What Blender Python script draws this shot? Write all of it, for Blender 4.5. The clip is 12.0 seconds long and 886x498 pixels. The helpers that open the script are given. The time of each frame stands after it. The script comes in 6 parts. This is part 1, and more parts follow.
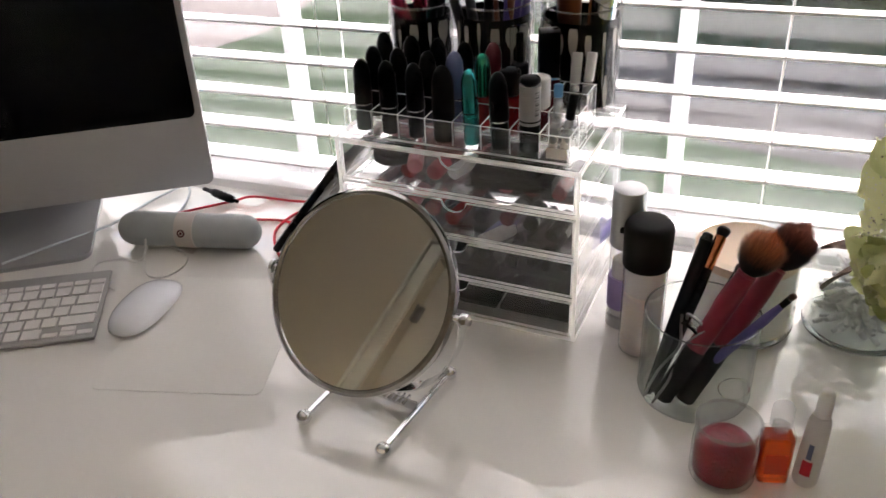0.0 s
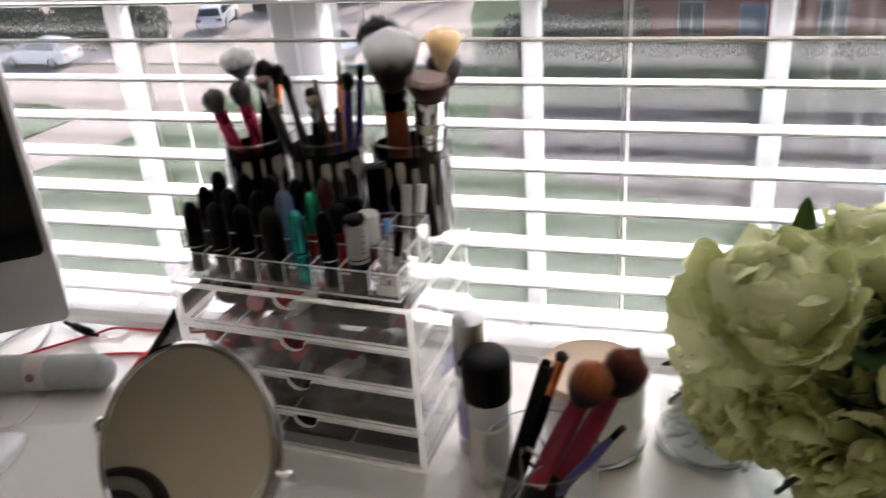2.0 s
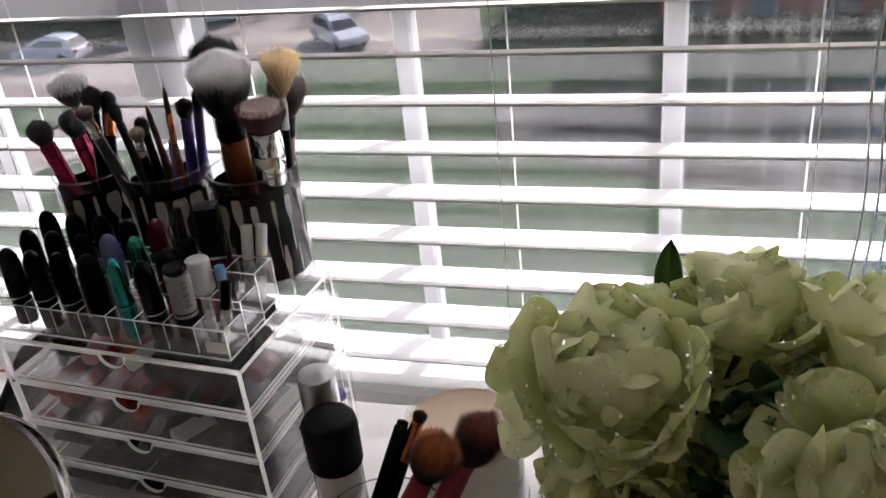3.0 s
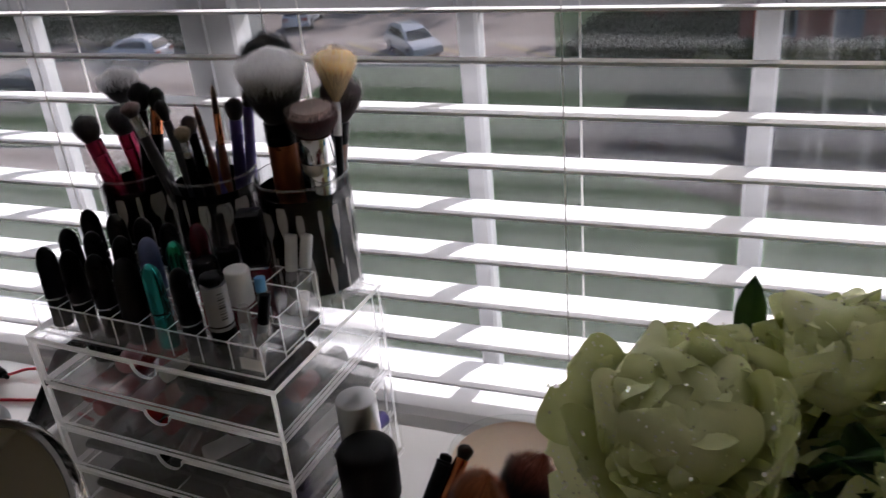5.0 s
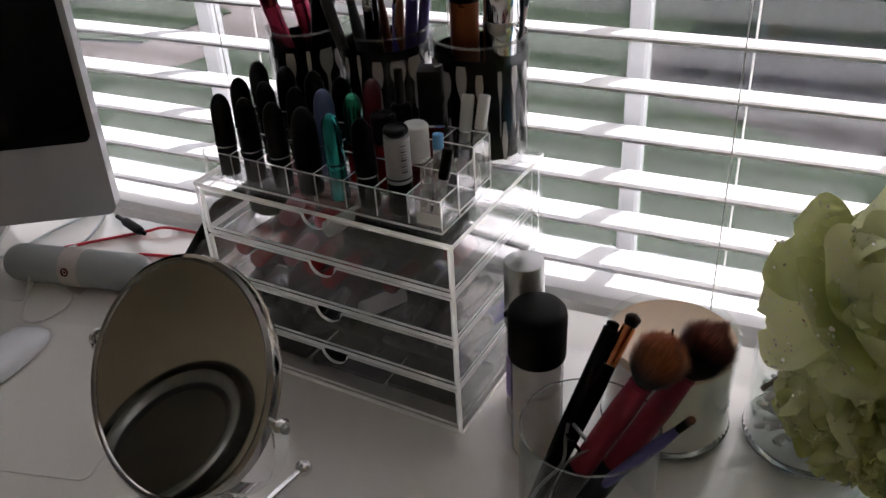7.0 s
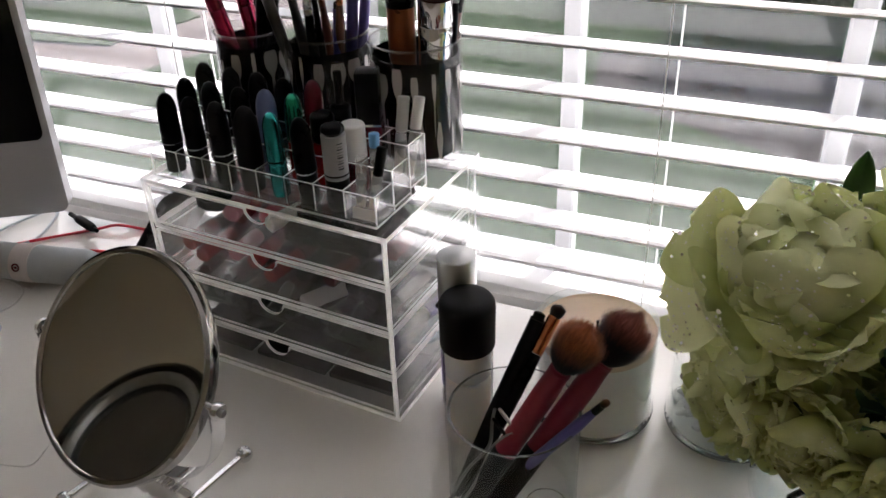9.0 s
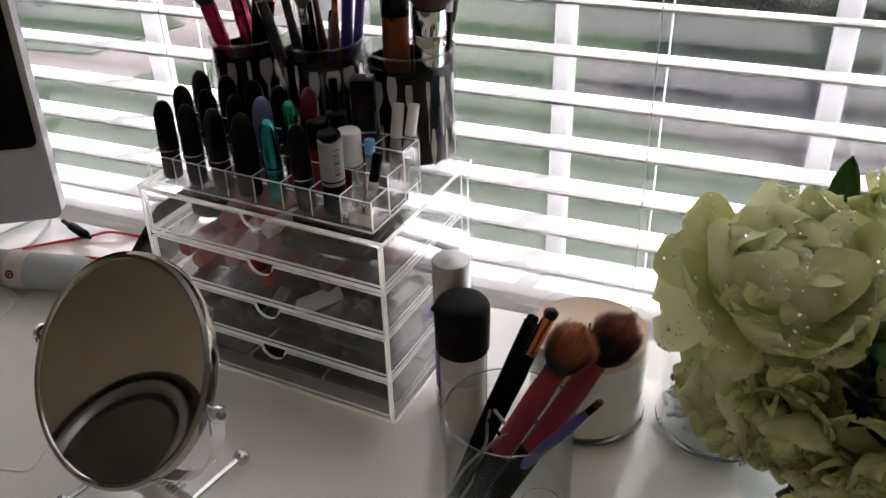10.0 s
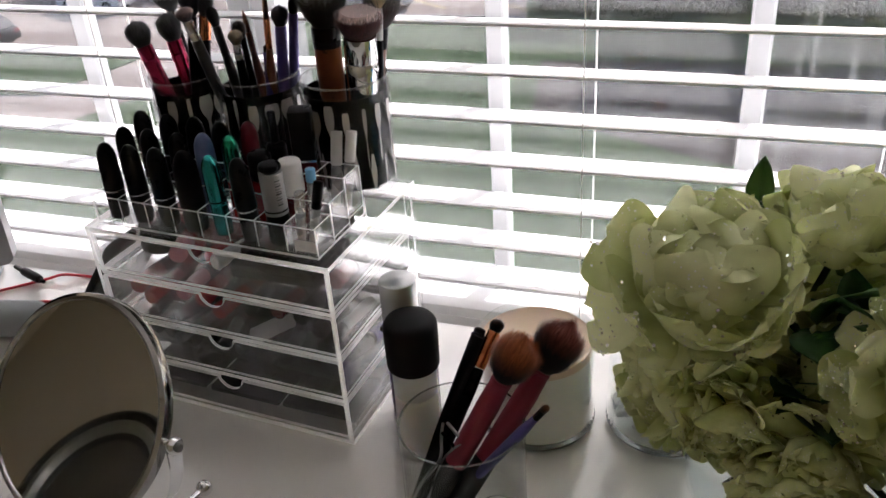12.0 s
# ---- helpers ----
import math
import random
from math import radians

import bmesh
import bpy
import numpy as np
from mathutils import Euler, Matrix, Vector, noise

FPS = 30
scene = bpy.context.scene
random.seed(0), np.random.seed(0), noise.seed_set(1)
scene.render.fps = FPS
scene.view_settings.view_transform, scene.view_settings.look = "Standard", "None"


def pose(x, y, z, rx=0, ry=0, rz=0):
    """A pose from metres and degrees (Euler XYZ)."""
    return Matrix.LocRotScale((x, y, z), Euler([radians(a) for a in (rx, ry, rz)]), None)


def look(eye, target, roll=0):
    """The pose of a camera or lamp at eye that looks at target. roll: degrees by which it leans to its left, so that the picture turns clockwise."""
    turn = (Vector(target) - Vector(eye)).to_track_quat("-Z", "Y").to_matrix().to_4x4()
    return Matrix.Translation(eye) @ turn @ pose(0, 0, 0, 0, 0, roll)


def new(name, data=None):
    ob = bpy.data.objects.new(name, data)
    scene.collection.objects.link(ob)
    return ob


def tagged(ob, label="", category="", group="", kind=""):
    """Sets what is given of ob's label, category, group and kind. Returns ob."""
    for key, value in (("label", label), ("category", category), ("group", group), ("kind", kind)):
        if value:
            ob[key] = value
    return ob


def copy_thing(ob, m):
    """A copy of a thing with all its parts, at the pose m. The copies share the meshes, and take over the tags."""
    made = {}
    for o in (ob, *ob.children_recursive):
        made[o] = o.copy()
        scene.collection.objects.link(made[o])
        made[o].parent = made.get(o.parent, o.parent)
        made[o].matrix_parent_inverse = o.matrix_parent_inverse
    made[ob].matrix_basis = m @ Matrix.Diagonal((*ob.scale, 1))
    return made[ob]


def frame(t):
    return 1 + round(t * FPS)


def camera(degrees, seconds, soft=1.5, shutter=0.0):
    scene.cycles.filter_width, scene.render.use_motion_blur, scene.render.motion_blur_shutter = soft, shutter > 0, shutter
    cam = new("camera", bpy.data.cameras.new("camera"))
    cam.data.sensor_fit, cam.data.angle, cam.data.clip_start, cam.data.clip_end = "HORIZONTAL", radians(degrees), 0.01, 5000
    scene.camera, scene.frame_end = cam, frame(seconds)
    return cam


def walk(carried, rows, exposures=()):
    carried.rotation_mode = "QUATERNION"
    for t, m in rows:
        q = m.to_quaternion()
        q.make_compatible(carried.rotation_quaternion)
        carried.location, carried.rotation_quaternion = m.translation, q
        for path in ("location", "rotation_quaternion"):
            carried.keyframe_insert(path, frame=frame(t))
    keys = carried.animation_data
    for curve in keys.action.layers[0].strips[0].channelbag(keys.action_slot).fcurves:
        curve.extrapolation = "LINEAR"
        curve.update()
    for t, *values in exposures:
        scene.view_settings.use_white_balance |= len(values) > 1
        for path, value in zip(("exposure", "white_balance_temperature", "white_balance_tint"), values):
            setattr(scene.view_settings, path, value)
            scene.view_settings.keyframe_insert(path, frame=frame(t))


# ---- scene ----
cam = camera(53.6, 12.0, shutter=0.5)

PATH = [
    (0, (0.134, -0.76, 1.341), (-0.457, 0.841, 0.298), -2.8),
    (0.5, (0.132, -0.755, 1.334), (-0.489, 0.828, 0.281), -2.3),
    (1, (0.148, -0.746, 1.343), (-0.443, 0.85, 0.293), -2.6),
    (1.5, (0.183, -0.718, 1.359), (-0.342, 0.945, 0.381), -2.8),
    (2, (0.235, -0.68, 1.391), (-0.263, 1.024, 0.47), -4.3),
    (2.5, (0.343, -0.59, 1.384), (-0.149, 1.1, 0.434), -5.5),
    (4.5, (0.369, -0.485, 1.37), (-0.313, 1.157, 0.455), -6.9),
    (5, (0.347, -0.475, 1.357), (-0.323, 1.176, 0.449), -5.4),
    (5.5, (0.316, -0.464, 1.346), (-0.513, 1.07, 0.367), -6.3),
    (6, (0.274, -0.493, 1.322), (-0.512, 1.02, 0.276), -5.0),
    (6.5, (0.249, -0.524, 1.322), (-0.506, 0.993, 0.26), -3.8),
    (8.5, (0.288, -0.548, 1.334), (-0.43, 0.998, 0.289), -3.3),
    (9, (0.296, -0.557, 1.332), (-0.387, 1.001, 0.281), -2.0),
    (9.5, (0.298, -0.567, 1.34), (-0.363, 1.004, 0.294), -0.6),
    (10, (0.293, -0.572, 1.336), (-0.362, 1.008, 0.3), -1.6),
    (10.5, (0.304, -0.566, 1.33), (-0.358, 1.015, 0.298), -4.1),
    (11, (0.307, -0.57, 1.331), (-0.302, 1.029, 0.296), -3.3),
    (11.5, (0.313, -0.578, 1.339), (-0.284, 1.032, 0.314), -3.8),
    (12, (0.32, -0.583, 1.348), (-0.271, 1.043, 0.344), -4.1),
]
EXPOSURES = [(0, 2.75, 6250, 20), (1, 2.72, 6250, 20), (2, 2.62, 6150, 20), (2.5, 2.35, 6100, 20), (4.5, 1.47, 5950, 21), (5.5, 1.28, 5950, 21), (6.5, 1.50, 6000, 20), (8.5, 2.2, 6080, 19), (9.5, 2.28, 6100, 19), (12, 2.28, 6100, 19)]
walk(cam, [(t, look(eye, target, roll)) for t, eye, target, roll in PATH], EXPOSURES)
SKY, SUN = 0.1, 3.0

# ---- world, sun, exposure ----
SUN_EL, SUN_AZ = 34.0, 15.0          # degrees: height, and turn from +y towards +x
world = bpy.data.worlds.new("sky")
world.use_nodes = True
scene.world = world
wn = world.node_tree.nodes
sky = wn.new("ShaderNodeTexSky")
sky.sky_type, sky.sun_disc = "NISHITA", False
sky.sun_elevation, sky.sun_rotation = radians(SUN_EL), radians(SUN_AZ)
sky.dust_density, sky.ozone_density, sky.air_density = 3.0, 1.0, 1.0
wn["Background"].inputs[1].default_value = SKY
world.node_tree.links.new(sky.outputs[0], wn["Background"].inputs[0])
sun = new("sun", bpy.data.lights.new("sun", "SUN"))
sun.data.energy, sun.data.angle, sun.data.color = SUN, radians(1.5), (1.0, 0.95, 0.88)
se, sa = radians(SUN_EL), radians(SUN_AZ)
sun.matrix_world = look((0, 0, 30), (-math.sin(sa) * math.cos(se), -math.cos(sa) * math.cos(se), 30 - math.sin(se)))

scene.cycles.transparent_max_bounces = 48
scene.cycles.max_bounces = 16
scene.cycles.diffuse_bounces = 6

# ---- materials ----
def lin(c):
    return (c, c, c, 1) if isinstance(c, (int, float)) else (*c, 1)


def surf(name, base, rough=0.5, metal=0.0, vary=0.12, scale=30.0, bump=0.0, bump_scale=200.0, coat=0.0, trans=0.0, ior=1.45, stretch=(1, 1, 1), per_object=0.0, sub=0.0, spec=0.5):
    """A Principled surface with variation at two scales."""
    m = bpy.data.materials.new(name)
    m.use_nodes = True
    t = m.node_tree
    n, l = t.nodes, t.links
    b = n["Principled BSDF"]
    co = n.new("ShaderNodeTexCoord")
    mp = n.new("ShaderNodeMapping")
    mp.inputs["Scale"].default_value = stretch
    l.new(co.outputs["Object"], mp.inputs[0])
    big, fine = n.new("ShaderNodeTexNoise"), n.new("ShaderNodeTexNoise")
    big.inputs["Scale"].default_value, fine.inputs["Scale"].default_value = scale, bump_scale
    big.inputs["Detail"].default_value, fine.inputs["Detail"].default_value = 4, 3
    l.new(mp.outputs[0], big.inputs[0]), l.new(mp.outputs[0], fine.inputs[0])
    add = n.new("ShaderNodeMath")
    add.operation = "MULTIPLY_ADD"
    add.inputs[1].default_value = 0.4
    l.new(fine.outputs[0], add.inputs[0]), l.new(big.outputs[0], add.inputs[2])
    last = add.outputs[0]
    if per_object:
        info = n.new("ShaderNodeObjectInfo")
        ob = n.new("ShaderNodeMath")
        ob.operation = "MULTIPLY_ADD"
        ob.inputs[1].default_value = per_object
        l.new(info.outputs["Random"], ob.inputs[0]), l.new(last, ob.inputs[2])
        last = ob.outputs[0]
    mr = n.new("ShaderNodeMapRange")
    mr.inputs[1].default_value, mr.inputs[2].default_value = 0.3, 1.1 + per_object
    mr.inputs[3].default_value, mr.inputs[4].default_value = 1 - vary, 1 + vary
    l.new(last, mr.inputs[0])
    mix = n.new("ShaderNodeMix")
    mix.data_type, mix.blend_type = "RGBA", "MULTIPLY"
    mix.inputs[0].default_value = 1
    mix.inputs[6].default_value = lin(base)
    l.new(mr.outputs[0], mix.inputs[7])
    l.new(mix.outputs[2], b.inputs["Base Color"])
    rr = n.new("ShaderNodeMapRange")
    rr.inputs[3].default_value, rr.inputs[4].default_value = max(0.02, rough * 0.85), min(1, rough * 1.15)
    l.new(big.outputs[0], rr.inputs[0])
    l.new(rr.outputs[0], b.inputs["Roughness"])
    b.inputs["Metallic"].default_value = metal
    b.inputs["Specular IOR Level"].default_value = spec
    b.inputs["Coat Weight"].default_value = coat
    b.inputs["Coat Roughness"].default_value = 0.04
    b.inputs["Transmission Weight"].default_value = trans
    b.inputs["IOR"].default_value = ior
    if sub:
        b.inputs["Subsurface Weight"].default_value = sub
        b.inputs["Subsurface Radius"].default_value = (0.01, 0.008, 0.005)
    if bump:
        bp = n.new("ShaderNodeBump")
        bp.inputs["Strength"].default_value, bp.inputs["Distance"].default_value = bump, 0.002
        l.new(fine.outputs[0], bp.inputs["Height"])
        l.new(bp.outputs[0], b.inputs["Normal"])
    return m


def clear(name, tint=0.97, ior=1.49, gloss=1.0, rough=0.02, haze=0.0, streaks=False):
    """Thin clear plastic or glass: what is behind shows through, with gloss by Fresnel."""
    m = bpy.data.materials.new(name)
    m.use_nodes = True
    t = m.node_tree
    n, l = t.nodes, t.links
    n.remove(n["Principled BSDF"])
    tr, gl, lw, pw, fr, mx = (n.new("ShaderNode" + k) for k in ("BsdfTransparent", "BsdfGlossy", "LayerWeight", "Math", "Math", "MixShader"))
    tr.inputs[0].default_value = lin(tint)
    gl.inputs["Roughness"].default_value = rough
    gl.inputs[0].default_value = lin(gloss)
    f0 = ((ior - 1) / (ior + 1)) ** 2
    pw.operation, fr.operation = "POWER", "MULTIPLY_ADD"
    pw.inputs[1].default_value, fr.inputs[1].default_value, fr.inputs[2].default_value = 5, 1 - f0, f0
    l.new(lw.outputs["Facing"], pw.inputs[0]), l.new(pw.outputs[0], fr.inputs[0])
    l.new(fr.outputs[0], mx.inputs[0]), l.new(tr.outputs[0], mx.inputs[1]), l.new(gl.outputs[0], mx.inputs[2])
    last = mx.outputs[0]
    if haze:
        df, m2 = n.new("ShaderNodeBsdfDiffuse"), n.new("ShaderNodeMixShader")
        df.inputs[0].default_value = (0.85, 0.87, 0.88, 1)
        no = n.new("ShaderNodeTexNoise")
        no.inputs["Scale"].default_value = 25
        mr = n.new("ShaderNodeMapRange")
        mr.inputs[3].default_value, mr.inputs[4].default_value = haze * 0.5, haze * 1.5
        co, mp = n.new("ShaderNodeTexCoord"), n.new("ShaderNodeMapping")
        if streaks:
            mp.inputs["Scale"].default_value = (4, 1, 0.25)
            mr.inputs[1].default_value, mr.inputs[2].default_value, mr.inputs[3].default_value, mr.inputs[4].default_value = 0.52, 0.74, 0.0, haze
        l.new(co.outputs["Object"], mp.inputs[0])
        l.new(mp.outputs[0], no.inputs[0]), l.new(no.outputs[0], mr.inputs[0]), l.new(mr.outputs[0], m2.inputs[0])
        l.new(last, m2.inputs[1]), l.new(df.outputs[0], m2.inputs[2])
        last = m2.outputs[0]
    l.new(last, n["Material Output"].inputs[0])
    return m


white_gloss = surf("white_lacquer", (0.90, 0.882, 0.84), 0.32, vary=0.03, scale=3, bump=0.012, bump_scale=40, coat=1.0)
white_gloss.node_tree.nodes["Principled BSDF"].inputs["Coat Roughness"].default_value = 0.015
white_gloss.node_tree.nodes["Principled BSDF"].inputs["Coat IOR"].default_value = 1.75
wall_paint = surf("beige_wall_paint", (0.56, 0.50, 0.385), 0.7, vary=0.05, scale=2, bump=0.15, bump_scale=150)
ceiling_paint = surf("white_ceiling_paint", (0.80, 0.79, 0.76), 0.8, vary=0.04, scale=2, bump=0.2, bump_scale=120)
trim_paint = surf("white_trim_paint", (0.80, 0.79, 0.77), 0.35, vary=0.04, scale=6, bump=0.03)
# White paint greyed: the shade of its backlit room side is in the colour.
muntin_paint = surf("shaded_window_paint", (0.52, 0.53, 0.54), 0.4, vary=0.05, scale=10, bump=0.05)
wood_floor = surf("brown_wood_floor", (0.30, 0.21, 0.15), 0.35, vary=0.3, scale=4, stretch=(1, 12, 1), bump=0.1)
slat_paint = surf("white_blind_slat", (0.86, 0.86, 0.86), 0.35, vary=0.03, scale=8, stretch=(0.1, 1, 1), bump=0.03, per_object=0.1)
cord_white = surf("white_cord", (0.78, 0.77, 0.74), 0.8, vary=0.15, scale=400, bump=0.4, bump_scale=1500)
acrylic = clear("clear_acrylic", 0.985, 1.49, haze=0.002)
# Drawer fronts: pale haze mixed in to lighten the dark drawers.
acrylic_front = clear("hazed_acrylic", 0.975, 1.49, haze=0.022)
acrylic_dull = clear("handled_acrylic", 0.975, 1.49, haze=0.014)
plastic_clear = clear("clear_plastic", 0.96, 1.40, gloss=0.6, haze=0.003)


def edge_material(name="brightened_acrylic_edge", solid=1.0):
    """Cut acrylic rims: summed shaders brighten them as if light ran inside the sheet. solid: how much hides what is
    behind.
    """
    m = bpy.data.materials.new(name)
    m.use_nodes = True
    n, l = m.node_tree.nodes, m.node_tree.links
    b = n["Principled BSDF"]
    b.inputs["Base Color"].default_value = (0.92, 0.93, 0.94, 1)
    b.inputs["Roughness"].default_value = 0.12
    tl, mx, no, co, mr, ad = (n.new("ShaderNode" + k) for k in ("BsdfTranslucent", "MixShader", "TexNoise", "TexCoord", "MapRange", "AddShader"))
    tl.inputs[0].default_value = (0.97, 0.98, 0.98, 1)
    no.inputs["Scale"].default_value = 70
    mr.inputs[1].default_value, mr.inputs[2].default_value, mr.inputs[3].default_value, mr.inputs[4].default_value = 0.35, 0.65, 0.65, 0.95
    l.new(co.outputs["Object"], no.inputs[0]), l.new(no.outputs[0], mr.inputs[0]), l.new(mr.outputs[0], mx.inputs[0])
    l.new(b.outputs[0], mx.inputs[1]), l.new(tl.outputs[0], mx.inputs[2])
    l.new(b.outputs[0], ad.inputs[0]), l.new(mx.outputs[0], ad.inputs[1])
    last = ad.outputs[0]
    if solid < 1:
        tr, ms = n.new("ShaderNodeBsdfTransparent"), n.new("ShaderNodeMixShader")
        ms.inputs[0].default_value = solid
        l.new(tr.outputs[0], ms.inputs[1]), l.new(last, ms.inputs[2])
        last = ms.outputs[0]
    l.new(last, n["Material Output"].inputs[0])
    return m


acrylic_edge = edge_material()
tray_edge = edge_material("thin_brightened_edge", 0.58)
tumbler_glass = clear("thin_tumbler_glass", (0.965, 0.975, 0.97), 1.30, gloss=0.6)
dull_steel = surf("dull_steel", (0.35, 0.34, 0.33), 0.3, 1.0, vary=0.15)
glass_clear = clear("clear_glass", (0.965, 0.98, 0.975), 1.5)
glass_window = clear("window_glass", (0.962, 0.968, 0.964), 1.30, haze=0.0010)
glass_streaked = clear("rain_streaked_glass", (0.962, 0.968, 0.964), 1.30, haze=0.09, streaks=True)
mirror_chrome = surf("darker_chrome", (0.38, 0.37, 0.36), 0.10, 1.0, vary=0.12, scale=60)
chrome = surf("chrome", (0.78, 0.78, 0.79), 0.07, 1.0, vary=0.05, scale=40)
mirror_glass = surf("mirror", (0.86, 0.86, 0.83), 0.02, 1.0, vary=0.01, scale=5)
computer_alu = surf("grey_satin_aluminium", (0.43, 0.435, 0.445), 0.42, 0.5, vary=0.04, scale=20, bump=0.02, bump_scale=900)
alu_paint = surf("satin_aluminium", (0.60, 0.61, 0.62), 0.45, 0.6, vary=0.03, scale=20, bump=0.02, bump_scale=900)
screen_black = surf("black_glass_screen", (0.002, 0.002, 0.003), 0.08, vary=0.1, scale=5, spec=0.12)
black_plastic = surf("black_plastic", (0.0035, 0.0035, 0.004), 0.28, vary=0.2, scale=60, bump=0.03, spec=0.11)
black_soft = surf("black_soft_plastic", (0.0065, 0.0065, 0.007), 0.5, vary=0.2, scale=60, bump=0.1, bump_scale=900, spec=0.13)
silver_band = surf("silver_band", (0.6, 0.6, 0.6), 0.2, 1.0)
teal_metal = surf("teal_metallic", (0.015, 0.30, 0.30), 0.16, 0.85, vary=0.2, scale=80, coat=0.4)
green_metal = surf("green_metallic", (0.01, 0.28, 0.17), 0.2, 0.85, vary=0.2, scale=80, coat=0.4)
lilac_plastic = surf("slate_blue_plastic", (0.13, 0.16, 0.30), 0.3, vary=0.1)
red_plastic = surf("red_plastic", (0.30, 0.012, 0.012), 0.25, vary=0.1, coat=0.3)
red_cable = surf("red_rubber_cable", (0.62, 0.02, 0.04), 0.45, vary=0.1)
pink_plastic = surf("pink_plastic", (0.50, 0.16, 0.20), 0.35, vary=0.15)
wine_plastic = surf("wine_plastic", (0.10, 0.008, 0.016), 0.25, vary=0.1, coat=0.15)
white_plastic = surf("white_plastic", (0.78, 0.77, 0.76), 0.3, vary=0.04, scale=20, coat=0.2)
mouse_white = surf("white_polished_plastic", (0.86, 0.88, 0.94), 0.12, vary=0.02, coat=0.7)
key_white = surf("white_key", (0.76, 0.74, 0.72), 0.45, vary=0.04, per_object=0.1)
paper_white = surf("white_paper_sheet", (0.84, 0.825, 0.785), 0.22, vary=0.03, scale=6, bump=0.03)
speaker_grey = surf("pale_grey_mesh", (0.44, 0.47, 0.48), 0.75, vary=0.08, scale=40, bump=0.5, bump_scale=1800)
band_white = surf("warm_white_rubber", (0.62, 0.57, 0.55), 0.5, vary=0.05)
label_white = surf("white_label", (0.70, 0.70, 0.69), 0.5, vary=0.05)
label_grey = surf("grey_label", (0.34, 0.34, 0.34), 0.45, vary=0.08)
print_dark = surf("dark_print", (0.03, 0.03, 0.035), 0.5)
silver_cap = surf("brushed_silver_cap", (0.55, 0.55, 0.55), 0.3, 1.0, vary=0.08, scale=15, stretch=(6, 6, 0.3), bump=0.05)
lilac_label = surf("lilac_label", (0.36, 0.28, 0.55), 0.4, vary=0.1)
frosted = surf("frosted_white_plastic", (0.88, 0.87, 0.86), 0.35, vary=0.04, trans=0.25, sub=0.2)
gunmetal = surf("dark_gunmetal", (0.07, 0.07, 0.075), 0.3, 0.8, vary=0.1)
door_paint = surf("greige_door_paint", (0.52, 0.49, 0.41), 0.45, vary=0.05, scale=4)
key_body = surf("grey_aluminium", (0.40, 0.395, 0.385), 0.45, 0.3, vary=0.05)
liquid_blush = surf("blush_white_liquid", (0.84, 0.77, 0.74), 0.3, vary=0.05, sub=0.3)
wax_cream = surf("cream_wax", (0.80, 0.62, 0.46), 0.45, vary=0.06, scale=12, bump=0.05, sub=0.3)
wax_side = surf("pale_wax", (0.93, 0.90, 0.85), 0.5, vary=0.06, scale=12, sub=0.2)
orange_gel = surf("orange_gel", (0.95, 0.12, 0.01), 0.06, vary=0.05, trans=0.75, ior=1.4)
pink_gel = surf("pink_red_scrub", (0.23, 0.005, 0.018), 0.3, vary=0.35, scale=90, bump=0.5, bump_scale=350)
clear_cap = clear("clear_cap", 0.93, 1.49, haze=0.12)
cotton = surf("white_cotton", (0.85, 0.85, 0.85), 0.95, vary=0.06, scale=90, bump=0.6, bump_scale=700)
pink_metal = surf("pink_metallic_handle", (0.36, 0.016, 0.075), 0.22, 0.8, vary=0.12, scale=50, coat=0.4)
rose_rubber = surf("raspberry_soft_handle", (0.23, 0.016, 0.038), 0.45, vary=0.12, scale=40, bump=0.1)
copper = surf("copper_ferrule", (0.70, 0.24, 0.10), 0.22, 1.0, vary=0.1)
violet_metal = surf("violet_handle", (0.10, 0.08, 0.30), 0.35, 0.3, vary=0.1, coat=0.3)
brown_metal = surf("bronze_brown_handle", (0.26, 0.085, 0.03), 0.28, 0.7, vary=0.15, scale=30)
brown_wood = surf("brown_lacquered_handle", (0.16, 0.05, 0.025), 0.3, vary=0.25, scale=30, stretch=(4, 4, 0.5), coat=0.3)
green_leaf = surf("dark_green_leaf", (0.035, 0.10, 0.02), 0.5, vary=0.3, scale=40, bump=0.3, bump_scale=200)
brown_leaf = surf("dry_brown_leaf", (0.12, 0.065, 0.035), 0.7, vary=0.3, scale=40, bump=0.3)
stem_green = surf("dark_stem", (0.05, 0.07, 0.04), 0.55, vary=0.3)
blue_plastic = surf("sky_blue_card", (0.04, 0.30, 0.55), 0.4, vary=0.08)


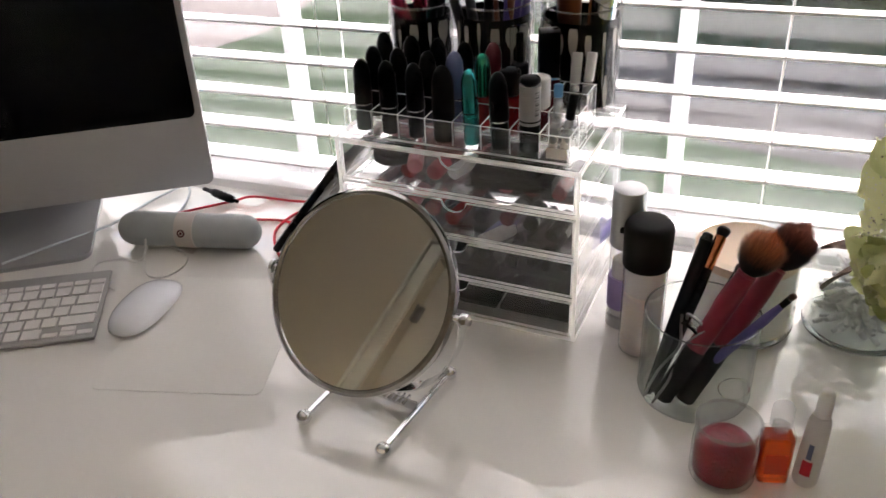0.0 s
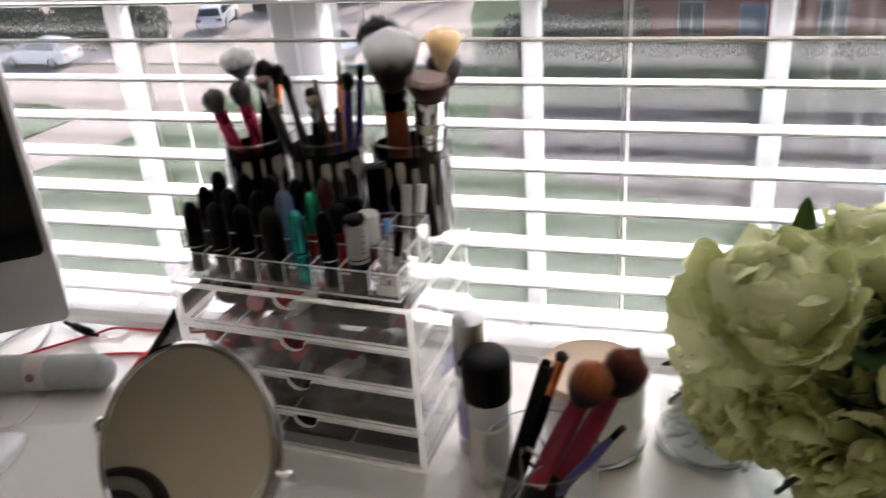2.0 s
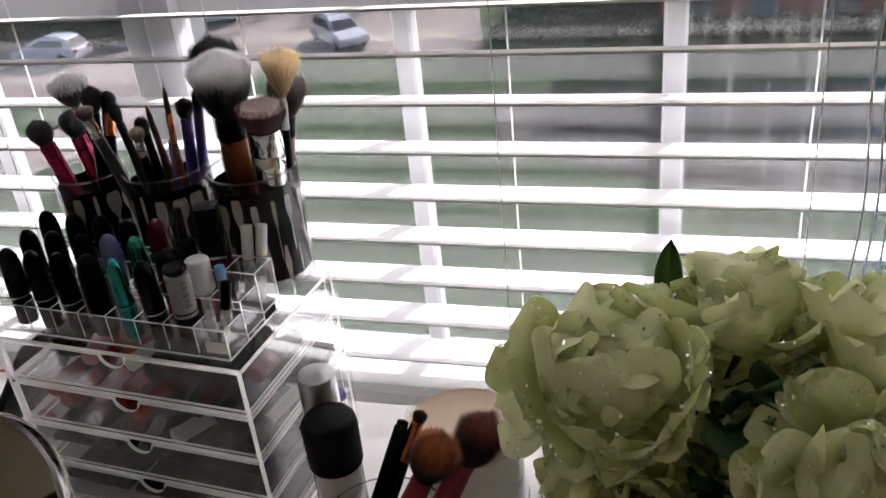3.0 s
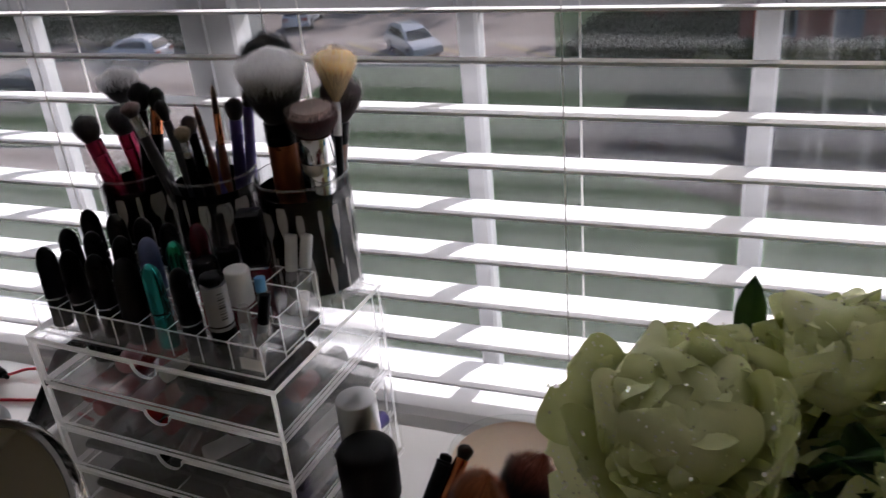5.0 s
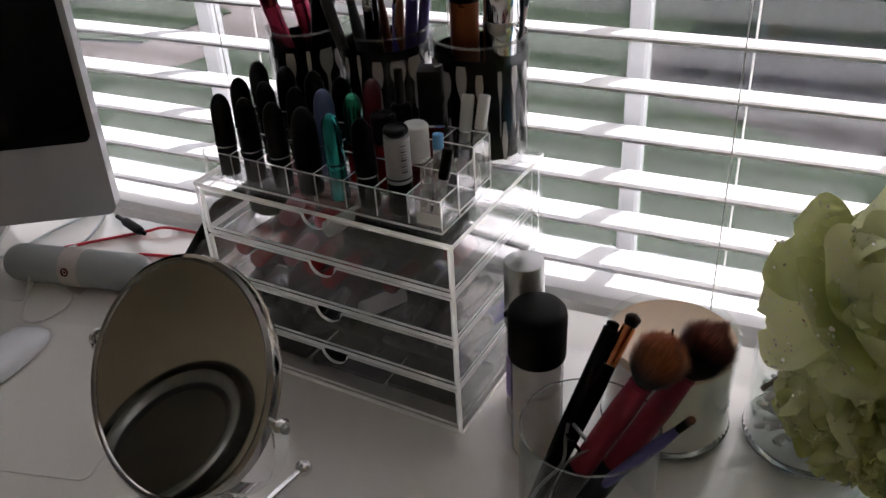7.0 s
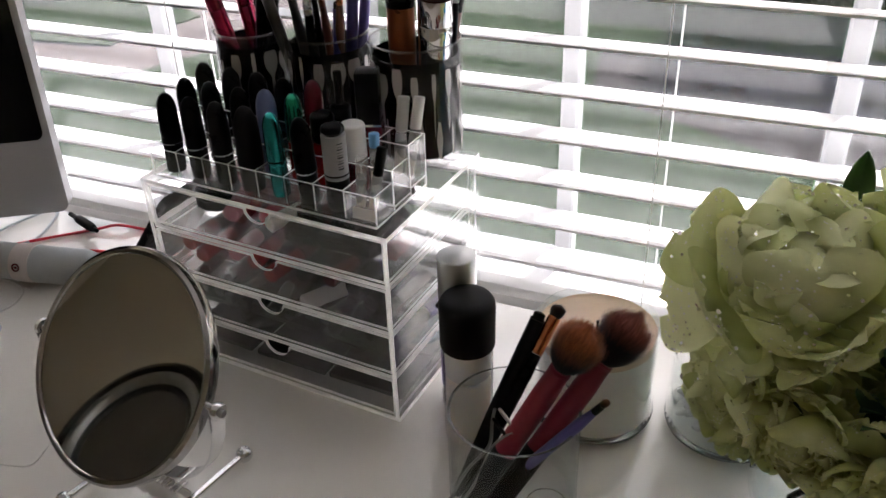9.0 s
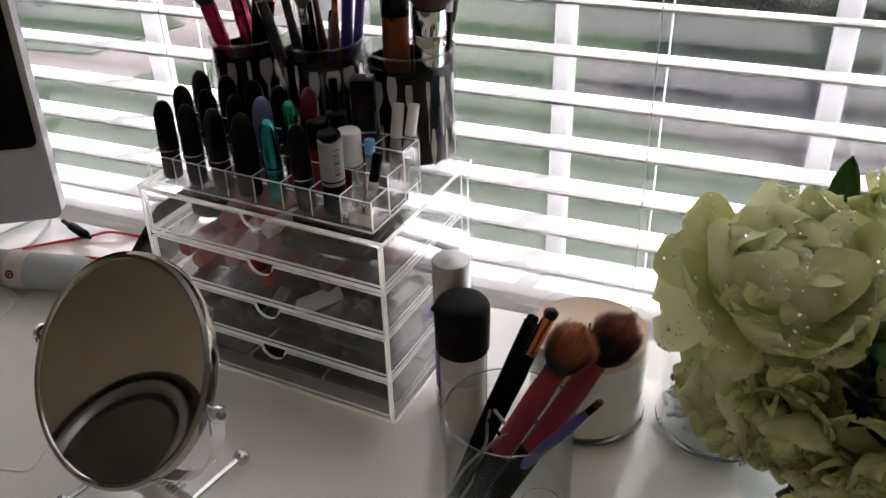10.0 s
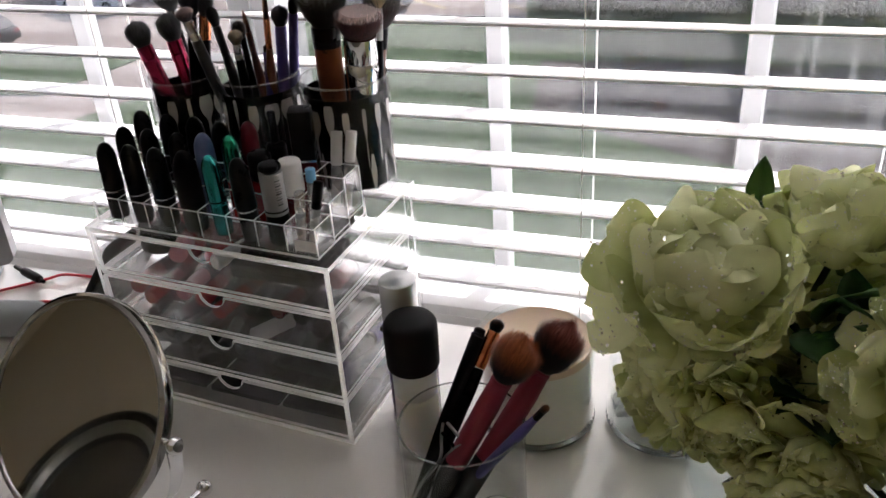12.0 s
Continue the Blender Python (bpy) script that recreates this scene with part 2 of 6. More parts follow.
def bristle(name, root, tip, z0, z1, lo=0.38, hi=0.88, thin=0.4):
    """Hair: pigment changes from the root to the tip along the brush, with streaks."""
    m = bpy.data.materials.new(name)
    m.use_nodes = True
    n, l = m.node_tree.nodes, m.node_tree.links
    b = n["Principled BSDF"]
    co, sep = n.new("ShaderNodeTexCoord"), n.new("ShaderNodeSeparateXYZ")
    l.new(co.outputs["Object"], sep.inputs[0])
    no = n.new("ShaderNodeTexNoise")
    no.inputs["Scale"].default_value = 500
    mp = n.new("ShaderNodeMapping")
    mp.inputs["Scale"].default_value = (1, 1, 0.12)
    l.new(co.outputs["Object"], mp.inputs[0]), l.new(mp.outputs[0], no.inputs[0])
    mr = n.new("ShaderNodeMapRange")
    mr.inputs[1].default_value, mr.inputs[2].default_value = z0, z1
    l.new(sep.outputs[2], mr.inputs[0])
    ad = n.new("ShaderNodeMath")
    ad.operation = "MULTIPLY_ADD"
    ad.inputs[1].default_value = 0.35
    l.new(no.outputs[0], ad.inputs[0]), l.new(mr.outputs[0], ad.inputs[2])
    rp = n.new("ShaderNodeValToRGB")
    rp.color_ramp.elements[0].position, rp.color_ramp.elements[1].position = min(lo, 1.0), min(hi, 1.0)
    rp.color_ramp.elements[0].color, rp.color_ramp.elements[1].color = lin(root), lin(tip)
    geo, vr, mu = n.new("ShaderNodeNewGeometry"), n.new("ShaderNodeMapRange"), n.new("ShaderNodeMix")
    vr.inputs[3].default_value, vr.inputs[4].default_value = 0.45, 1.6
    mu.data_type, mu.blend_type = "RGBA", "MULTIPLY"
    mu.inputs[0].default_value = 1
    l.new(geo.outputs["Random Per Island"], vr.inputs[0]), l.new(rp.outputs[0], mu.inputs[6]), l.new(vr.outputs[0], mu.inputs[7])
    l.new(ad.outputs[0], rp.inputs[0]), l.new(mu.outputs[2], b.inputs["Base Color"])
    b.inputs["Roughness"].default_value = 0.65
    b.inputs["Sheen Weight"].default_value = 0.3
    tl, ms = n.new("ShaderNodeBsdfTranslucent"), n.new("ShaderNodeMixShader")
    ms.inputs[0].default_value = thin
    l.new(mu.outputs[2], tl.inputs[0]), l.new(b.outputs[0], ms.inputs[1]), l.new(tl.outputs[0], ms.inputs[2])
    l.new(ms.outputs[0], n["Material Output"].inputs[0])
    return m


def petal_material():
    m = bpy.data.materials.new("pale_green_petal")
    m.use_nodes = True
    n, l = m.node_tree.nodes, m.node_tree.links
    b = n["Principled BSDF"]
    co, info = n.new("ShaderNodeTexCoord"), n.new("ShaderNodeObjectInfo")
    no, vein = n.new("ShaderNodeTexNoise"), n.new("ShaderNodeTexNoise")
    no.inputs["Scale"].default_value, vein.inputs["Scale"].default_value = 30, 160
    mp = n.new("ShaderNodeMapping")
    mp.inputs["Scale"].default_value = (1, 0.12, 1)
    l.new(co.outputs["Object"], no.inputs[0]), l.new(co.outputs["Object"], mp.inputs[0]), l.new(mp.outputs[0], vein.inputs[0])
    ad = n.new("ShaderNodeMath")
    ad.operation = "MULTIPLY_ADD"
    ad.inputs[1].default_value = 0.45
    l.new(info.outputs["Random"], ad.inputs[0]), l.new(no.outputs[0], ad.inputs[2])
    rp = n.new("ShaderNodeValToRGB")
    rp.color_ramp.elements[0].position, rp.color_ramp.elements[1].position = 0.35, 1.0
    rp.color_ramp.elements[0].color, rp.color_ramp.elements[1].color = (0.50, 0.55, 0.19, 1), (0.87, 0.89, 0.54, 1)
    l.new(ad.outputs[0], rp.inputs[0]), l.new(rp.outputs[0], b.inputs["Base Color"])
    bp = n.new("ShaderNodeBump")
    bp.inputs["Strength"].default_value, bp.inputs["Distance"].default_value = 0.25, 0.002
    l.new(vein.outputs[0], bp.inputs["Height"]), l.new(bp.outputs[0], b.inputs["Normal"])
    b.inputs["Roughness"].default_value = 0.5
    # specks of silver glitter in patches
    vo = n.new("ShaderNodeTexVoronoi")
    vo.inputs["Scale"].default_value = 330
    patch = n.new("ShaderNodeTexNoise")
    patch.inputs["Scale"].default_value = 22
    l.new(co.outputs["Object"], vo.inputs[0]), l.new(co.outputs["Object"], patch.inputs[0])
    lt, gt, mu = n.new("ShaderNodeMath"), n.new("ShaderNodeMath"), n.new("ShaderNodeMath")
    lt.operation, gt.operation, mu.operation = "LESS_THAN", "GREATER_THAN", "MULTIPLY"
    lt.inputs[1].default_value, gt.inputs[1].default_value = 0.22, 0.585
    l.new(vo.outputs["Distance"], lt.inputs[0]), l.new(patch.outputs[0], gt.inputs[0])
    l.new(lt.outputs[0], mu.inputs[0]), l.new(gt.outputs[0], mu.inputs[1])
    gl = n.new("ShaderNodeBsdfPrincipled")
    gl.inputs["Roughness"].default_value = 0.15
    gl.inputs["Coat Weight"].default_value = 1.0
    nm = n.new("ShaderNodeVectorMath")
    nm.operation = "SUBTRACT"
    nm.inputs[1].default_value = (0.5, 0.5, 0.3)
    l.new(vo.outputs["Color"], nm.inputs[0])
    gl.inputs[0].default_value = (0.95, 0.95, 0.92, 1)
    geo, va, nn = n.new("ShaderNodeNewGeometry"), n.new("ShaderNodeVectorMath"), n.new("ShaderNodeVectorMath")
    nn.operation = "NORMALIZE"
    l.new(geo.outputs["Normal"], va.inputs[0]), l.new(nm.outputs[0], va.inputs[1]), l.new(va.outputs[0], nn.inputs[0]), l.new(nn.outputs[0], gl.inputs["Normal"])
    tl, mt = n.new("ShaderNodeBsdfTranslucent"), n.new("ShaderNodeMixShader")
    l.new(rp.outputs[0], tl.inputs[0])
    mt.inputs[0].default_value = 0.29
    ms = n.new("ShaderNodeMixShader")
    l.new(b.outputs[0], mt.inputs[1]), l.new(tl.outputs[0], mt.inputs[2])
    l.new(mu.outputs[0], ms.inputs[0]), l.new(mt.outputs[0], ms.inputs[1]), l.new(gl.outputs[0], ms.inputs[2])
    l.new(ms.outputs[0], n["Material Output"].inputs[0])
    return m


petal_mat = petal_material()


# ---- mesh helpers ----
def link_mesh(name, bm, mats, parent=None, smooth=False, angle=40):
    me = bpy.data.meshes.new(name)
    bmesh.ops.recalc_face_normals(bm, faces=bm.faces)
    bm.to_mesh(me)
    bm.free()
    for m in mats if isinstance(mats, (list, tuple)) else [mats]:
        me.materials.append(m)
    if smooth:
        me.shade_smooth()
        me.set_sharp_from_angle(angle=radians(angle))
    ob = new(name, me)
    if parent:
        ob.parent = parent
    return ob


def part(name, bm, mat, parent, label="", smooth=True, m=None):
    ob = link_mesh(name, bm, mat, parent, smooth)
    if m is not None:
        ob.matrix_basis = m
    return tagged(ob, label)


def thing(name, label, category, group="", m=None, kind=""):
    ob = new(name)
    ob.empty_display_size = 0.02
    if m is not None:
        ob.matrix_basis = m
    return tagged(ob, label, category, group, kind)


def box(bm, x0, x1, y0, y1, z0, z1, bevel=0.0, seg=1, mat=0):
    r = bmesh.ops.create_cube(bm, size=1, matrix=Matrix.LocRotScale(((x0 + x1) / 2, (y0 + y1) / 2, (z0 + z1) / 2), None, (x1 - x0, y1 - y0, z1 - z0)))
    faces = {f for v in r["verts"] for f in v.link_faces}
    for f in faces:
        f.material_index = mat
    if bevel:
        bmesh.ops.bevel(bm, geom=list({e for v in r["verts"] for e in v.link_edges}), offset=bevel, segments=seg, profile=0.5, affect="EDGES")
    return bm


def boxed(*a, **k):
    return box(bmesh.new(), *a, **k)


def lathe(bm, rows, seg=24, m=None, caps=True, mat=0):
    """Turn a profile of (radius, z) about z."""
    rings = []
    for r, z in rows:
        if r < 1e-6:
            v = bm.verts.new((0, 0, z))
            rings.append([v] * seg)
        else:
            rings.append([bm.verts.new((r * math.cos(2 * math.pi * i / seg), r * math.sin(2 * math.pi * i / seg), z)) for i in range(seg)])
    for a, b in zip(rings, rings[1:]):
        for i in range(seg):
            j = (i + 1) % seg
            q = list(dict.fromkeys((a[i], a[j], b[j], b[i])))
            if len(q) > 2:
                bm.faces.new(q).material_index = mat
    if caps:
        for ring in (rings[0], rings[-1]):
            if ring[0] is not ring[1]:
                bm.faces.new(ring).material_index = mat
    if m is not None:
        bmesh.ops.transform(bm, matrix=m, verts=list({v for r in rings for v in r}))
    return bm


def turned(rows, seg=24, m=None, caps=True):
    return lathe(bmesh.new(), rows, seg, m, caps)


def round_cap(r, z0, z1, k=0.002):
    """Profile of a cylinder with rounded rims."""
    return [(0, z0), (r - k, z0), (r, z0 + k), (r, z1 - k), (r - 0.4 * k, z1 - 0.3 * k), (r - k, z1), (0, z1)]


def tube(points, r, seg=8, closed=False):
    """A round cord along smooth points."""
    bm = bmesh.new()
    pts = [Vector(p) for p in points]
    path = []
    for i in range(len(pts) - 1):
        p0, p1, p2, p3 = pts[max(i - 1, 0)], pts[i], pts[i + 1], pts[min(i + 2, len(pts) - 1)]
        for k in range(6):
            t = k / 6
            path.append(0.5 * ((2 * p1) + (p2 - p0) * t + (2 * p0 - 5 * p1 + 4 * p2 - p3) * t * t + (3 * p1 - p0 - 3 * p2 + p3) * t ** 3))
    path.append(pts[-1])
    rings = []
    for i, p in enumerate(path):
        d = (path[min(i + 1, len(path) - 1)] - path[max(i - 1, 0)]).normalized()
        a = d.orthogonal().normalized() if not rings else (side - d * side.dot(d)).normalized()
        side = a
        b = d.cross(a)
        rings.append([bm.verts.new(p + r * (math.cos(2 * math.pi * k / seg) * a + math.sin(2 * math.pi * k / seg) * b)) for k in range(seg)])
    for a, b in zip(rings, rings[1:]):
        for k in range(seg):
            bm.faces.new((a[k], a[(k + 1) % seg], b[(k + 1) % seg], b[k]))
    bm.faces.new(rings[0]), bm.faces.new(rings[-1])
    return bm


def along(p0, p1, roll=0.0):
    """Pose at p0 with z towards p1."""
    d = Vector(p1) - Vector(p0)
    return Matrix.Translation(p0) @ d.to_track_quat("Z", "Y").to_matrix().to_4x4() @ Matrix.Rotation(radians(roll), 4, "Z")


def edged(bm, axis):
    """Give the narrow faces of the newest boxes the edge material: all faces that do not look along the axis."""
    bm.normal_update()
    for f in bm.faces:
        if not f.tag:
            n = f.normal
            rim = abs(n[axis]) < 0.9 and (n.y < -0.5 or n.z > 0.5 or abs(n.x) > 0.5)
            f.material_index = 1 if rim else 0
            f.tag = True


def sheet(bm, x0, x1, y0, y1, z0, z1):
    """A clear sheet whose thin rims get the brightened edge material."""
    box(bm, x0, x1, y0, y1, z0, z1)
    size = (x1 - x0, y1 - y0, z1 - z0)
    edged(bm, size.index(min(size)))


DESK = 0.75

# ---- the room ----
X0, X1, Y0, YW, ZC = -2.9, 1.7, -1.6, 0.225, 2.5      # room; YW: room face of the window wall
WX0, WX1, WZ0, WZ1 = -1.08, 1.00, 0.722, 2.08         # window opening
tagged(link_mesh("floor", boxed(X0 - 0.2, X1 + 0.2, Y0 - 0.2, 0.45, -0.1, 0.0), wood_floor), "brown wooden floor of the room", "floor", kind="structure")
tagged(link_mesh("ceiling", boxed(X0 - 0.2, X1 + 0.2, Y0 - 0.2, 0.45, ZC, ZC + 0.1), ceiling_paint), "matt white painted ceiling", "ceiling", kind="structure")
bm = bmesh.new()
for a in ((X0, WX0, 0, ZC), (WX1, X1, 0, ZC), (WX0, WX1, 0, WZ0 - 0.02), (WX0, WX1, WZ1, ZC)):
    box(bm, a[0], a[1], YW, 0.42, a[2], a[3])
tagged(link_mesh("wall_north", bm, wall_paint), "beige painted wall round the window", "wall", kind="structure")
tagged(link_mesh("wall_west", boxed(X0 - 0.15, X0, Y0 - 0.15, 0.42, 0, ZC), wall_paint), "beige painted side wall", "wall", kind="structure")
tagged(link_mesh("wall_east", boxed(X1, X1 + 0.15, Y0 - 0.15, 0.42, 0, ZC), wall_paint), "beige painted side wall", "wall", kind="structure")
DX0, DX1, DZ = -1.365, -0.545, 2.12
bm = bmesh.new()
for a in ((X0, DX0, 0, ZC), (DX1, X1, 0, ZC), (DX0, DX1, DZ, ZC)):
    box(bm, a[0], a[1], Y0 - 0.15, Y0, a[2], a[3])
tagged(link_mesh("wall_south", bm, wall_paint), "beige painted wall with a panelled door", "wall", kind="structure")
door = thing("door_1", "closed greige panelled door with metal hinges", "door", kind="structure")
bm = boxed(DX0, DX1, Y0 - 0.09, Y0 - 0.05, 0.005, DZ)
part("door_leaf", bm, door_paint, door, smooth=False)
for x0, x1, z0, z1 in ((0.11, 0.36, 1.1, 1.9), (0.46, 0.71, 1.1, 1.9), (0.11, 0.36, 0.2, 0.95), (0.46, 0.71, 0.2, 0.95)):
    bm = boxed(DX0 + x0, DX0 + x1, Y0 - 0.052, Y0 - 0.040, z0, z1, bevel=0.008)
    part("panel", bm, door_paint, door, smooth=False)
for z in (0.25, 1.1, 1.90):
    bm = boxed(DX0 - 0.012, DX0 + 0.022, Y0 - 0.05, Y0 - 0.036, z - 0.032, z + 0.032, bevel=0.002)
    lathe(bm, round_cap(0.005, z - 0.035, z + 0.035), 10, Matrix.Translation((DX0, Y0 - 0.03, 0)))
    part("hinge", bm, dull_steel, door, "dark metal hinge")
bm = bmesh.new()
for a in ((DX0 - 0.060, DX0 - 0.003, 0, DZ + 0.055), (DX1 + 0.003, DX1 + 0.060, 0, DZ + 0.055), (DX0 - 0.003, DX1 + 0.003, DZ + 0.003, DZ + 0.055)):
    box(bm, a[0], a[1], Y0 + 0.001, Y0 + 0.014, a[2], a[3], bevel=0.004)
for a in ((DX0 - 0.074, DX0 - 0.061, 0, DZ + 0.069), (DX1 + 0.061, DX1 + 0.074, 0, DZ + 0.069), (DX0 - 0.060, DX1 + 0.060, DZ + 0.056, DZ + 0.069)):
    box(bm, a[0], a[1], Y0 + 0.001, Y0 + 0.024, a[2], a[3], bevel=0.004)
tagged(link_mesh("trim", bm, surf("pale_casing_paint", (0.60, 0.58, 0.50), 0.4, vary=0.05, scale=4)), "greige door casing on the beige wall", "trim", kind="structure")

# round framed glass on the far wall, seen in the table mirror
rm = thing("wall_mirror", "round dark-framed wall mirror with a broad silver inner rim", "wall mirror", m=pose(-1.955, Y0, 1.215, -90, 0, 0) @ Matrix.Diagonal((1.07, 1.07, 1, 1)))
part("outer_frame", turned([(0.246, 0.002), (0.275, 0.002), (0.286, 0.012), (0.284, 0.030), (0.272, 0.044), (0.258, 0.046), (0.246, 0.034)], 64, caps=False), surf("charcoal_frame", (0.022, 0.021, 0.020), 0.4), rm, "dark rounded outer frame")
part("inner_rim", turned([(0.208, 0.004), (0.246, 0.004), (0.2458, 0.033), (0.238, 0.041), (0.228, 0.042), (0.218, 0.036), (0.208, 0.018)], 64, caps=False), surf("satin_silver_rim", (0.42, 0.43, 0.42), 0.35, 0.7), rm, "broad silver inner rim")
part("inlay", turned([(0.186, 0.004), (0.208, 0.004), (0.2078, 0.017), (0.200, 0.020), (0.192, 0.016), (0.186, 0.009)], 64, caps=False), surf("grey_inlay", (0.06, 0.062, 0.06), 0.45), rm, "dark grey inlay")
part("glass", turned([(0, 0.002), (0.187, 0.002), (0.187, 0.008), (0, 0.008)], 64), surf("brown_dark_glass", (0.115, 0.105, 0.092), 0.3, vary=0.25, scale=5), rm)

# window: two sashes with muntins
screen_mesh = clear("grey_insect_screen", 0.62, 1.0, haze=0.025)
win = thing("window_1", "white-framed window with narrow muntins behind the blind", "window", kind="structure")
GY0, GY1 = 0.338, 0.362
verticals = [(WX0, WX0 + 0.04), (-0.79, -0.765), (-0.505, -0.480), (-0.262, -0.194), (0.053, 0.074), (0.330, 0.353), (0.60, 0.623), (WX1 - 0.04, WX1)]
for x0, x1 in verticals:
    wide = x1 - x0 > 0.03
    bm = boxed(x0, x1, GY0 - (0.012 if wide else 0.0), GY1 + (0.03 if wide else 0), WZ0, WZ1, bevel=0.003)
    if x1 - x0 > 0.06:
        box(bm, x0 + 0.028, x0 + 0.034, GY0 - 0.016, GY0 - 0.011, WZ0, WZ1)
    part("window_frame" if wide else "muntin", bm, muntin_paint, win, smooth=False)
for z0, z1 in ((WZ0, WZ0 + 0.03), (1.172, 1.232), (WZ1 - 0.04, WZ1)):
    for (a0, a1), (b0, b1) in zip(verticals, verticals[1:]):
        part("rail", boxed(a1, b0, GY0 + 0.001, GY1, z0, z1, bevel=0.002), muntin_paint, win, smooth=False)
for (a0, a1), (b0, b1) in zip(verticals, verticals[1:]):
    for z0, z1 in ((WZ0 + 0.03, 1.172), (1.232, WZ1 - 0.04)):
        for y in (0.341, 0.350):
            pane = part("pane", boxed(a1 - 0.001, b0 + 0.001, y, y + 0.003, z0, z1), glass_streaked if a0 > 0.3 and y > 0.345 else glass_window, win, smooth=False)
            pane.visible_shadow = False
for (a0, a1), (b0, b1) in zip(verticals, verticals[1:]):
    scr = part("insect_screen", boxed(a1 + 0.002, b0 - 0.002, 0.3555, 0.3562, WZ0 + 0.031, 1.170), screen_mesh, win, "fine grey insect screen", smooth=False)
    scr.visible_shadow = False
tagged(link_mesh("window_sill", boxed(WX0, WX1, YW + 0.002, GY0, WZ0 - 0.02, WZ0, bevel=0.003), trim_paint), "white painted window sill", "window sill", kind="structure")

# blind
blind = thing("window_blind", "white wide-slat venetian blind hanging open in the window", "blind")
FRONT, ZS, PITCH, DEEP, DROP = 0.253, 1.1519, 0.0517, 0.0628, 0.0125
bm = bmesh.new()
prof = []
for k in range(9):
    u = k / 8
    prof.append((u * DEEP, -u * DROP + 0.0022 * math.sin(math.pi * u)))
loop = [(y, z) for y, z in prof] + [(y, z - 0.0028) for y, z in reversed(prof)]
SX0, SX1 = WX0 + 0.012, WX1 - 0.012
ra = [bm.verts.new((SX0, y, z)) for y, z in loop]
rb = [bm.verts.new((SX1, y, z)) for y, z in loop]
for k in range(len(loop)):
    j = (k + 1) % len(loop)
    bm.faces.new((ra[k], ra[j], rb[j], rb[k]))
bm.faces.new(ra), bm.faces.new(list(reversed(rb)))
slat = part("slat", bm, slat_paint, blind, m=Matrix.Translation((0, FRONT, ZS - 0.0025)) @ Matrix.Rotation(radians(-2.6), 4, "X"))
rnd = random.Random(5)
for i in range(-17, 8):
    if i:
        s = new("slat", slat.data)
        s.parent = blind
        high = i == -1
        s.matrix_basis = Matrix.Translation((0, FRONT + rnd.uniform(-0.0006, 0.0006), ZS - PITCH * i - 0.009 * high)) @ Matrix.Rotation(radians(rnd.uniform(-0.5, 0.5) - 1.5 * high), 4, "X")
part("bottom_rail", boxed(SX0, SX1, FRONT + 0.004, FRONT + 0.056, 0.733, 0.749, bevel=0.004, seg=2), slat_paint, blind)
part("head_rail", boxed(SX0, SX1, FRONT, FRONT + 0.06, WZ1 - 0.05, WZ1 - 0.001), slat_paint, blind)
for x in (-0.985, -0.40, -0.11, 0.178, 0.468, 0.76):
    part("ladder_cord", tube([(x, FRONT - 0.0012, 0.745), (x, FRONT - 0.0012, 1.4), (x, FRONT - 0.0012, WZ1 - 0.05)], 0.0007, 6), cord_white, blind)
    part("ladder_cord", tube([(x + 0.002, FRONT + DEEP + 0.001, 0.745), (x + 0.002, FRONT + DEEP + 0.001, 1.4), (x + 0.002, FRONT + DEEP + 0.001, WZ1 - 0.05)], 0.0011, 6), cord_white, blind)
for k, (x, xb) in enumerate(((0.507, 0.50), (0.518, 0.512), (0.528, 0.53))):
    part("lift_cord", tube([(xb, 0.246, 0.86), (x + 0.004, 0.243, 1.0), (x - 0.003, 0.243, 1.15), (x + 0.01, 0.245, 1.4), (x, 0.25, WZ1 - 0.04)], 0.0012, 6), cord_white, blind)

# desk
desk = thing("desk", "glossy white lacquered desk in front of the window", "desk")
part("tabletop", boxed(-1.25, 0.95, -0.52, 0.221, DESK - 0.03, DESK, bevel=0.003, seg=2), white_gloss, desk)
for x in (-1.2, 0.86):
    for y in (-0.48, 0.15):
        part("leg", boxed(x, x + 0.05, y, y + 0.05, 0, DESK - 0.03, bevel=0.003), white_gloss, desk)

# ---- acrylic organiser ----
OW, OD, OH = 0.275, 0.182, 0.205
MO = Matrix.Translation((0, 0, DESK)) @ Matrix.Rotation(radians(-4.7), 4, "Z")
def on_org(x, y, z=0.0):
    return MO @ Vector((x, y, z))
T = 0.0038
org = thing("drawer_organiser", "clear acrylic four-drawer cosmetics organiser on the desk", "organiser", m=MO)
bm = bmesh.new()
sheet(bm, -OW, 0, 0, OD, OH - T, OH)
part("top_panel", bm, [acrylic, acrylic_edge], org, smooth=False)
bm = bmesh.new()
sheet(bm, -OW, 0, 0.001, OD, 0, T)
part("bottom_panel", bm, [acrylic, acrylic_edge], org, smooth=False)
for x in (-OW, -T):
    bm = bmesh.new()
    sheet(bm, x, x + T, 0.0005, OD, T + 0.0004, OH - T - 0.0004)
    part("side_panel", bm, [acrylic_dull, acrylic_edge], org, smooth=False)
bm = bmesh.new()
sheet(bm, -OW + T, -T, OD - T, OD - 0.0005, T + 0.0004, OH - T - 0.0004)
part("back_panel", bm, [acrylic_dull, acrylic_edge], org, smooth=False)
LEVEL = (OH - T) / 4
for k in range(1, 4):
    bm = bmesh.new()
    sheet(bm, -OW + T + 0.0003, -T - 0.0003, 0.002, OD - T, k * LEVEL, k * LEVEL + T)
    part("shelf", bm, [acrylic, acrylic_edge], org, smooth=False)


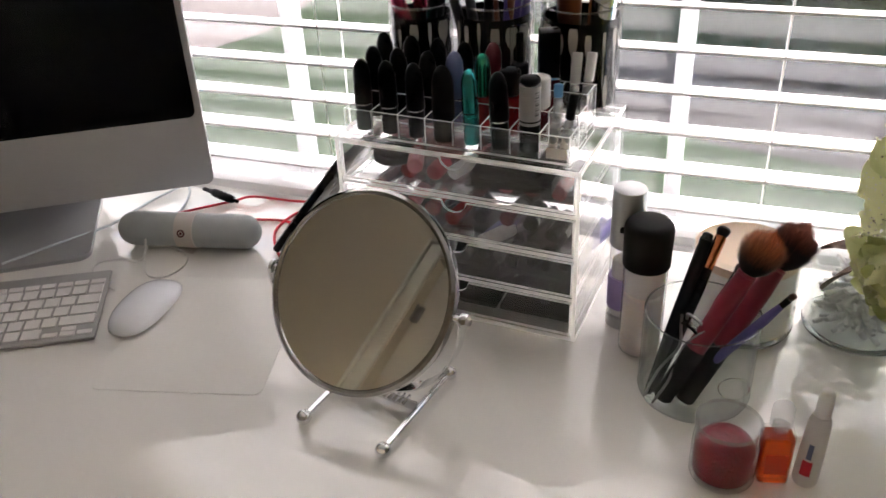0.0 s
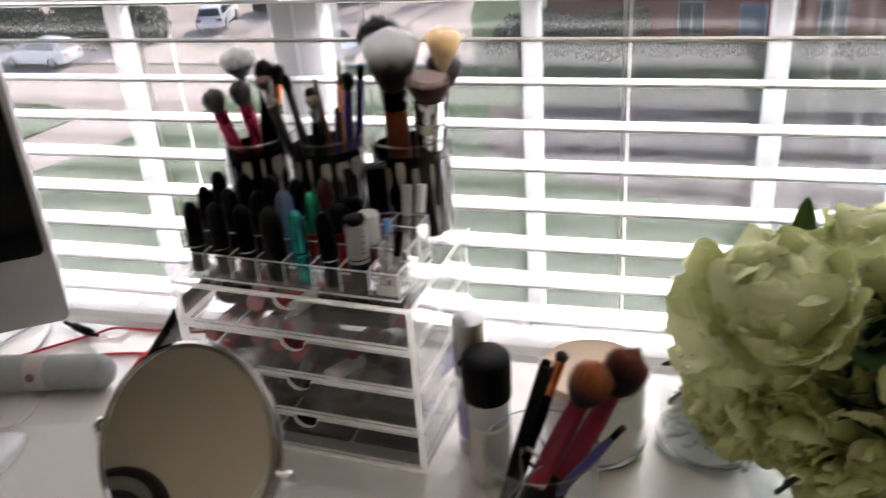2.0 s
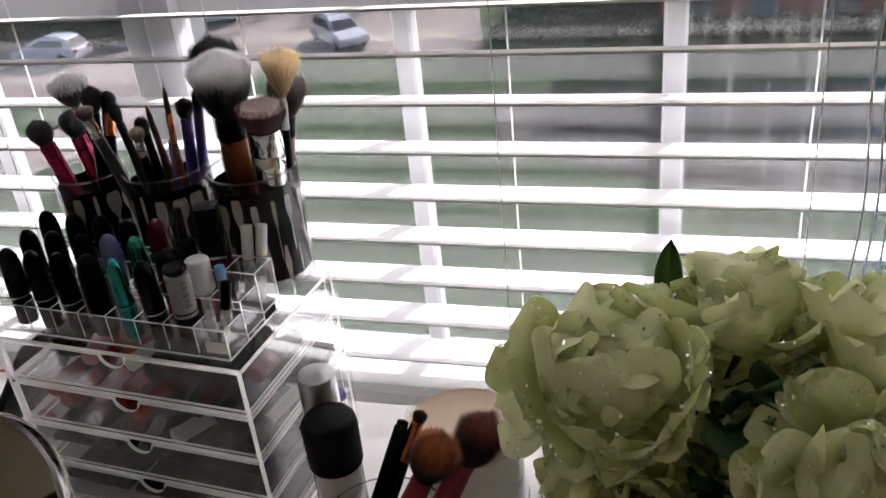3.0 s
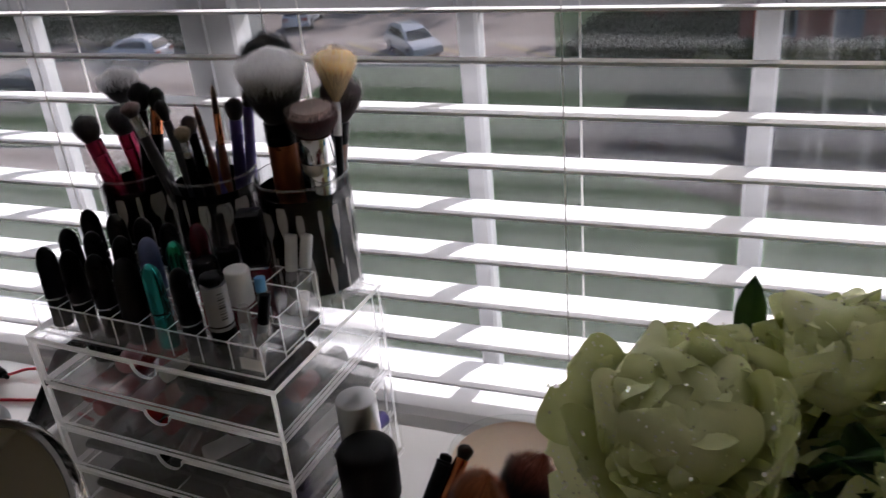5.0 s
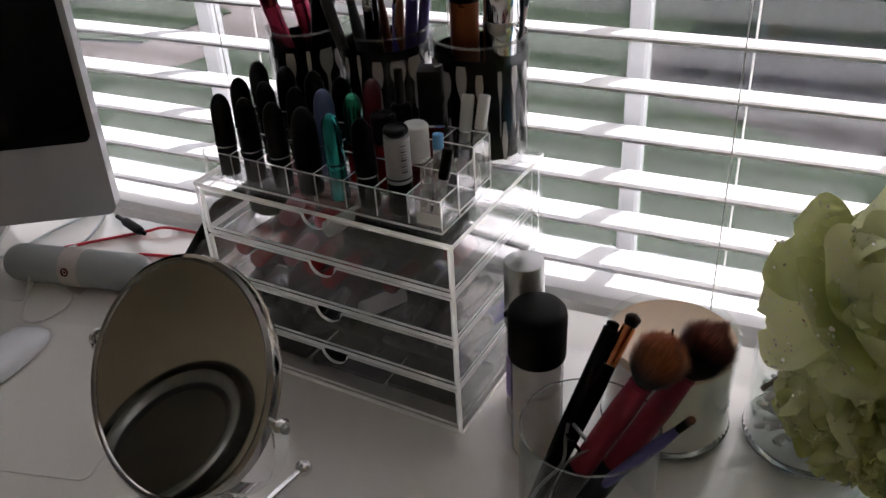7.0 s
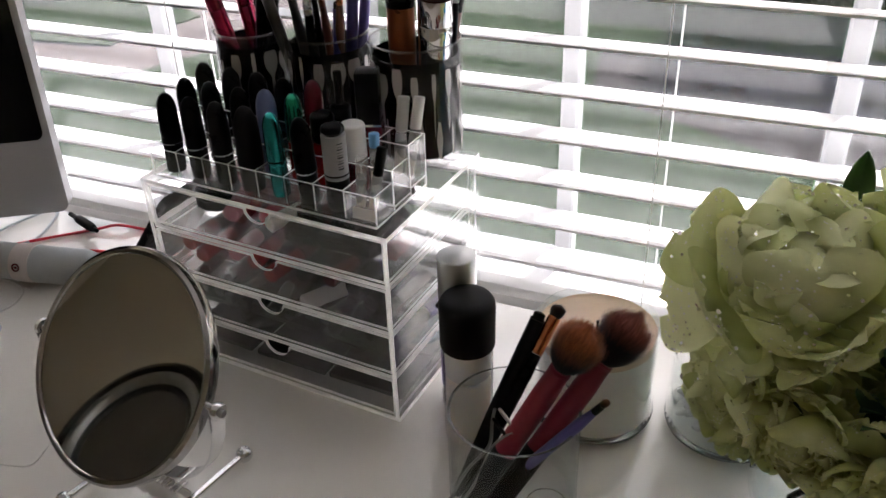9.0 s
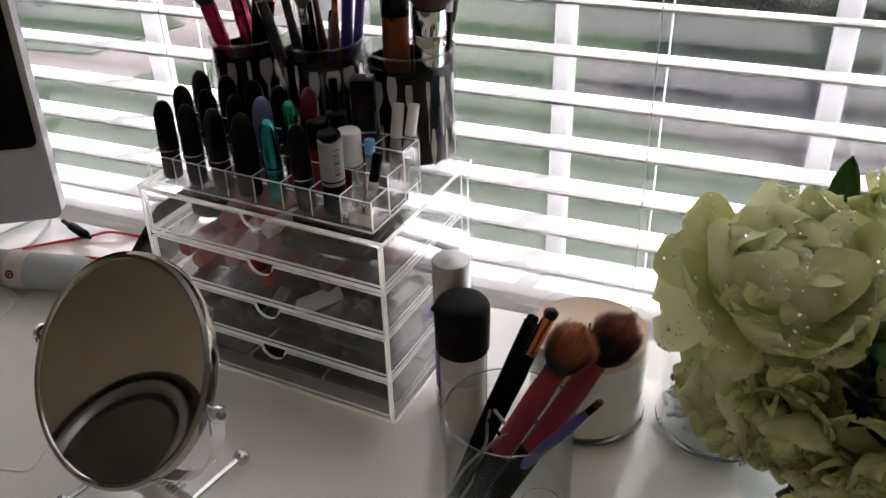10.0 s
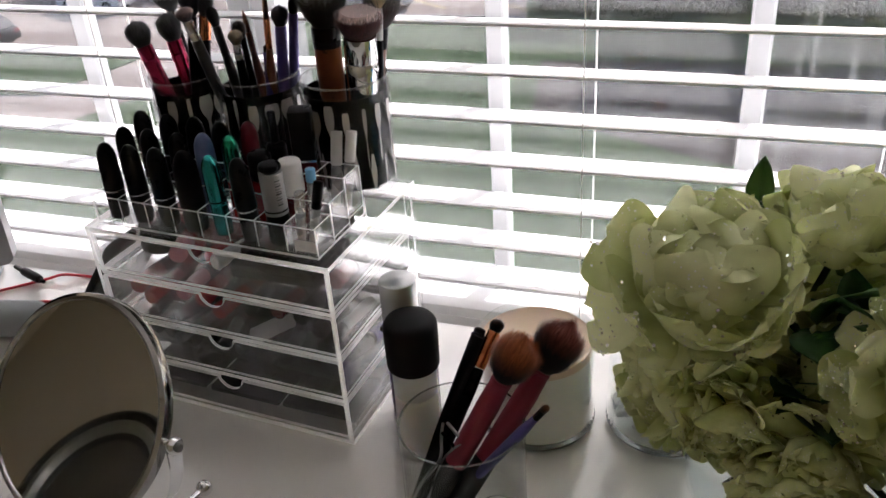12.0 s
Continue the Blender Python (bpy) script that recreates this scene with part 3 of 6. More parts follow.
def drawer_front(x0, x1, z0, z1, y0, y1, notch):
    """A front sheet with a half-round finger notch in its top rim."""
    pts = [(x0, z0), (x1, z0), (x1, z1)]
    mid = (x0 + x1) / 2
    pts += [(mid + notch * math.cos(a), z1 - 0.9 * notch * math.sin(a)) for a in np.linspace(0, math.pi, 13)]
    pts.append((x0, z1))
    bm = bmesh.new()
    a = [bm.verts.new((x, y0, z)) for x, z in pts]
    b = [bm.verts.new((x, y1, z)) for x, z in pts]
    bm.faces.new(a), bm.faces.new(list(reversed(b)))
    for i in range(len(pts)):
        j = (i + 1) % len(pts)
        f = bm.faces.new((a[i], a[j], b[j], b[i]))
        f.material_index = 0 if i == 0 else 1
    return bm


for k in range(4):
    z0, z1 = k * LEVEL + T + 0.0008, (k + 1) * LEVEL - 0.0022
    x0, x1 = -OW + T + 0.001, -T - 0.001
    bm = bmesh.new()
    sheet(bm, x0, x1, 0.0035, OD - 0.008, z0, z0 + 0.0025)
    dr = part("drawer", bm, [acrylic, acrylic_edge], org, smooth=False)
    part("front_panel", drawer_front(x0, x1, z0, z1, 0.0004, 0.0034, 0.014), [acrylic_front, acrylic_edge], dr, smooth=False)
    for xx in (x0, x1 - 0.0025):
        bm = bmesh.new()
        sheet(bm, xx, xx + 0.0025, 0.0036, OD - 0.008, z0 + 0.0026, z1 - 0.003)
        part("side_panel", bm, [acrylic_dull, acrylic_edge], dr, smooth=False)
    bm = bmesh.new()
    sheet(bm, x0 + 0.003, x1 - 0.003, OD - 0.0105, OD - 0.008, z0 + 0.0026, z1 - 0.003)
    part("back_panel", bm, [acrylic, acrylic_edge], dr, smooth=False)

# lipstick tray: three tiers of eight slots
TX0, TX1 = -0.2650, -0.0145
TIERS = [(0.0095, 0.0395, 0.0028, 0.030), (0.0395, 0.069, 0.0075, 0.041), (0.069, 0.0980, 0.0120, 0.052)]
tray = thing("lipstick_tray", "clear acrylic stepped lipstick tray on the organiser", "tray", m=MO @ Matrix.Translation((0, 0, OH + 0.0004)))
bm = bmesh.new()
sheet(bm, TX0, TX1, 0.0095, 0.1000, 0, 0.0024)
part("base", bm, [acrylic, tray_edge], tray, smooth=False)
for y0, y1, zf, zt in TIERS:
    bm = bmesh.new()
    sheet(bm, TX0, TX1, y0, y0 + 0.002, 0.0026, zt)
    part("front_wall", bm, [acrylic, tray_edge], tray, smooth=False)
    if zf > 0.003:
        bm = bmesh.new()
        sheet(bm, TX0, TX1, y0 + 0.0022, y1, zf - 0.002, zf)
        part("step", bm, [acrylic, tray_edge], tray, smooth=False)
    for i in range(9):
        x = TX0 + i * (TX1 - TX0 - 0.002) / 8
        bm = bmesh.new()
        sheet(bm, x, x + 0.0016, y0 + 0.0022, y1 - 0.0002, max(zf, 0.0026) + 0.0002, zt)
        part("divider", bm, [acrylic, tray_edge], tray, smooth=False)
bm = bmesh.new()
sheet(bm, TX0, TX1, 0.0980, 0.1000, 0.0026, 0.052)
part("back_wall", bm, [acrylic, tray_edge], tray, smooth=False)


def lipstick(p, height, r, cap, base, label, seam=0.36, band=silver_band, group="lipsticks in the tray", lean=(0, 0)):
    """A bullet-shaped tube: lower barrel, thin band, domed cap."""
    ob = thing("lipstick", label, "lipstick", group, m=Matrix.Translation(p) @ Matrix.Rotation(radians(lean[0]), 4, "X") @ Matrix.Rotation(radians(lean[1]), 4, "Y"))
    h = height * seam
    part("barrel", turned([(0, 0), (r * 0.9, 0), (r * 0.94, 0.0015), (r * 0.94, h), (0, h)], 20), base, ob)
    part("band", turned([(r * 0.90, h + 0.0001), (r * 0.99, h + 0.0003), (r * 0.99, h + 0.0017), (r * 0.90, h + 0.0019)], 20), band, ob, "thin silver band")
    dome = [(r, h + 0.002), (r, h + 0.006), (0.985 * r, h + 0.35 * (height - h)), (0.95 * r, height - 1.75 * r)]
    dome += [(0.94 * r * math.cos(a), height - 1.75 * r + 1.75 * r * math.sin(a)) for a in np.linspace(0.2, math.pi / 2, 9)]
    part("cap", turned([(0, h + 0.002)] + dome, 20), cap, ob)
    return ob


def slot(col, row):
    y0, y1, zf, zt = TIERS[row]
    x = TX0 + (col + 0.5) * (TX1 - TX0) / 8
    return on_org(x, (y0 + y1) / 2 + 0.001, OH + 0.0004 + max(zf, 0.0024) + 0.0005)


BLK = "glossy black bullet lipstick with a silver band"
for col in range(8):
    jit = (rnd.uniform(-1.2, 1.2), rnd.uniform(-1.5, 1.5))
    if col in (0, 1, 2, 5):
        lipstick(slot(col, 0), 0.0775 + 0.0012 * col % 0.003, 0.0098, black_plastic, black_plastic, BLK, lean=jit)
    elif col == 3:
        lipstick(slot(col, 0), 0.080, 0.0118, black_soft, black_soft, "stout matt black lipstick", seam=0.3, band=black_plastic, lean=jit)
    elif col == 4:
        lipstick(slot(col, 0), 0.0795, 0.0088, teal_metal, teal_metal, "shiny teal metallic lipstick", seam=0.42, band=black_plastic, lean=jit)
for col in range(5):
    jit = (rnd.uniform(-1.2, 1.2), rnd.uniform(-1.5, 1.5))
    if col < 3:
        lipstick(slot(col, 1), 0.0775, 0.0098, black_plastic, black_plastic, BLK, lean=jit)
    elif col == 3:
        lipstick(slot(col, 1), 0.080, 0.0098, lilac_plastic, lilac_plastic, "slate blue plastic lipstick", lean=jit)
    else:
        lipstick(slot(col, 1), 0.082, 0.0088, green_metal, red_plastic, "green metallic lipstick with a red barrel", seam=0.45, lean=jit)
for col in range(5):
    jit = (rnd.uniform(-1.2, 1.2), rnd.uniform(-1.5, 1.5))
    if col < 4:
        lipstick(slot(col, 2), 0.0785 - 0.0006 * col, 0.0098, black_plastic, black_plastic, BLK, lean=jit)
    else:
        lipstick(slot(col, 2), 0.079, 0.0098, wine_plastic, black_plastic, "red capped lipstick with a black barrel", lean=jit)

# tube with a printed label in the front row
lp = slot(6, 0)
tb = thing("lip_tube", "black lip product tube with a grey printed label and bar code", "lip product", m=Matrix.Translation(lp) @ pose(0, 0, 0, 0, 0, 12) @ Matrix.Diagonal((0.88, 0.88, 1, 1)))
part("barrel", turned(round_cap(0.0120, 0, 0.030), 24), black_plastic, tb)
part("sleeve", turned([(0.0117, 0.0302), (0.0121, 0.0304), (0.0121, 0.0705), (0.0117, 0.0707)], 24), label_grey, tb, "grey printed label")
part("cap", turned(round_cap(0.0117, 0.0708, 0.0790, 0.003), 24), black_plastic, tb)
part("ring", turned([(0.0122, 0.0335), (0.0124, 0.0337), (0.0124, 0.035), (0.0122, 0.0352)], 24), black_plastic, tb)
for i, w in enumerate((1.2, 0.5, 0.9, 0.4, 1.4, 0.6, 0.5, 1.0, 0.4, 0.8)):
    z = 0.041 + i * 0.0026
    bm = bmesh.new()
    a0, a1 = -1.05, -0.55
    vs = [[bm.verts.new((0.01225 * math.cos(a), 0.01225 * math.sin(a), zz)) for a in np.linspace(a0, a1, 5)] for zz in (z, z + 0.0011 * w)]
    for q in range(4):
        bm.faces.new((vs[0][q], vs[0][q + 1], vs[1][q + 1], vs[1][q]))
    part("print_bar", bm, print_dark, tb, smooth=True)

# nail-polish-like bottle with a white cap, glosses behind
p = slot(6, 1)
b = thing("polish_bottle", "small dark bottle with a white cylindrical cap", "bottle", m=Matrix.Translation(p))
part("body", turned(round_cap(0.0125, 0, 0.030), 20), wine_plastic, b)
part("cap", turned(round_cap(0.0112, 0.0305, 0.064, 0.0025), 24), white_plastic, b, "white cap")
p = slot(6, 2)
b = thing("polish_bottle", "small wine red bottle with a black square cap", "bottle", m=Matrix.Translation(p) @ pose(0, 0, 0, 0, 0, 20))
part("body", boxed(-0.012, 0.012, -0.012, 0.012, 0, 0.048, bevel=0.004, seg=2), wine_plastic, b)
part("cap", boxed(-0.0105, 0.0105, -0.0105, 0.0105, 0.0505, 0.098, bevel=0.002, seg=2), black_plastic, b)
part("collar", boxed(-0.011, 0.011, -0.011, 0.011, 0.0482, 0.0503), silver_band, b)
for col, hh in ((5, 0.098),):
    p = slot(col, 2)
    b = thing("lip_gloss", "clear-capped dark lip gloss tube", "lip gloss", m=Matrix.Translation(p))
    part("body", turned(round_cap(0.0095, 0, 0.060), 20), black_plastic, b)
    part("cap", turned(round_cap(0.0105, 0.0605, hh, 0.003), 20), plastic_clear, b, "clear cap")
    part("wand", turned(round_cap(0.004, 0.061, hh - 0.006, 0.001), 12), black_plastic, b)
p = slot(5, 1)
b = thing("lip_gloss", "short black lip gloss tube", "lip gloss", m=Matrix.Translation(p))
part("body", turned(round_cap(0.0105, 0, 0.040), 20), red_plastic, b)
part("cap", turned(round_cap(0.0110, 0.0405, 0.068, 0.003), 20), black_plastic, b)


vial_glass = clear("sample_glass", 0.90, 1.5, haze=0.26)


def vial(p0, p1, r, body, cap, label, cap_len=0.34):
    d = (Vector(p1) - Vector(p0)).length
    b = thing("sample_vial", label, "vial", "perfume sample vials", m=along(p0, p1))
    z = d * (1 - cap_len)
    part("body", turned(round_cap(r, 0, z, 0.001), 16), body, b)
    part("liquid", turned(round_cap(r * 0.8, 0.001, z * 0.55, 0.001), 16), liquid_blush, b)
    part("cap", turned(round_cap(r * 1.05, z + 0.0003, d, 0.001), 16), cap, b)


fl = OH + 0.0035
vial(on_org(-0.036, 0.019, fl), (-0.0285, 0.022, 1.0165), 0.0048, vial_glass, vial_glass, "clear glass perfume sample vial with clear cap")
vial(on_org(-0.026, 0.020, fl), (-0.016, 0.036, 1.021), 0.0046, vial_glass, black_plastic, "clear perfume sample vial with black cap", 0.4)
vial(on_org(-0.036, 0.085, fl + 0.01), (-0.028, 0.107, 1.038), 0.0052, vial_glass, label_white, "perfume sample vial with frosted label", 0.45)
vial(on_org(-0.024, 0.084, fl + 0.01), (-0.013, 0.108, 1.039), 0.005, vial_glass, white_plastic, "perfume sample vial with white spray cap", 0.4)
vial(on_org(-0.042, 0.055, fl + 0.006), (-0.038, 0.064, 1.019), 0.0045, vial_glass, surf("pale_blue_cap", (0.16, 0.42, 0.75), 0.3), "sample vial with pale blue cap", 0.25)
b = thing("perfume_sample", "flat clear perfume sample lying in the tray", "perfume sample", m=MO @ Matrix.Translation((-0.0295, 0.0205, fl - 0.0004)))
part("body", boxed(-0.0125, 0.0125, -0.0085, -0.004, 0, 0.013, bevel=0.001), clear_cap, b)
part("card", boxed(-0.011, 0.011, -0.0066, -0.0060, 0.001, 0.012), wax_side, b)

# ---- brush cups on the organiser ----
cup_black = surf("black_printed_cup", (0.005, 0.005, 0.006), 0.25, vary=0.1, spec=0.2)
cup_rim = clear("clear_cup_rim", 0.8, 1.5, haze=0.10)
cup_pale = surf("pale_print", (0.52, 0.50, 0.48), 0.25, vary=0.08, coat=0.3)


def brush_shape(r, ang, z0, z1, w, kind):
    """A printed brush silhouette wrapped on the cup: bulb, neck, handle."""
    bm = bmesh.new()
    n = 14
    rows = []
    for i in range(n + 1):
        u = i / n
        if kind == 0:
            ww = w * (0.16 + 0.10 * math.sin(math.pi * min(1, u / 0.55))) if u < 0.55 else w * (0.2 + 0.8 * math.sin(math.pi * (u - 0.55) / 0.56) ** 0.7)
        else:
            ww = w * (0.55 - 0.35 * abs(2 * u - 1))
        z = z0 + (z1 - z0) * u
        rows.append([bm.verts.new((r * math.cos(ang + s * ww / r), r * math.sin(ang + s * ww / r), z)) for s in (-1, -0.33, 0.33, 1)])
    for a, b in zip(rows, rows[1:]):
        for k in range(3):
            bm.faces.new((a[k], a[k + 1], b[k + 1], b[k]))
    return bm


def brush_cup(p, r, h, seed):
    rr = random.Random(seed)
    c = thing("brush_cup", "clear plastic cup printed black with pale brush shapes", "brush cup", "brush cups on the organiser", m=Matrix.Translation(p))
    t = 0.002
    part("wall", turned([(0, 0), (r, 0), (r, h), (r - t, h), (r - t, 0.006), (0, 0.006)], 40), plastic_clear, c)
    part("print", turned([(r - t - 0.0004, 0.018), (r - t - 0.0004, h - 0.012), (r - t - 0.0010, h - 0.012), (r - t - 0.0010, 0.018), (r - t - 0.0004, 0.018)], 40, caps=False), cup_black, c, "black print with brush shapes")
    part("rim", turned([(r - t, h + 0.0002), (r - 0.001, h + 0.0010), (r + 0.0003, h + 0.0002), (r + 0.0003, h - 0.0012), (r - t, h + 0.0002)], 40, caps=False), cup_rim, c, "clear bright rim")
    part("foot", turned([(r - 0.006, 0.0062), (r - t, 0.0075), (r - t, 0.0165), (r - 0.004, 0.0172), (r - 0.006, 0.0062)], 40, caps=False), clear_cap, c, "clear thick base")
    n = int(2 * math.pi * r / 0.0165)
    for i in range(n):
        a = 2 * math.pi * i / n + rr.uniform(-0.03, 0.03)
        top = h - rr.uniform(0.014, 0.024)
        part("brush_print", brush_shape(r + 0.0003, a, 0.046 + rr.uniform(-0.008, 0.004), top, rr.choice((0.0020, 0.0034, 0.0050, 0.0074)), 0), cup_pale, c)
        part("brush_print", brush_shape(r + 0.0003, a + 0.1, 0.018, 0.052 + rr.uniform(-0.006, 0.008), rr.choice((0.0022, 0.0040, 0.0060)), 1), cup_pale, c)
    return c


CZ = DESK + OH + 0.0006
CUPS = [((-0.2155, 0.1515, CZ), 0.036), ((-0.1305, 0.155, CZ), 0.0415), ((-0.034, 0.149, CZ), 0.0425)]
for k, (p, r) in enumerate(CUPS):
    brush_cup(p, r, (0.114, 0.118, 0.122)[k], 11 + k)

# ---- brushes ----
def hairs(rows, n, seed, core=True, start=0.0, fluff=0.10, fine=1.0):
    """A bristle head: a dull core under many fine hairs that end at uneven lengths. rows: (radius, z) from ferrule to tip."""
    rr = random.Random(seed)
    big = max(r for r, z in rows)
    thick = fine * (0.00016 + 0.009 * big)
    top = rows[-1][1]
    verts, faces = [], []
    if core:
        bm = bmesh.new()
        prof = [(r * 0.80, z * 0.90) for r, z in rows]
        lathe(bm, [(0, rows[0][1])] + prof + [(0, prof[-1][1] + 0.0005)], 24)
        bm.verts.index_update()
        for v in bm.verts:
            k = 1 + 0.16 * noise.noise(v.co * 130 + Vector((seed, 0, 0))) * min(1, v.co.z / top * 2)
            verts.append(Vector((v.co.x * k, v.co.y * k, v.co.z)))
        faces = [tuple(v.index for v in f.verts) for f in bm.faces]
        bm.free()
    zs, rs = [z for r, z in rows], [r for r, z in rows]
    for _ in range(n):
        a = rr.uniform(0, 2 * math.pi)
        u1 = rr.uniform(max(0.12, start), 1.0) ** 0.8
        clump = noise.noise(Vector((3 * math.cos(a), 3 * math.sin(a), 5 * u1 + seed)))
        z1 = zs[-1] * u1
        z0 = max(0.0, z1 - zs[-1] * rr.uniform(0.22, 0.45))
        f = rr.random() ** 0.5 if u1 > 0.9 else 1.0
        r1 = float(np.interp(z1, zs, rs)) * f * (1 + fluff * (0.7 * clump + rr.uniform(-0.5, 0.9)))
        r0 = float(np.interp(z0, zs, rs)) * f * 0.84
        z1 *= 1 + 0.5 * fluff * (clump + rr.uniform(-0.6, 0.7))
        a1 = a + rr.uniform(-0.16, 0.16)
        d = Vector((-math.sin(a), math.cos(a), 0)) * thick * rr.uniform(0.6, 1.3)
        p0, p1 = Vector((r0 * math.cos(a), r0 * math.sin(a), z0)), Vector((r1 * math.cos(a1), r1 * math.sin(a1), z1))
        k = len(verts)
        verts += [p0 - d, p0 + d, p1]
        faces.append((k, k + 1, k + 2))
    me = bpy.data.meshes.new("bristles")
    me.from_pydata([tuple(v) for v in verts], [], faces)
    bm = bmesh.new()
    bm.from_mesh(me)
    bpy.data.meshes.remove(me)
    return bm


def dome_head(r0, r1, length, flat=0.0):
    """Head profile: from the ferrule's radius out to r1 and round over."""
    rows = [(r0, 0)]
    for i in range(1, 13):
        u = i / 12
        body = r0 + (r1 - r0) * math.sin(min(1, u / 0.6) * math.pi / 2)
        e = max(0, (u - 0.55) / 0.45)
        cut = math.sqrt(max(0, 1 - e * e)) if flat == 0 else (1 - flat * 0.1 * e)
        rows.append((max(0.0004, body * cut), length * u))
    return rows


def makeup_brush(foot, tip, head, handle_r, handle_mat, ferrule_mat, hair_mat, ferrule=0.02, hairs_n=500, label="", seed=1, name="makeup_brush", handle_r0=None, group="", dark=0.0, halo=None, fluff=0.10):
    """foot: handle's lower end; tip: top of the bristles; head: profile rows from the ferrule."""
    total = (Vector(tip) - Vector(foot)).length
    hl = head[-1][1]
    zf = total - hl
    zh = zf - ferrule
    b = thing(name, label, "makeup brush", group or "makeup brushes", m=along(foot, tip, seed * 40))
    r0 = handle_r0 or handle_r * 0.6
    part("handle", turned([(0, 0), (r0 * 0.7, 0.0006), (r0, 0.003), (handle_r * 0.95, zh * 0.45), (handle_r, zh * 0.85), (head[0][0] * 1.02, zh), (0, zh)], 20), handle_mat, b)
    if dark:
        zd = zh * dark
        rd0, rd1 = r0 * 1.03 + 0.0003, (r0 + (handle_r * 0.95 - r0) * dark / 0.45) * 1.03 + 0.0003
        part("grip", turned([(0, -0.0004), (rd0 * 0.7, 0.0), (rd0, 0.003), (rd1, zd), (rd1 - 0.0006, zd + 0.0003), (0, zd + 0.0003)], 20), black_soft, b, "black lower handle")
    if ferrule > 0:
        k = head[0][0]
        part("ferrule", turned([(0, zh + 0.0002), (k * 1.05, zh + 0.0002), (k * 1.07, zh + ferrule * 0.3), (k * 1.0, zh + ferrule * 0.34), (k * 1.07, zh + ferrule * 0.4), (k * 1.05, zf - 0.0002), (0, zf - 0.0002)], 20), ferrule_mat, b)
    ob = part("bristles", hairs(head, hairs_n, seed, fluff=fluff), hair_mat, b, smooth=True)
    ob.location = (0, 0, zf)
    if halo:
        wide, n, fibre = halo
        ob = part("fibre_halo", hairs(wide, n, seed + 7, core=False, start=0.66, fluff=0.05, fine=0.5), fibre, b, "sparse white fibre tips")
        ob.location = (0, 0, zf)
    return b


def hair(name, root, tip, length, lo=0.38, hi=0.88, thin=0.4):
    return bristle(name, root, tip, 0.0, length, lo, hi, thin)


# the glass tumbler's brushes
GX, GY, GR, GH = 0.1295, -0.045, 0.0545, 0.096
tum = thing("glass_tumbler", "clear glass tumbler holding makeup brushes on the desk", "glass", m=Matrix.Translation((GX, GY, DESK + 0.0003)))
part("glass_wall", turned([(0, 0), (GR - 0.004, 0), (GR - 0.001, 0.003), (GR, 0.008), (GR, GH - 0.001), (GR - 0.001, GH), (GR - 0.0018, GH - 0.001), (GR - 0.0022, 0.009), (GR - 0.006, 0.0065), (0, 0.006)], 64), tumbler_glass, tum)
part("rim", turned([(GR - 0.0022, GH + 0.0002), (GR - 0.001, GH + 0.0009), (GR, GH + 0.0002), (GR - 0.001, GH - 0.0003), (GR - 0.0022, GH + 0.0002)], 64, caps=False), surf("glass_rim", (0.5, 0.53, 0.53), 0.06, trans=0.85, ior=1.2), tum)
part("foot_ring", turned([(GR - 0.006, 0.0004), (GR - 0.0005, 0.004), (GR + 0.0003, 0.007), (GR - 0.004, 0.0078), (GR - 0.006, 0.0004)], 64, caps=False), tumbler_glass, tum)

foot_z = DESK + 0.009
fluffy = hair("brown_powder_hair", (0.014, 0.008, 0.006), (0.42, 0.145, 0.055), 0.044, 0.40, 0.80)
fluffy_dark = hair("dark_blush_hair", (0.010, 0.007, 0.007), (0.24, 0.075, 0.055), 0.044, 0.62, 1.15)
G = "brushes in the tumbler"
makeup_brush((0.102, -0.078, foot_z), (0.182, -0.020, 0.9265), dome_head(0.0088, 0.0205, 0.044), 0.0100, rose_rubber, rose_rubber, fluffy, 0.004, 9000, "fluffy brown powder brush with raspberry pink handle", 3, handle_r0=0.0088, group=G, dark=0.42, fluff=0.24)
makeup_brush((0.122, -0.075, foot_z), (0.212, 0.018, 0.9195), dome_head(0.0085, 0.0215, 0.049), 0.0102, rose_rubber, rose_rubber, fluffy_dark, 0.004, 9000, "fluffy dark brown blush brush with raspberry pink handle", 4, handle_r0=0.0092, group=G, dark=0.42, fluff=0.24)
shadow_hair = hair("dark_eye_hair", (0.02, 0.012, 0.01), (0.06, 0.03, 0.02), 0.012)
makeup_brush((0.092, -0.070, foot_z), (0.1395, 0.052, 0.8885), dome_head(0.0056, 0.0080, 0.013), 0.0066, black_plastic, copper, shadow_hair, 0.036, 260, "slim black eye shadow brush with copper ferrule", 5, group=G)
makeup_brush((0.088, -0.074, foot_z), (0.1245, 0.043, 0.8830), dome_head(0.0066, 0.0068, 0.007), 0.0068, black_soft, black_soft, black_soft, 0.003, 0, "slim black handled pencil brush", 6, group=G)
makeup_brush((0.118, -0.060, foot_z + 0.002), (0.2065, -0.052, 0.8855), dome_head(0.0030, 0.0040, 0.008), 0.0048, surf("periwinkle_handle", (0.10, 0.09, 0.30), 0.35, vary=0.1, coat=0.2), black_plastic, hair("orange_tip_hair", (0.05, 0.02, 0.01), (0.25, 0.10, 0.05), 0.008), 0.010, 160, "thin periwinkle blue brush with short brown tip", 7, group=G)
makeup_brush((0.110, -0.052, foot_z), (0.160, 0.005, 0.876), dome_head(0.004, 0.006, 0.012), 0.0055, rose_rubber, silver_band, shadow_hair, 0.012, 160, "small pink handled brush behind the others", 8, group=G)
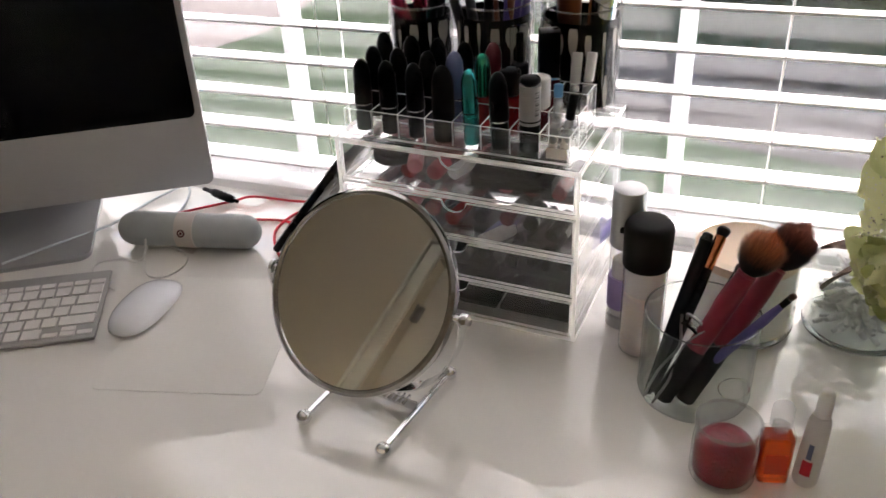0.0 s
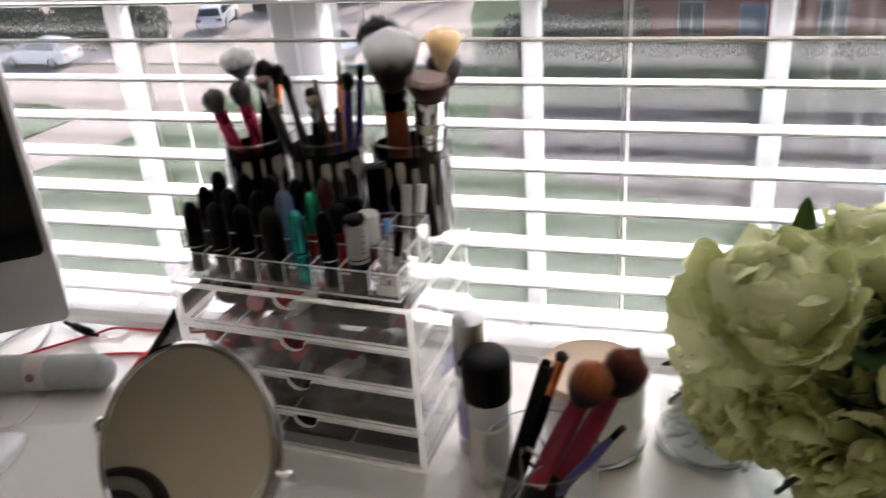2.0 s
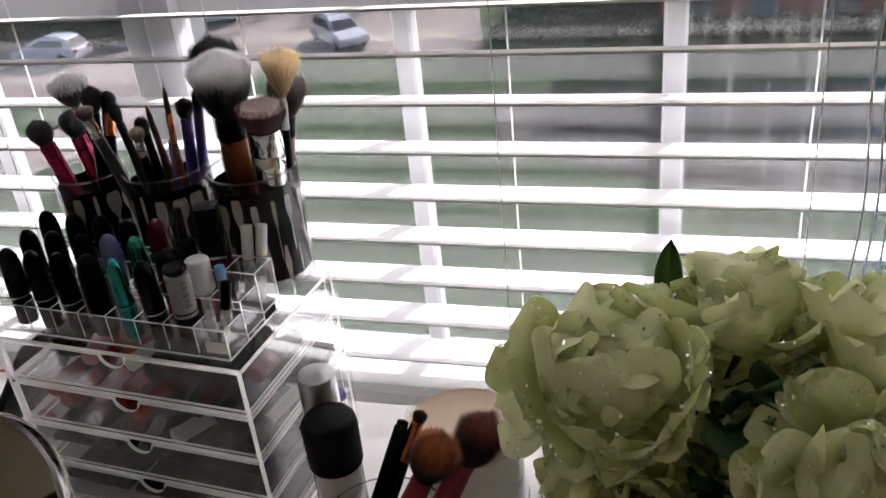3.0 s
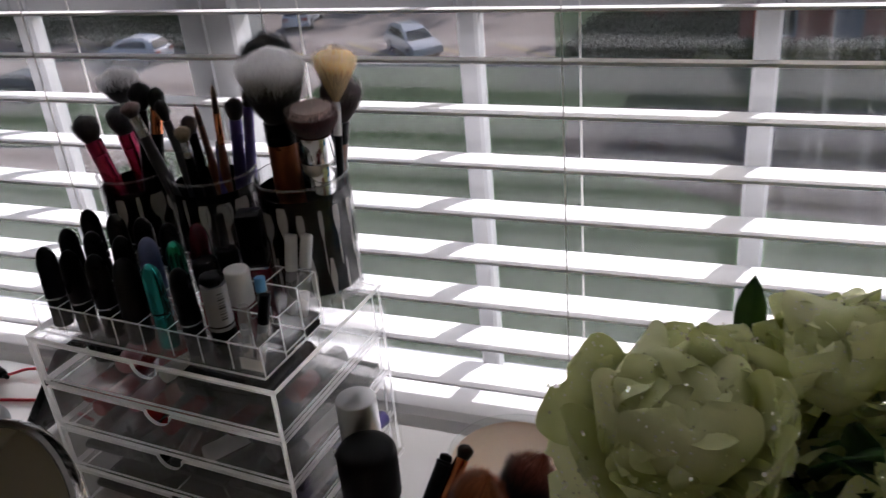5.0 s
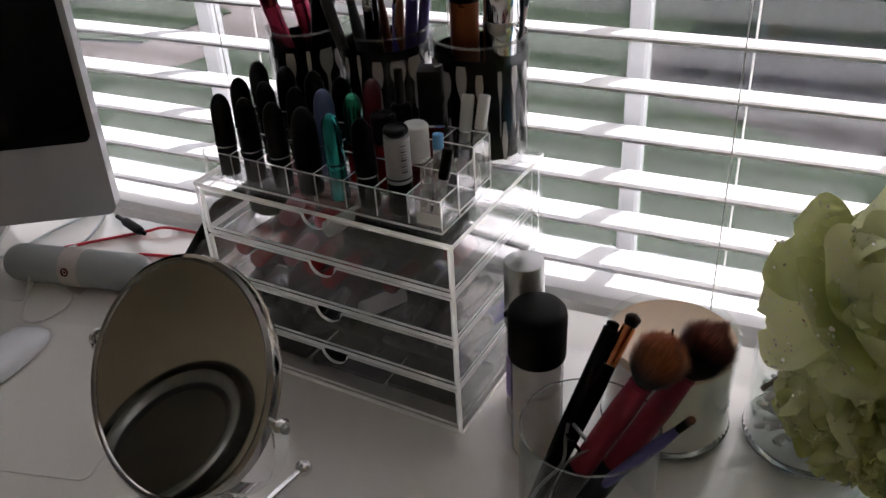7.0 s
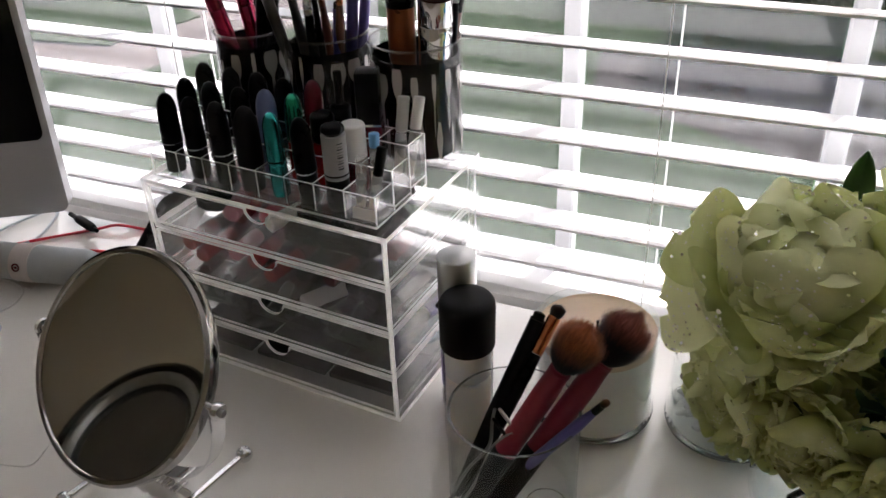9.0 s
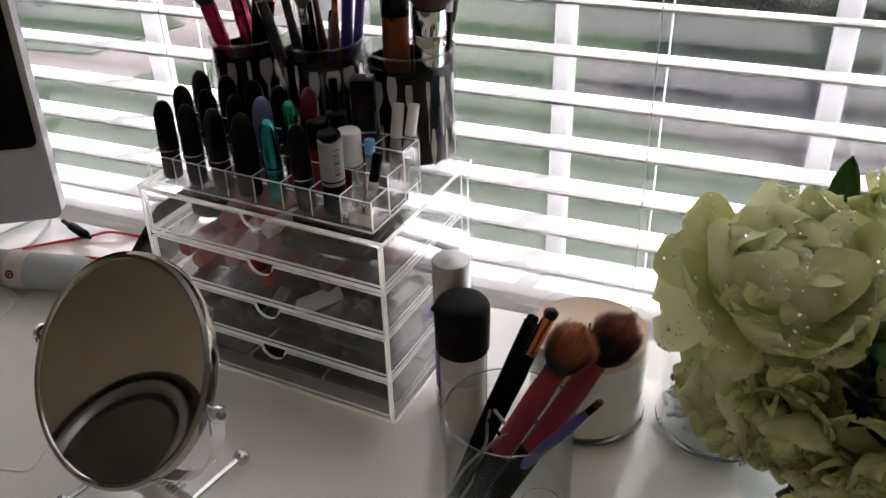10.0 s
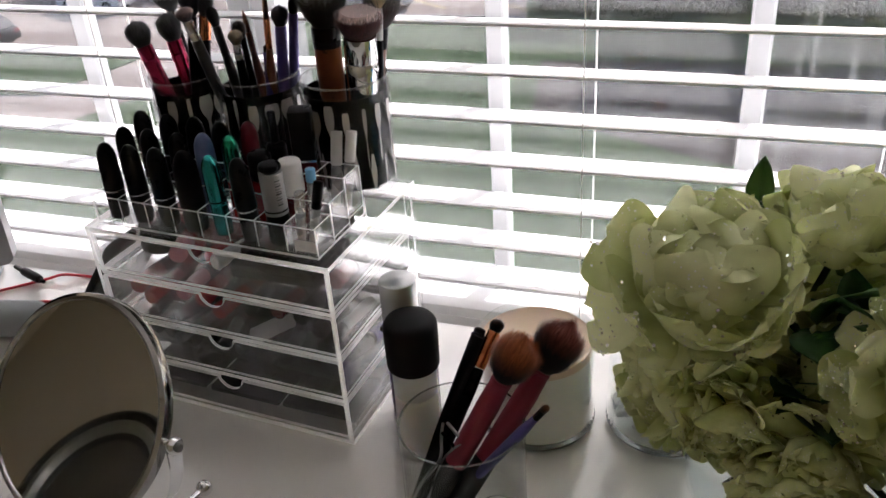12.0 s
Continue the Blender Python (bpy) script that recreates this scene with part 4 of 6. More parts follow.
# eyelash curler
cur = thing("eyelash_curler", "silver metal eyelash curler standing in the tumbler", "eyelash curler", m=along((0.090, -0.084, foot_z + 0.002), (0.116, -0.056, 0.815)))
part("arm", tube([(0.006, 0, 0.0), (0.008, 0, 0.03), (0.002, 0, 0.06), (0.010, 0.004, 0.078), (0.016, 0.004, 0.088)], 0.0014), dull_steel, cur)
part("arm", tube([(-0.006, 0, 0.0), (-0.008, 0, 0.03), (-0.002, 0, 0.06), (-0.010, 0.004, 0.078), (-0.016, 0.004, 0.088)], 0.0014), dull_steel, cur)
part("clamp", tube([(-0.016, -0.006, 0.086), (-0.008, 0.006, 0.092), (0.008, 0.006, 0.092), (0.016, -0.006, 0.086)], 0.0016), dull_steel, cur)
part("clamp", tube([(-0.016, -0.006, 0.076), (-0.008, 0.006, 0.082), (0.008, 0.006, 0.082), (0.016, -0.006, 0.076)], 0.0016), black_plastic, cur)
ring = thing("wire_ring", "thin wire ring lying in the tumbler", "ring", m=pose(0.167, -0.072, DESK + 0.032, 70, 10, 20) @ Matrix.Diagonal((1.35, 0.95, 1, 1)))
part("wire", turned([(0.0108, 0), (0.0114, 0.0005), (0.012, 0), (0.0114, -0.0005), (0.0108, 0)], 32, caps=False), chrome, ring)

# brushes in the three cups
def cup_foot(k, dx, dy):
    (x, y, z), r = CUPS[k]
    return (x + dx, y + dy, z + 0.0075)


G1, G2, G3 = "brushes in the first cup", "brushes in the middle cup", "brushes in the last cup"
grey_hair = hair("grey_black_hair", (0.02, 0.02, 0.022), (0.10, 0.10, 0.11), 0.03)
white_fibre = hair("white_fibre", (0.75, 0.75, 0.76), (0.95, 0.95, 0.96), 0.06, thin=0.75)
black_hair = hair("black_hair", (0.008, 0.008, 0.009), (0.03, 0.03, 0.032), 0.03)
makeup_brush(cup_foot(0, 0.010, -0.012), (-0.253, 0.140, 1.128), dome_head(0.0078, 0.0145, 0.028), 0.0085, pink_metal, pink_metal, grey_hair, 0.022, 900, "dark grey brush with shiny pink handle", 21, group=G1)
makeup_brush(cup_foot(0, 0.014, 0.010), (-0.232, 0.165, 1.130), dome_head(0.0078, 0.0145, 0.030), 0.0085, pink_metal, pink_metal, grey_hair, 0.022, 900, "dark grey brush with shiny pink handle", 22, group=G1)
makeup_brush(cup_foot(0, 0.006, 0.016), (-0.238, 0.184, 1.152), dome_head(0.005, 0.0185, 0.027), 0.006, black_plastic, silver_band, black_hair, 0.02, 1500, "duo-fibre brush with black hair and white tips", 23, group=G1, halo=(dome_head(0.005, 0.0240, 0.036), 1300, white_fibre))
makeup_brush(cup_foot(0, 0.004, -0.006), (-0.193, 0.160, 1.155), dome_head(0.005, 0.0125, 0.028), 0.006, black_plastic, black_plastic, black_hair, 0.02, 700, "black fluffy brush with black handle", 24, group=G1)
makeup_brush(cup_foot(0, 0.0, 0.004), (-0.178, 0.163, 1.149), dome_head(0.0055, 0.0095, 0.022), 0.006, black_plastic, copper, black_hair, 0.024, 500, "black brush with bright copper ferrule", 25, group=G1)
makeup_brush(cup_foot(1, -0.016, -0.008), (-0.184, 0.128, 1.145), dome_head(0.005, 0.0105, 0.014), 0.0055, gunmetal, silver_band, hair("rosy_hair", (0.06, 0.04, 0.04), (0.40, 0.28, 0.26), 0.014), 0.02, 400, "silver handled brush with rosy beige bristles", 26, group=G2)
makeup_brush(cup_foot(1, -0.012, 0.004), (-0.168, 0.150, 1.142), dome_head(0.004, 0.007, 0.022), 0.0055, gunmetal, gunmetal, black_hair, 0.03, 400, "silver handled brush with tapered black bristles", 27, group=G2)
makeup_brush(cup_foot(1, -0.004, -0.014), (-0.125, 0.118, 1.128), dome_head(0.004, 0.0085, 0.014), 0.005, black_plastic, silver_band, hair("beige_hair", (0.12, 0.09, 0.06), (0.45, 0.36, 0.26), 0.014), 0.016, 400, "short beige tipped brush with black handle", 28, group=G2)
makeup_brush(cup_foot(1, 0.002, -0.004), (-0.138, 0.146, 1.129), dome_head(0.0045, 0.0085, 0.018), 0.005, black_plastic, black_plastic, shadow_hair, 0.016, 400, "dark brown eye brush with black handle", 29, group=G2)
makeup_brush(cup_foot(1, 0.008, 0.000), (-0.100, 0.140, 1.160), [(0.003, 0), (0.003, 0.012), (0.0022, 0.022), (0.0008, 0.028)], 0.0045, brown_wood, copper, hair("tan_hair", (0.2, 0.12, 0.06), (0.45, 0.3, 0.16), 0.028), 0.03, 200, "thin brown pointed liner brush", 30, group=G2)
makeup_brush(cup_foot(1, 0.006, 0.010), (-0.138, 0.160, 1.135), [(0.003, 0), (0.0032, 0.010), (0.0018, 0.018), (0.0006, 0.022)], 0.0045, brown_wood, brown_wood, hair("brown_liner_hair", (0.1, 0.04, 0.02), (0.2, 0.08, 0.04), 0.022), 0.02, 150, "thin brown liner brush", 31, group=G2)
makeup_brush(cup_foot(1, 0.016, 0.004), (-0.107, 0.177, 1.137), dome_head(0.0055, 0.0105, 0.022), 0.006, violet_metal, violet_metal, grey_hair, 0.02, 600, "round grey brush with violet handle", 32, group=G2)
makeup_brush(cup_foot(1, 0.020, 0.010), (-0.090, 0.176, 1.146), dome_head(0.0045, 0.006, 0.018), 0.005, violet_metal, violet_metal, black_hair, 0.02, 300, "slim violet brush with black tip", 33, group=G2)
makeup_brush(cup_foot(1, 0.014, -0.016), (-0.112, 0.150, 1.105), dome_head(0.0042, 0.0045, 0.008), 0.0045, violet_metal, violet_metal, black_hair, 0.006, 100, "slim violet brush handle", 34, group=G2)
makeup_brush(cup_foot(2, -0.012, -0.004), (-0.047, 0.150, 1.178), [(0.0125, 0), (0.019, 0.012), (0.0255, 0.024), (0.0275, 0.034), (0.0240, 0.044), (0.016, 0.050), (0.003, 0.053)], 0.0128, brown_metal, black_plastic, hair("grey_powder_hair", (0.018, 0.016, 0.015), (0.20, 0.19, 0.18), 0.053, 0.5, 1.1), 0.02, 6000, "big powder brush with dark roots and white tips", 41, handle_r0=0.0125, group=G3, halo=([(0.0125, 0), (0.021, 0.015), (0.028, 0.028), (0.0315, 0.040), (0.030, 0.050), (0.0225, 0.058), (0.011, 0.0625), (0.002, 0.064)], 17000, white_fibre))
makeup_brush(cup_foot(2, -0.010, 0.012), (-0.074, 0.190, 1.193), dome_head(0.009, 0.027, 0.05), 0.009, black_plastic, black_plastic, black_hair, 0.02, 2500, "big black powder brush", 42, group=G3)
makeup_brush(cup_foot(2, 0.016, -0.002), (-0.005, 0.134, 1.146), dome_head(0.0145, 0.0225, 0.026, flat=1.0), 0.0145, chrome, chrome, hair("pink_flat_hair", (0.14, 0.042, 0.038), (0.95, 0.78, 0.74), 0.026, 0.86, 0.98), 0.036, 4200, "flat-top kabuki brush with pink bristles and chrome handle", 43, handle_r0=0.0135, group=G3)
makeup_brush(cup_foot(2, 0.024, 0.006), (0.004, 0.172, 1.185), [(0.0035, 0), (0.009, 0.012), (0.0155, 0.025), (0.0205, 0.036), (0.0205, 0.041), (0.0165, 0.0455), (0.005, 0.048)], 0.004, black_plastic, white_plastic, hair("cream_fan_hair", (0.66, 0.54, 0.34), (0.93, 0.84, 0.64), 0.040, 0.3, 0.9, 0.55), 0.03, 3600, "cream fan brush with white ferrule", 44, group=G3)
makeup_brush(cup_foot(2, 0.008, 0.018), (0.000, 0.187, 1.160), dome_head(0.008, 0.021, 0.046), 0.008, brown_wood, black_plastic, hair("grey_tip_hair", (0.05, 0.022, 0.022), (0.36, 0.32, 0.33), 0.046, 0.55, 1.1), 0.02, 2200, "rounded brush with grey-brown tips", 45, group=G3)
makeup_brush(cup_foot(2, 0.026, -0.008), (-0.006, 0.160, 1.108), dome_head(0.0042, 0.0045, 0.006), 0.0045, black_plastic, black_plastic, black_hair, 0.006, 60, "slim black brush handle", 46, group=G3)

# ---- bottles ----
b = thing("serum_bottle", "clear bottle with lilac label and brushed silver cap", "bottle", m=Matrix.Translation((0.0425, 0.050, DESK)))
part("body", turned(round_cap(0.0165, 0, 0.102, 0.003), 32), clear_cap, b)
part("liquid", turned(round_cap(0.0135, 0.004, 0.085, 0.003), 24), frosted, b)
part("foot", turned(round_cap(0.0170, 0.0, 0.016, 0.002), 32), silver_cap, b)
part("label", turned([(0.0167, 0.026), (0.0169, 0.0262), (0.0169, 0.064), (0.0167, 0.0642)], 32), lilac_label, b, "lilac printed label")
part("cap", turned(round_cap(0.0175, 0.1025, 0.1695, 0.0015), 36), silver_cap, b, "brushed silver cap")
b = thing("toner_bottle", "frosted bottle of pale liquid with black screw cap", "bottle", m=Matrix.Translation((0.0685, 0.0085, DESK)))
part("body", turned(round_cap(0.0222, 0, 0.107, 0.004), 36), plastic_clear, b)
part("liquid", turned(round_cap(0.0205, 0.002, 0.074, 0.003), 36), liquid_blush, b)
part("neck", turned(round_cap(0.0205, 0.0745, 0.1065, 0.003), 36), frosted, b)
part("cap", turned([(0, 0.1075), (0.0236, 0.1075), (0.0242, 0.109), (0.0247, 0.148), (0.0240, 0.1525), (0.0215, 0.1560), (0.016, 0.1575), (0, 0.1580)], 40), black_soft, b, "matt black cap")
part("spout", boxed(-0.0285, -0.0225, -0.003, 0.003, 0.140, 0.145, bevel=0.001), black_soft, b)

# candle
CX, CY, CR, CH = 0.165, 0.087, 0.0575, 0.102
b = thing("jar_candle", "cream wax candle in a clear glass jar", "candle", m=Matrix.Translation((CX, CY, DESK)))
part("jar", turned([(0, 0), (CR - 0.003, 0), (CR, 0.004), (CR, CH), (CR - 0.002, CH + 0.0008), (CR - 0.003, CH), (CR - 0.003, 0.009), (0, 0.008)], 56), glass_clear, b)
part("wax", turned([(0, 0.0085), (CR - 0.0036, 0.0095), (CR - 0.0033, CH - 0.0065), (CR - 0.006, CH - 0.0085), (0, CH - 0.009)], 56), wax_cream, b, "cream wax")
part("wax_side", turned([(CR - 0.0031, 0.0095), (CR - 0.0031, CH - 0.016)], 56, caps=False), wax_side, b, "pale wax against the glass")
part("wick", turned(round_cap(0.001, CH - 0.009, CH + 0.001, 0.0003), 8), black_plastic, b)
part("foot_ring", turned([(CR - 0.008, 0.0004), (CR - 0.0002, 0.004), (CR + 0.0004, 0.0068), (CR - 0.005, 0.0078), (CR - 0.008, 0.0004)], 56, caps=False), surf("jar_foot_glass", (0.72, 0.75, 0.74), 0.06, trans=0.8, ior=1.3), b)

# swab jar behind the flowers
JX, JY, JR = 0.288, 0.108, 0.056
b = thing("swab_jar", "clear glass jar half filled with white cotton swabs", "jar", m=Matrix.Translation((JX, JY, DESK)))
part("jar", turned([(0, 0), (JR - 0.003, 0), (JR, 0.004), (JR, 0.085), (JR - 0.002, 0.086), (JR - 0.0025, 0.085), (JR - 0.0025, 0.006), (0, 0.005)], 48), glass_clear, b)
part("foot_ring", turned([(JR - 0.008, 0.0004), (JR - 0.0002, 0.004), (JR + 0.0004, 0.0068), (JR - 0.005, 0.0078), (JR - 0.008, 0.0004)], 48, caps=False), surf("swab_jar_foot", (0.72, 0.75, 0.74), 0.06, trans=0.8, ior=1.3), b)
proto = None
for i in range(84):
    a, h = rnd.uniform(0, 6.28), 0.0085 + 0.050 * (i / 84)
    d = Vector((math.cos(a), math.sin(a), rnd.uniform(-0.15, 0.25))).normalized()
    c = Vector((JX + rnd.uniform(-0.012, 0.012), JY + rnd.uniform(-0.012, 0.012), DESK + h + 0.004))
    m = along(c - d * 0.037, c + d * 0.037)
    if proto is None:
        proto = tagged(link_mesh("cotton_swab", turned([(0, 0), (0.0026, 0.001), (0.0034, 0.006), (0.0026, 0.013), (0.0013, 0.015), (0.0013, 0.059), (0.0026, 0.061), (0.0034, 0.068), (0.0026, 0.073), (0, 0.074)], 10), cotton, smooth=True), "white cotton swab lying in the jar", "cotton swab", "cotton swabs in the jar")
        proto.matrix_basis = m
    else:
        copy_thing(proto, m)

# small cosmetics in front
b = thing("scrub_jar", "clear lidded jar of pink-red lip scrub", "jar", m=Matrix.Translation((0.164, -0.152, DESK)))
part("jar", turned([(0, 0), (0.026, 0), (0.0285, 0.003), (0.0285, 0.04), (0.0275, 0.042), (0.0275, 0.058), (0.0265, 0.0585), (0.0255, 0.057), (0.0255, 0.04), (0.0262, 0.038), (0.0262, 0.006), (0, 0.005)], 40), plastic_clear, b)
part("scrub", turned([(0, 0.0055), (0.0255, 0.0062), (0.0258, 0.034), (0.022, 0.040), (0.012, 0.049), (0.004, 0.050), (0, 0.048)], 32), pink_gel, b, "grainy pink-red scrub")
part("lid", turned([(0, 0.0600), (0.0270, 0.0598), (0.0270, 0.0608), (0, 0.0612)], 40), plastic_clear, b, "clear lid")
part("lid_rim", turned([(0.0275, 0.0585), (0.0287, 0.0588), (0.0287, 0.062), (0.0277, 0.0624), (0.0275, 0.0585)], 40, caps=False), clear_cap, b)
b = thing("sanitiser_bottle", "small clear bottle of orange hand gel with flip cap", "hand sanitiser", m=pose(0.2055, -0.146, DESK, 0, 0, 12))
part("body", boxed(-0.0135, 0.0135, -0.0095, 0.0095, 0.0, 0.058, bevel=0.004, seg=3), plastic_clear, b)
part("gel", boxed(-0.0130, 0.0130, -0.0090, 0.0090, 0.0008, 0.054, bevel=0.0038, seg=3), orange_gel, b, "orange gel")
part("neck", turned([(0, 0.0582), (0.0070, 0.0582), (0.0070, 0.064), (0, 0.064)], 24), clear_cap, b)
part("cap", turned([(0, 0.0642), (0.0095, 0.0642), (0.0098, 0.066), (0.0092, 0.082), (0.0080, 0.0845), (0, 0.085)], 24), clear_cap, b, "clear flip cap")
part("label", boxed(-0.0095, 0.0095, -0.0099, -0.0096, 0.014, 0.036), surf("deep_orange_print", (0.55, 0.05, 0.01), 0.4), b)
b = thing("lip_balm_tube", "white squeeze tube with a pink and blue mark", "tube", m=pose(0.2340, -0.140, DESK + 0.0003, 2, 1, 14) @ Matrix.Diagonal((0.95, 0.95, 1.22, 1)))
part("body", turned([(0, 0), (0.0105, 0), (0.0115, 0.002), (0.0112, 0.03), (0.0100, 0.056), (0.0078, 0.064), (0, 0.064)], 28), white_plastic, b)
part("cap", turned([(0, 0.0642), (0.0070, 0.0642), (0.0068, 0.078), (0.0058, 0.085), (0.004, 0.0865), (0, 0.0867)], 24), frosted, b, "clear white cap")


def wrap(r0, z0, r1, z1, a0, a1):
    bm = bmesh.new()
    rows = [[bm.verts.new((r * math.cos(a), r * math.sin(a), z)) for a in np.linspace(a0, a1, 6)] for r, z in ((r0, z0), (r1, z1))]
    for k in range(5):
        bm.faces.new((rows[0][k], rows[0][k + 1], rows[1][k + 1], rows[1][k]))
    return bm


part("mark", wrap(0.0118, 0.012, 0.0116, 0.026, -2.5, -1.7), red_cable, b, "pink mark")
part("mark", wrap(0.0116, 0.028, 0.0112, 0.042, -2.3, -1.9), lilac_plastic, b, "blue mark")

# ---- table mirror ----
mir = thing("table_mirror", "round chrome vanity mirror on a stand with ball feet", "mirror")
MC, MAZ, MT, MR = Vector((-0.1776, -0.1426, 0.8786)), -10.15, 35.9, 0.0985
MM = Matrix.Translation(MC) @ pose(0, 0, 0, 0, 0, MAZ) @ pose(0, 0, 0, 90 - MT, 0, 0)      # local z: the mirror's face
part("glass", turned([(0, 0.0035), (MR - 0.0065, 0.0035), (MR - 0.0065, 0.0045), (0, 0.0045)], 96), mirror_glass, mir, m=MM)
part("rim", turned([(MR - 0.0068, 0.0035), (MR - 0.0055, 0.0062), (MR - 0.003, 0.0072), (MR, 0.005), (MR + 0.0005, 0.0), (MR, -0.005), (MR - 0.004, -0.0072), (MR - 0.0068, -0.006), (MR - 0.0068, 0.0035)], 96, caps=False), mirror_chrome, mir, m=MM)
part("back_glass", turned([(0, -0.0045), (MR - 0.0065, -0.0045), (MR - 0.0065, -0.0035), (0, -0.0035)], 96), mirror_glass, mir, m=MM)
axis = pose(0, 0, 0, 0, 0, MAZ).to_3x3() @ Vector((1, 0, 0))
base = Vector((MC.x, MC.y, DESK + 0.0075))
for s, k in ((-1, 0.6), (1, 1.0)):
    p = MC + axis * s * (MR + 0.0065 * k)
    knob = part("pivot", turned([(0, -0.007 * k), (0.0035, -0.0068 * k), (0.0035, 0.0), (0.0068, 0.001), (0.0076, 0.003), (0.0076, 0.006 * k), (0.0062, 0.0078 * k), (0, 0.008 * k)], 20, along(p, p + axis * s)), chrome, mir)
    part("screw", turned([(0, 0.008 * k), (0.0038, 0.0079 * k), (0.0032, 0.0105 * k), (0, 0.0115 * k)], 14, along(p, p + axis * s)), dull_steel, knob, "small screw head")
# flat U bracket below the mirror
bm = bmesh.new()
rows = []
ru = MR + 0.0075
for a in np.linspace(math.pi, 2 * math.pi, 33):
    c, s_ = math.cos(a), math.sin(a)
    q = MC + axis * ru * c + Vector((0, 0, s_ * (ru + 0.004)))
    nrm = (axis * c + Vector((0, 0, s_))).normalized()
    fwd = Vector((-axis.y, axis.x, 0))
    rows.append([bm.verts.new(q + nrm * o + fwd * w) for o, w in ((0, -0.007), (0, 0.007), (0.0018, 0.007), (0.0018, -0.007))])
for a, b_ in zip(rows, rows[1:]):
    for k in range(4):
        bm.faces.new((a[k], a[(k + 1) % 4], b_[(k + 1) % 4], b_[k]))
bm.faces.new(rows[0]), bm.faces.new(rows[-1])
part("bracket", bm, chrome, mir)
FR, FB, FL = Vector((-0.135, -0.219, 0.758)), Vector((-0.111, -0.096, 0.758)), Vector((-0.227, -0.199, 0.758))
FLB = FL + (FB - FR)
for p, q in ((FR, FB), (FL, FLB)):
    part("foot_bar", tube([p, (p + q) / 2, q], 0.0034, 12), chrome, mir)
    for e in (p, q):
        part("ball_foot", turned([(0.0078 * math.sin(a), -0.0078 * math.cos(a)) for a in np.linspace(0, math.pi, 13)], 18, Matrix.Translation((e.x, e.y, DESK + 0.0079))), chrome, mir)
pa, pb = (FR + FB) / 2, (FL + FLB) / 2
part("cross_strip", boxed(-0.006, 0.006, -0.0008, 0.0008, 0, (pa - pb).length, bevel=0.0004), chrome, mir, m=along(pb + Vector((0, 0, 0.003)), pa + Vector((0, 0, 0.003)), 90))
for k in range(5):
    u = 0.62 + 0.06 * k
    q = pb.lerp(pa, u) + Vector((0, 0, 0.0065))
    part("rib", boxed(-0.0075, 0.0075, -0.0012, 0.0012, -0.002, 0.002, bevel=0.0006), chrome, mir, m=Matrix.Translation(q) @ pose(0, 0, 0, 0, 0, 78))

# ---- computer, keyboard, mouse, speaker ----
YAW = 32.3
RC = Vector((-0.538, 0.160, 0.797))
ux, uy = math.cos(radians(YAW)), math.sin(radians(YAW))
IW, IH, CHIN = 0.528, 0.42, 0.098
imac = thing("desktop_computer", "aluminium all-in-one computer with its black screen switched off", "computer", m=Matrix.Translation((RC.x - ux * IW / 2, RC.y - uy * IW / 2, DESK)) @ pose(0, 0, 0, 0, 0, YAW))
L = pose(0, 0, RC.z - DESK, -4, 0, 0)


def rounded_plate(w, z0, z1, y0, y1, r, n=6):
    """A plate in x-z with rounded corners, from y0 to y1."""
    bm = bmesh.new()
    pts = []
    for cx, cz, a0 in ((w / 2 - r, z0 + r, -math.pi / 2), (w / 2 - r, z1 - r, 0), (-w / 2 + r, z1 - r, math.pi / 2), (-w / 2 + r, z0 + r, math.pi)):
        pts += [(cx + r * math.cos(a0 + k * math.pi / 2 / n), cz + r * math.sin(a0 + k * math.pi / 2 / n)) for k in range(n + 1)]
    a = [bm.verts.new((x, y0, z)) for x, z in pts]
    b = [bm.verts.new((x, y1, z)) for x, z in pts]
    bm.faces.new(a), bm.faces.new(list(reversed(b)))
    for i in range(len(pts)):
        j = (i + 1) % len(pts)
        bm.faces.new((a[i], a[j], b[j], b[i]))
    return bm


part("housing", rounded_plate(IW, 0, IH, 0.0, 0.026, 0.012), computer_alu, imac, m=L)
part("back_shell", rounded_plate(IW * 0.86, 0.03, IH - 0.03, 0.0262, 0.042, 0.05), computer_alu, imac, m=L)
part("screen", rounded_plate(IW - 0.016, CHIN, IH - 0.006, -0.0022, -0.0002, 0.010), screen_black, imac, "glossy black screen", m=L)
bm = rounded_plate(0.19, -0.105, 0.080, 0.0006, 0.0066, 0.018)
part("foot_plate", bm, computer_alu, imac, m=pose(0, 0, 0, 90, 0, 0))
bm = boxed(-0.095, 0.095, -0.004, 0.004, 0, 0.17, bevel=0.002)
part("neck", bm, computer_alu, imac, m=Matrix.Translation((0, 0.105, 0.006)) @ pose(0, 0, 0, 12, 0, 0))

KT, KB = Vector((-0.577, -0.029)), Vector((-0.518, -0.144))
kd = (KB - KT).normalized()
kyaw = math.degrees(math.atan2(kd.x, -kd.y))
kb = thing("keyboard", "slim aluminium keyboard with white keys", "keyboard", m=Matrix.Translation((KB.x, KB.y, DESK + 0.0012)) @ pose(0, 0, 0, 0, 0, kyaw) @ pose(0, 0, 0, 4, 0, 0))
part("body", boxed(-0.28, 0, 0, 0.130, 0, 0.0055, bevel=0.002, seg=2), key_body, kb)
part("foot", boxed(-0.278, -0.002, 0.112, 0.127, -0.0089, -0.0002, bevel=0.003, seg=2), alu_paint, kb)
keymesh = {}
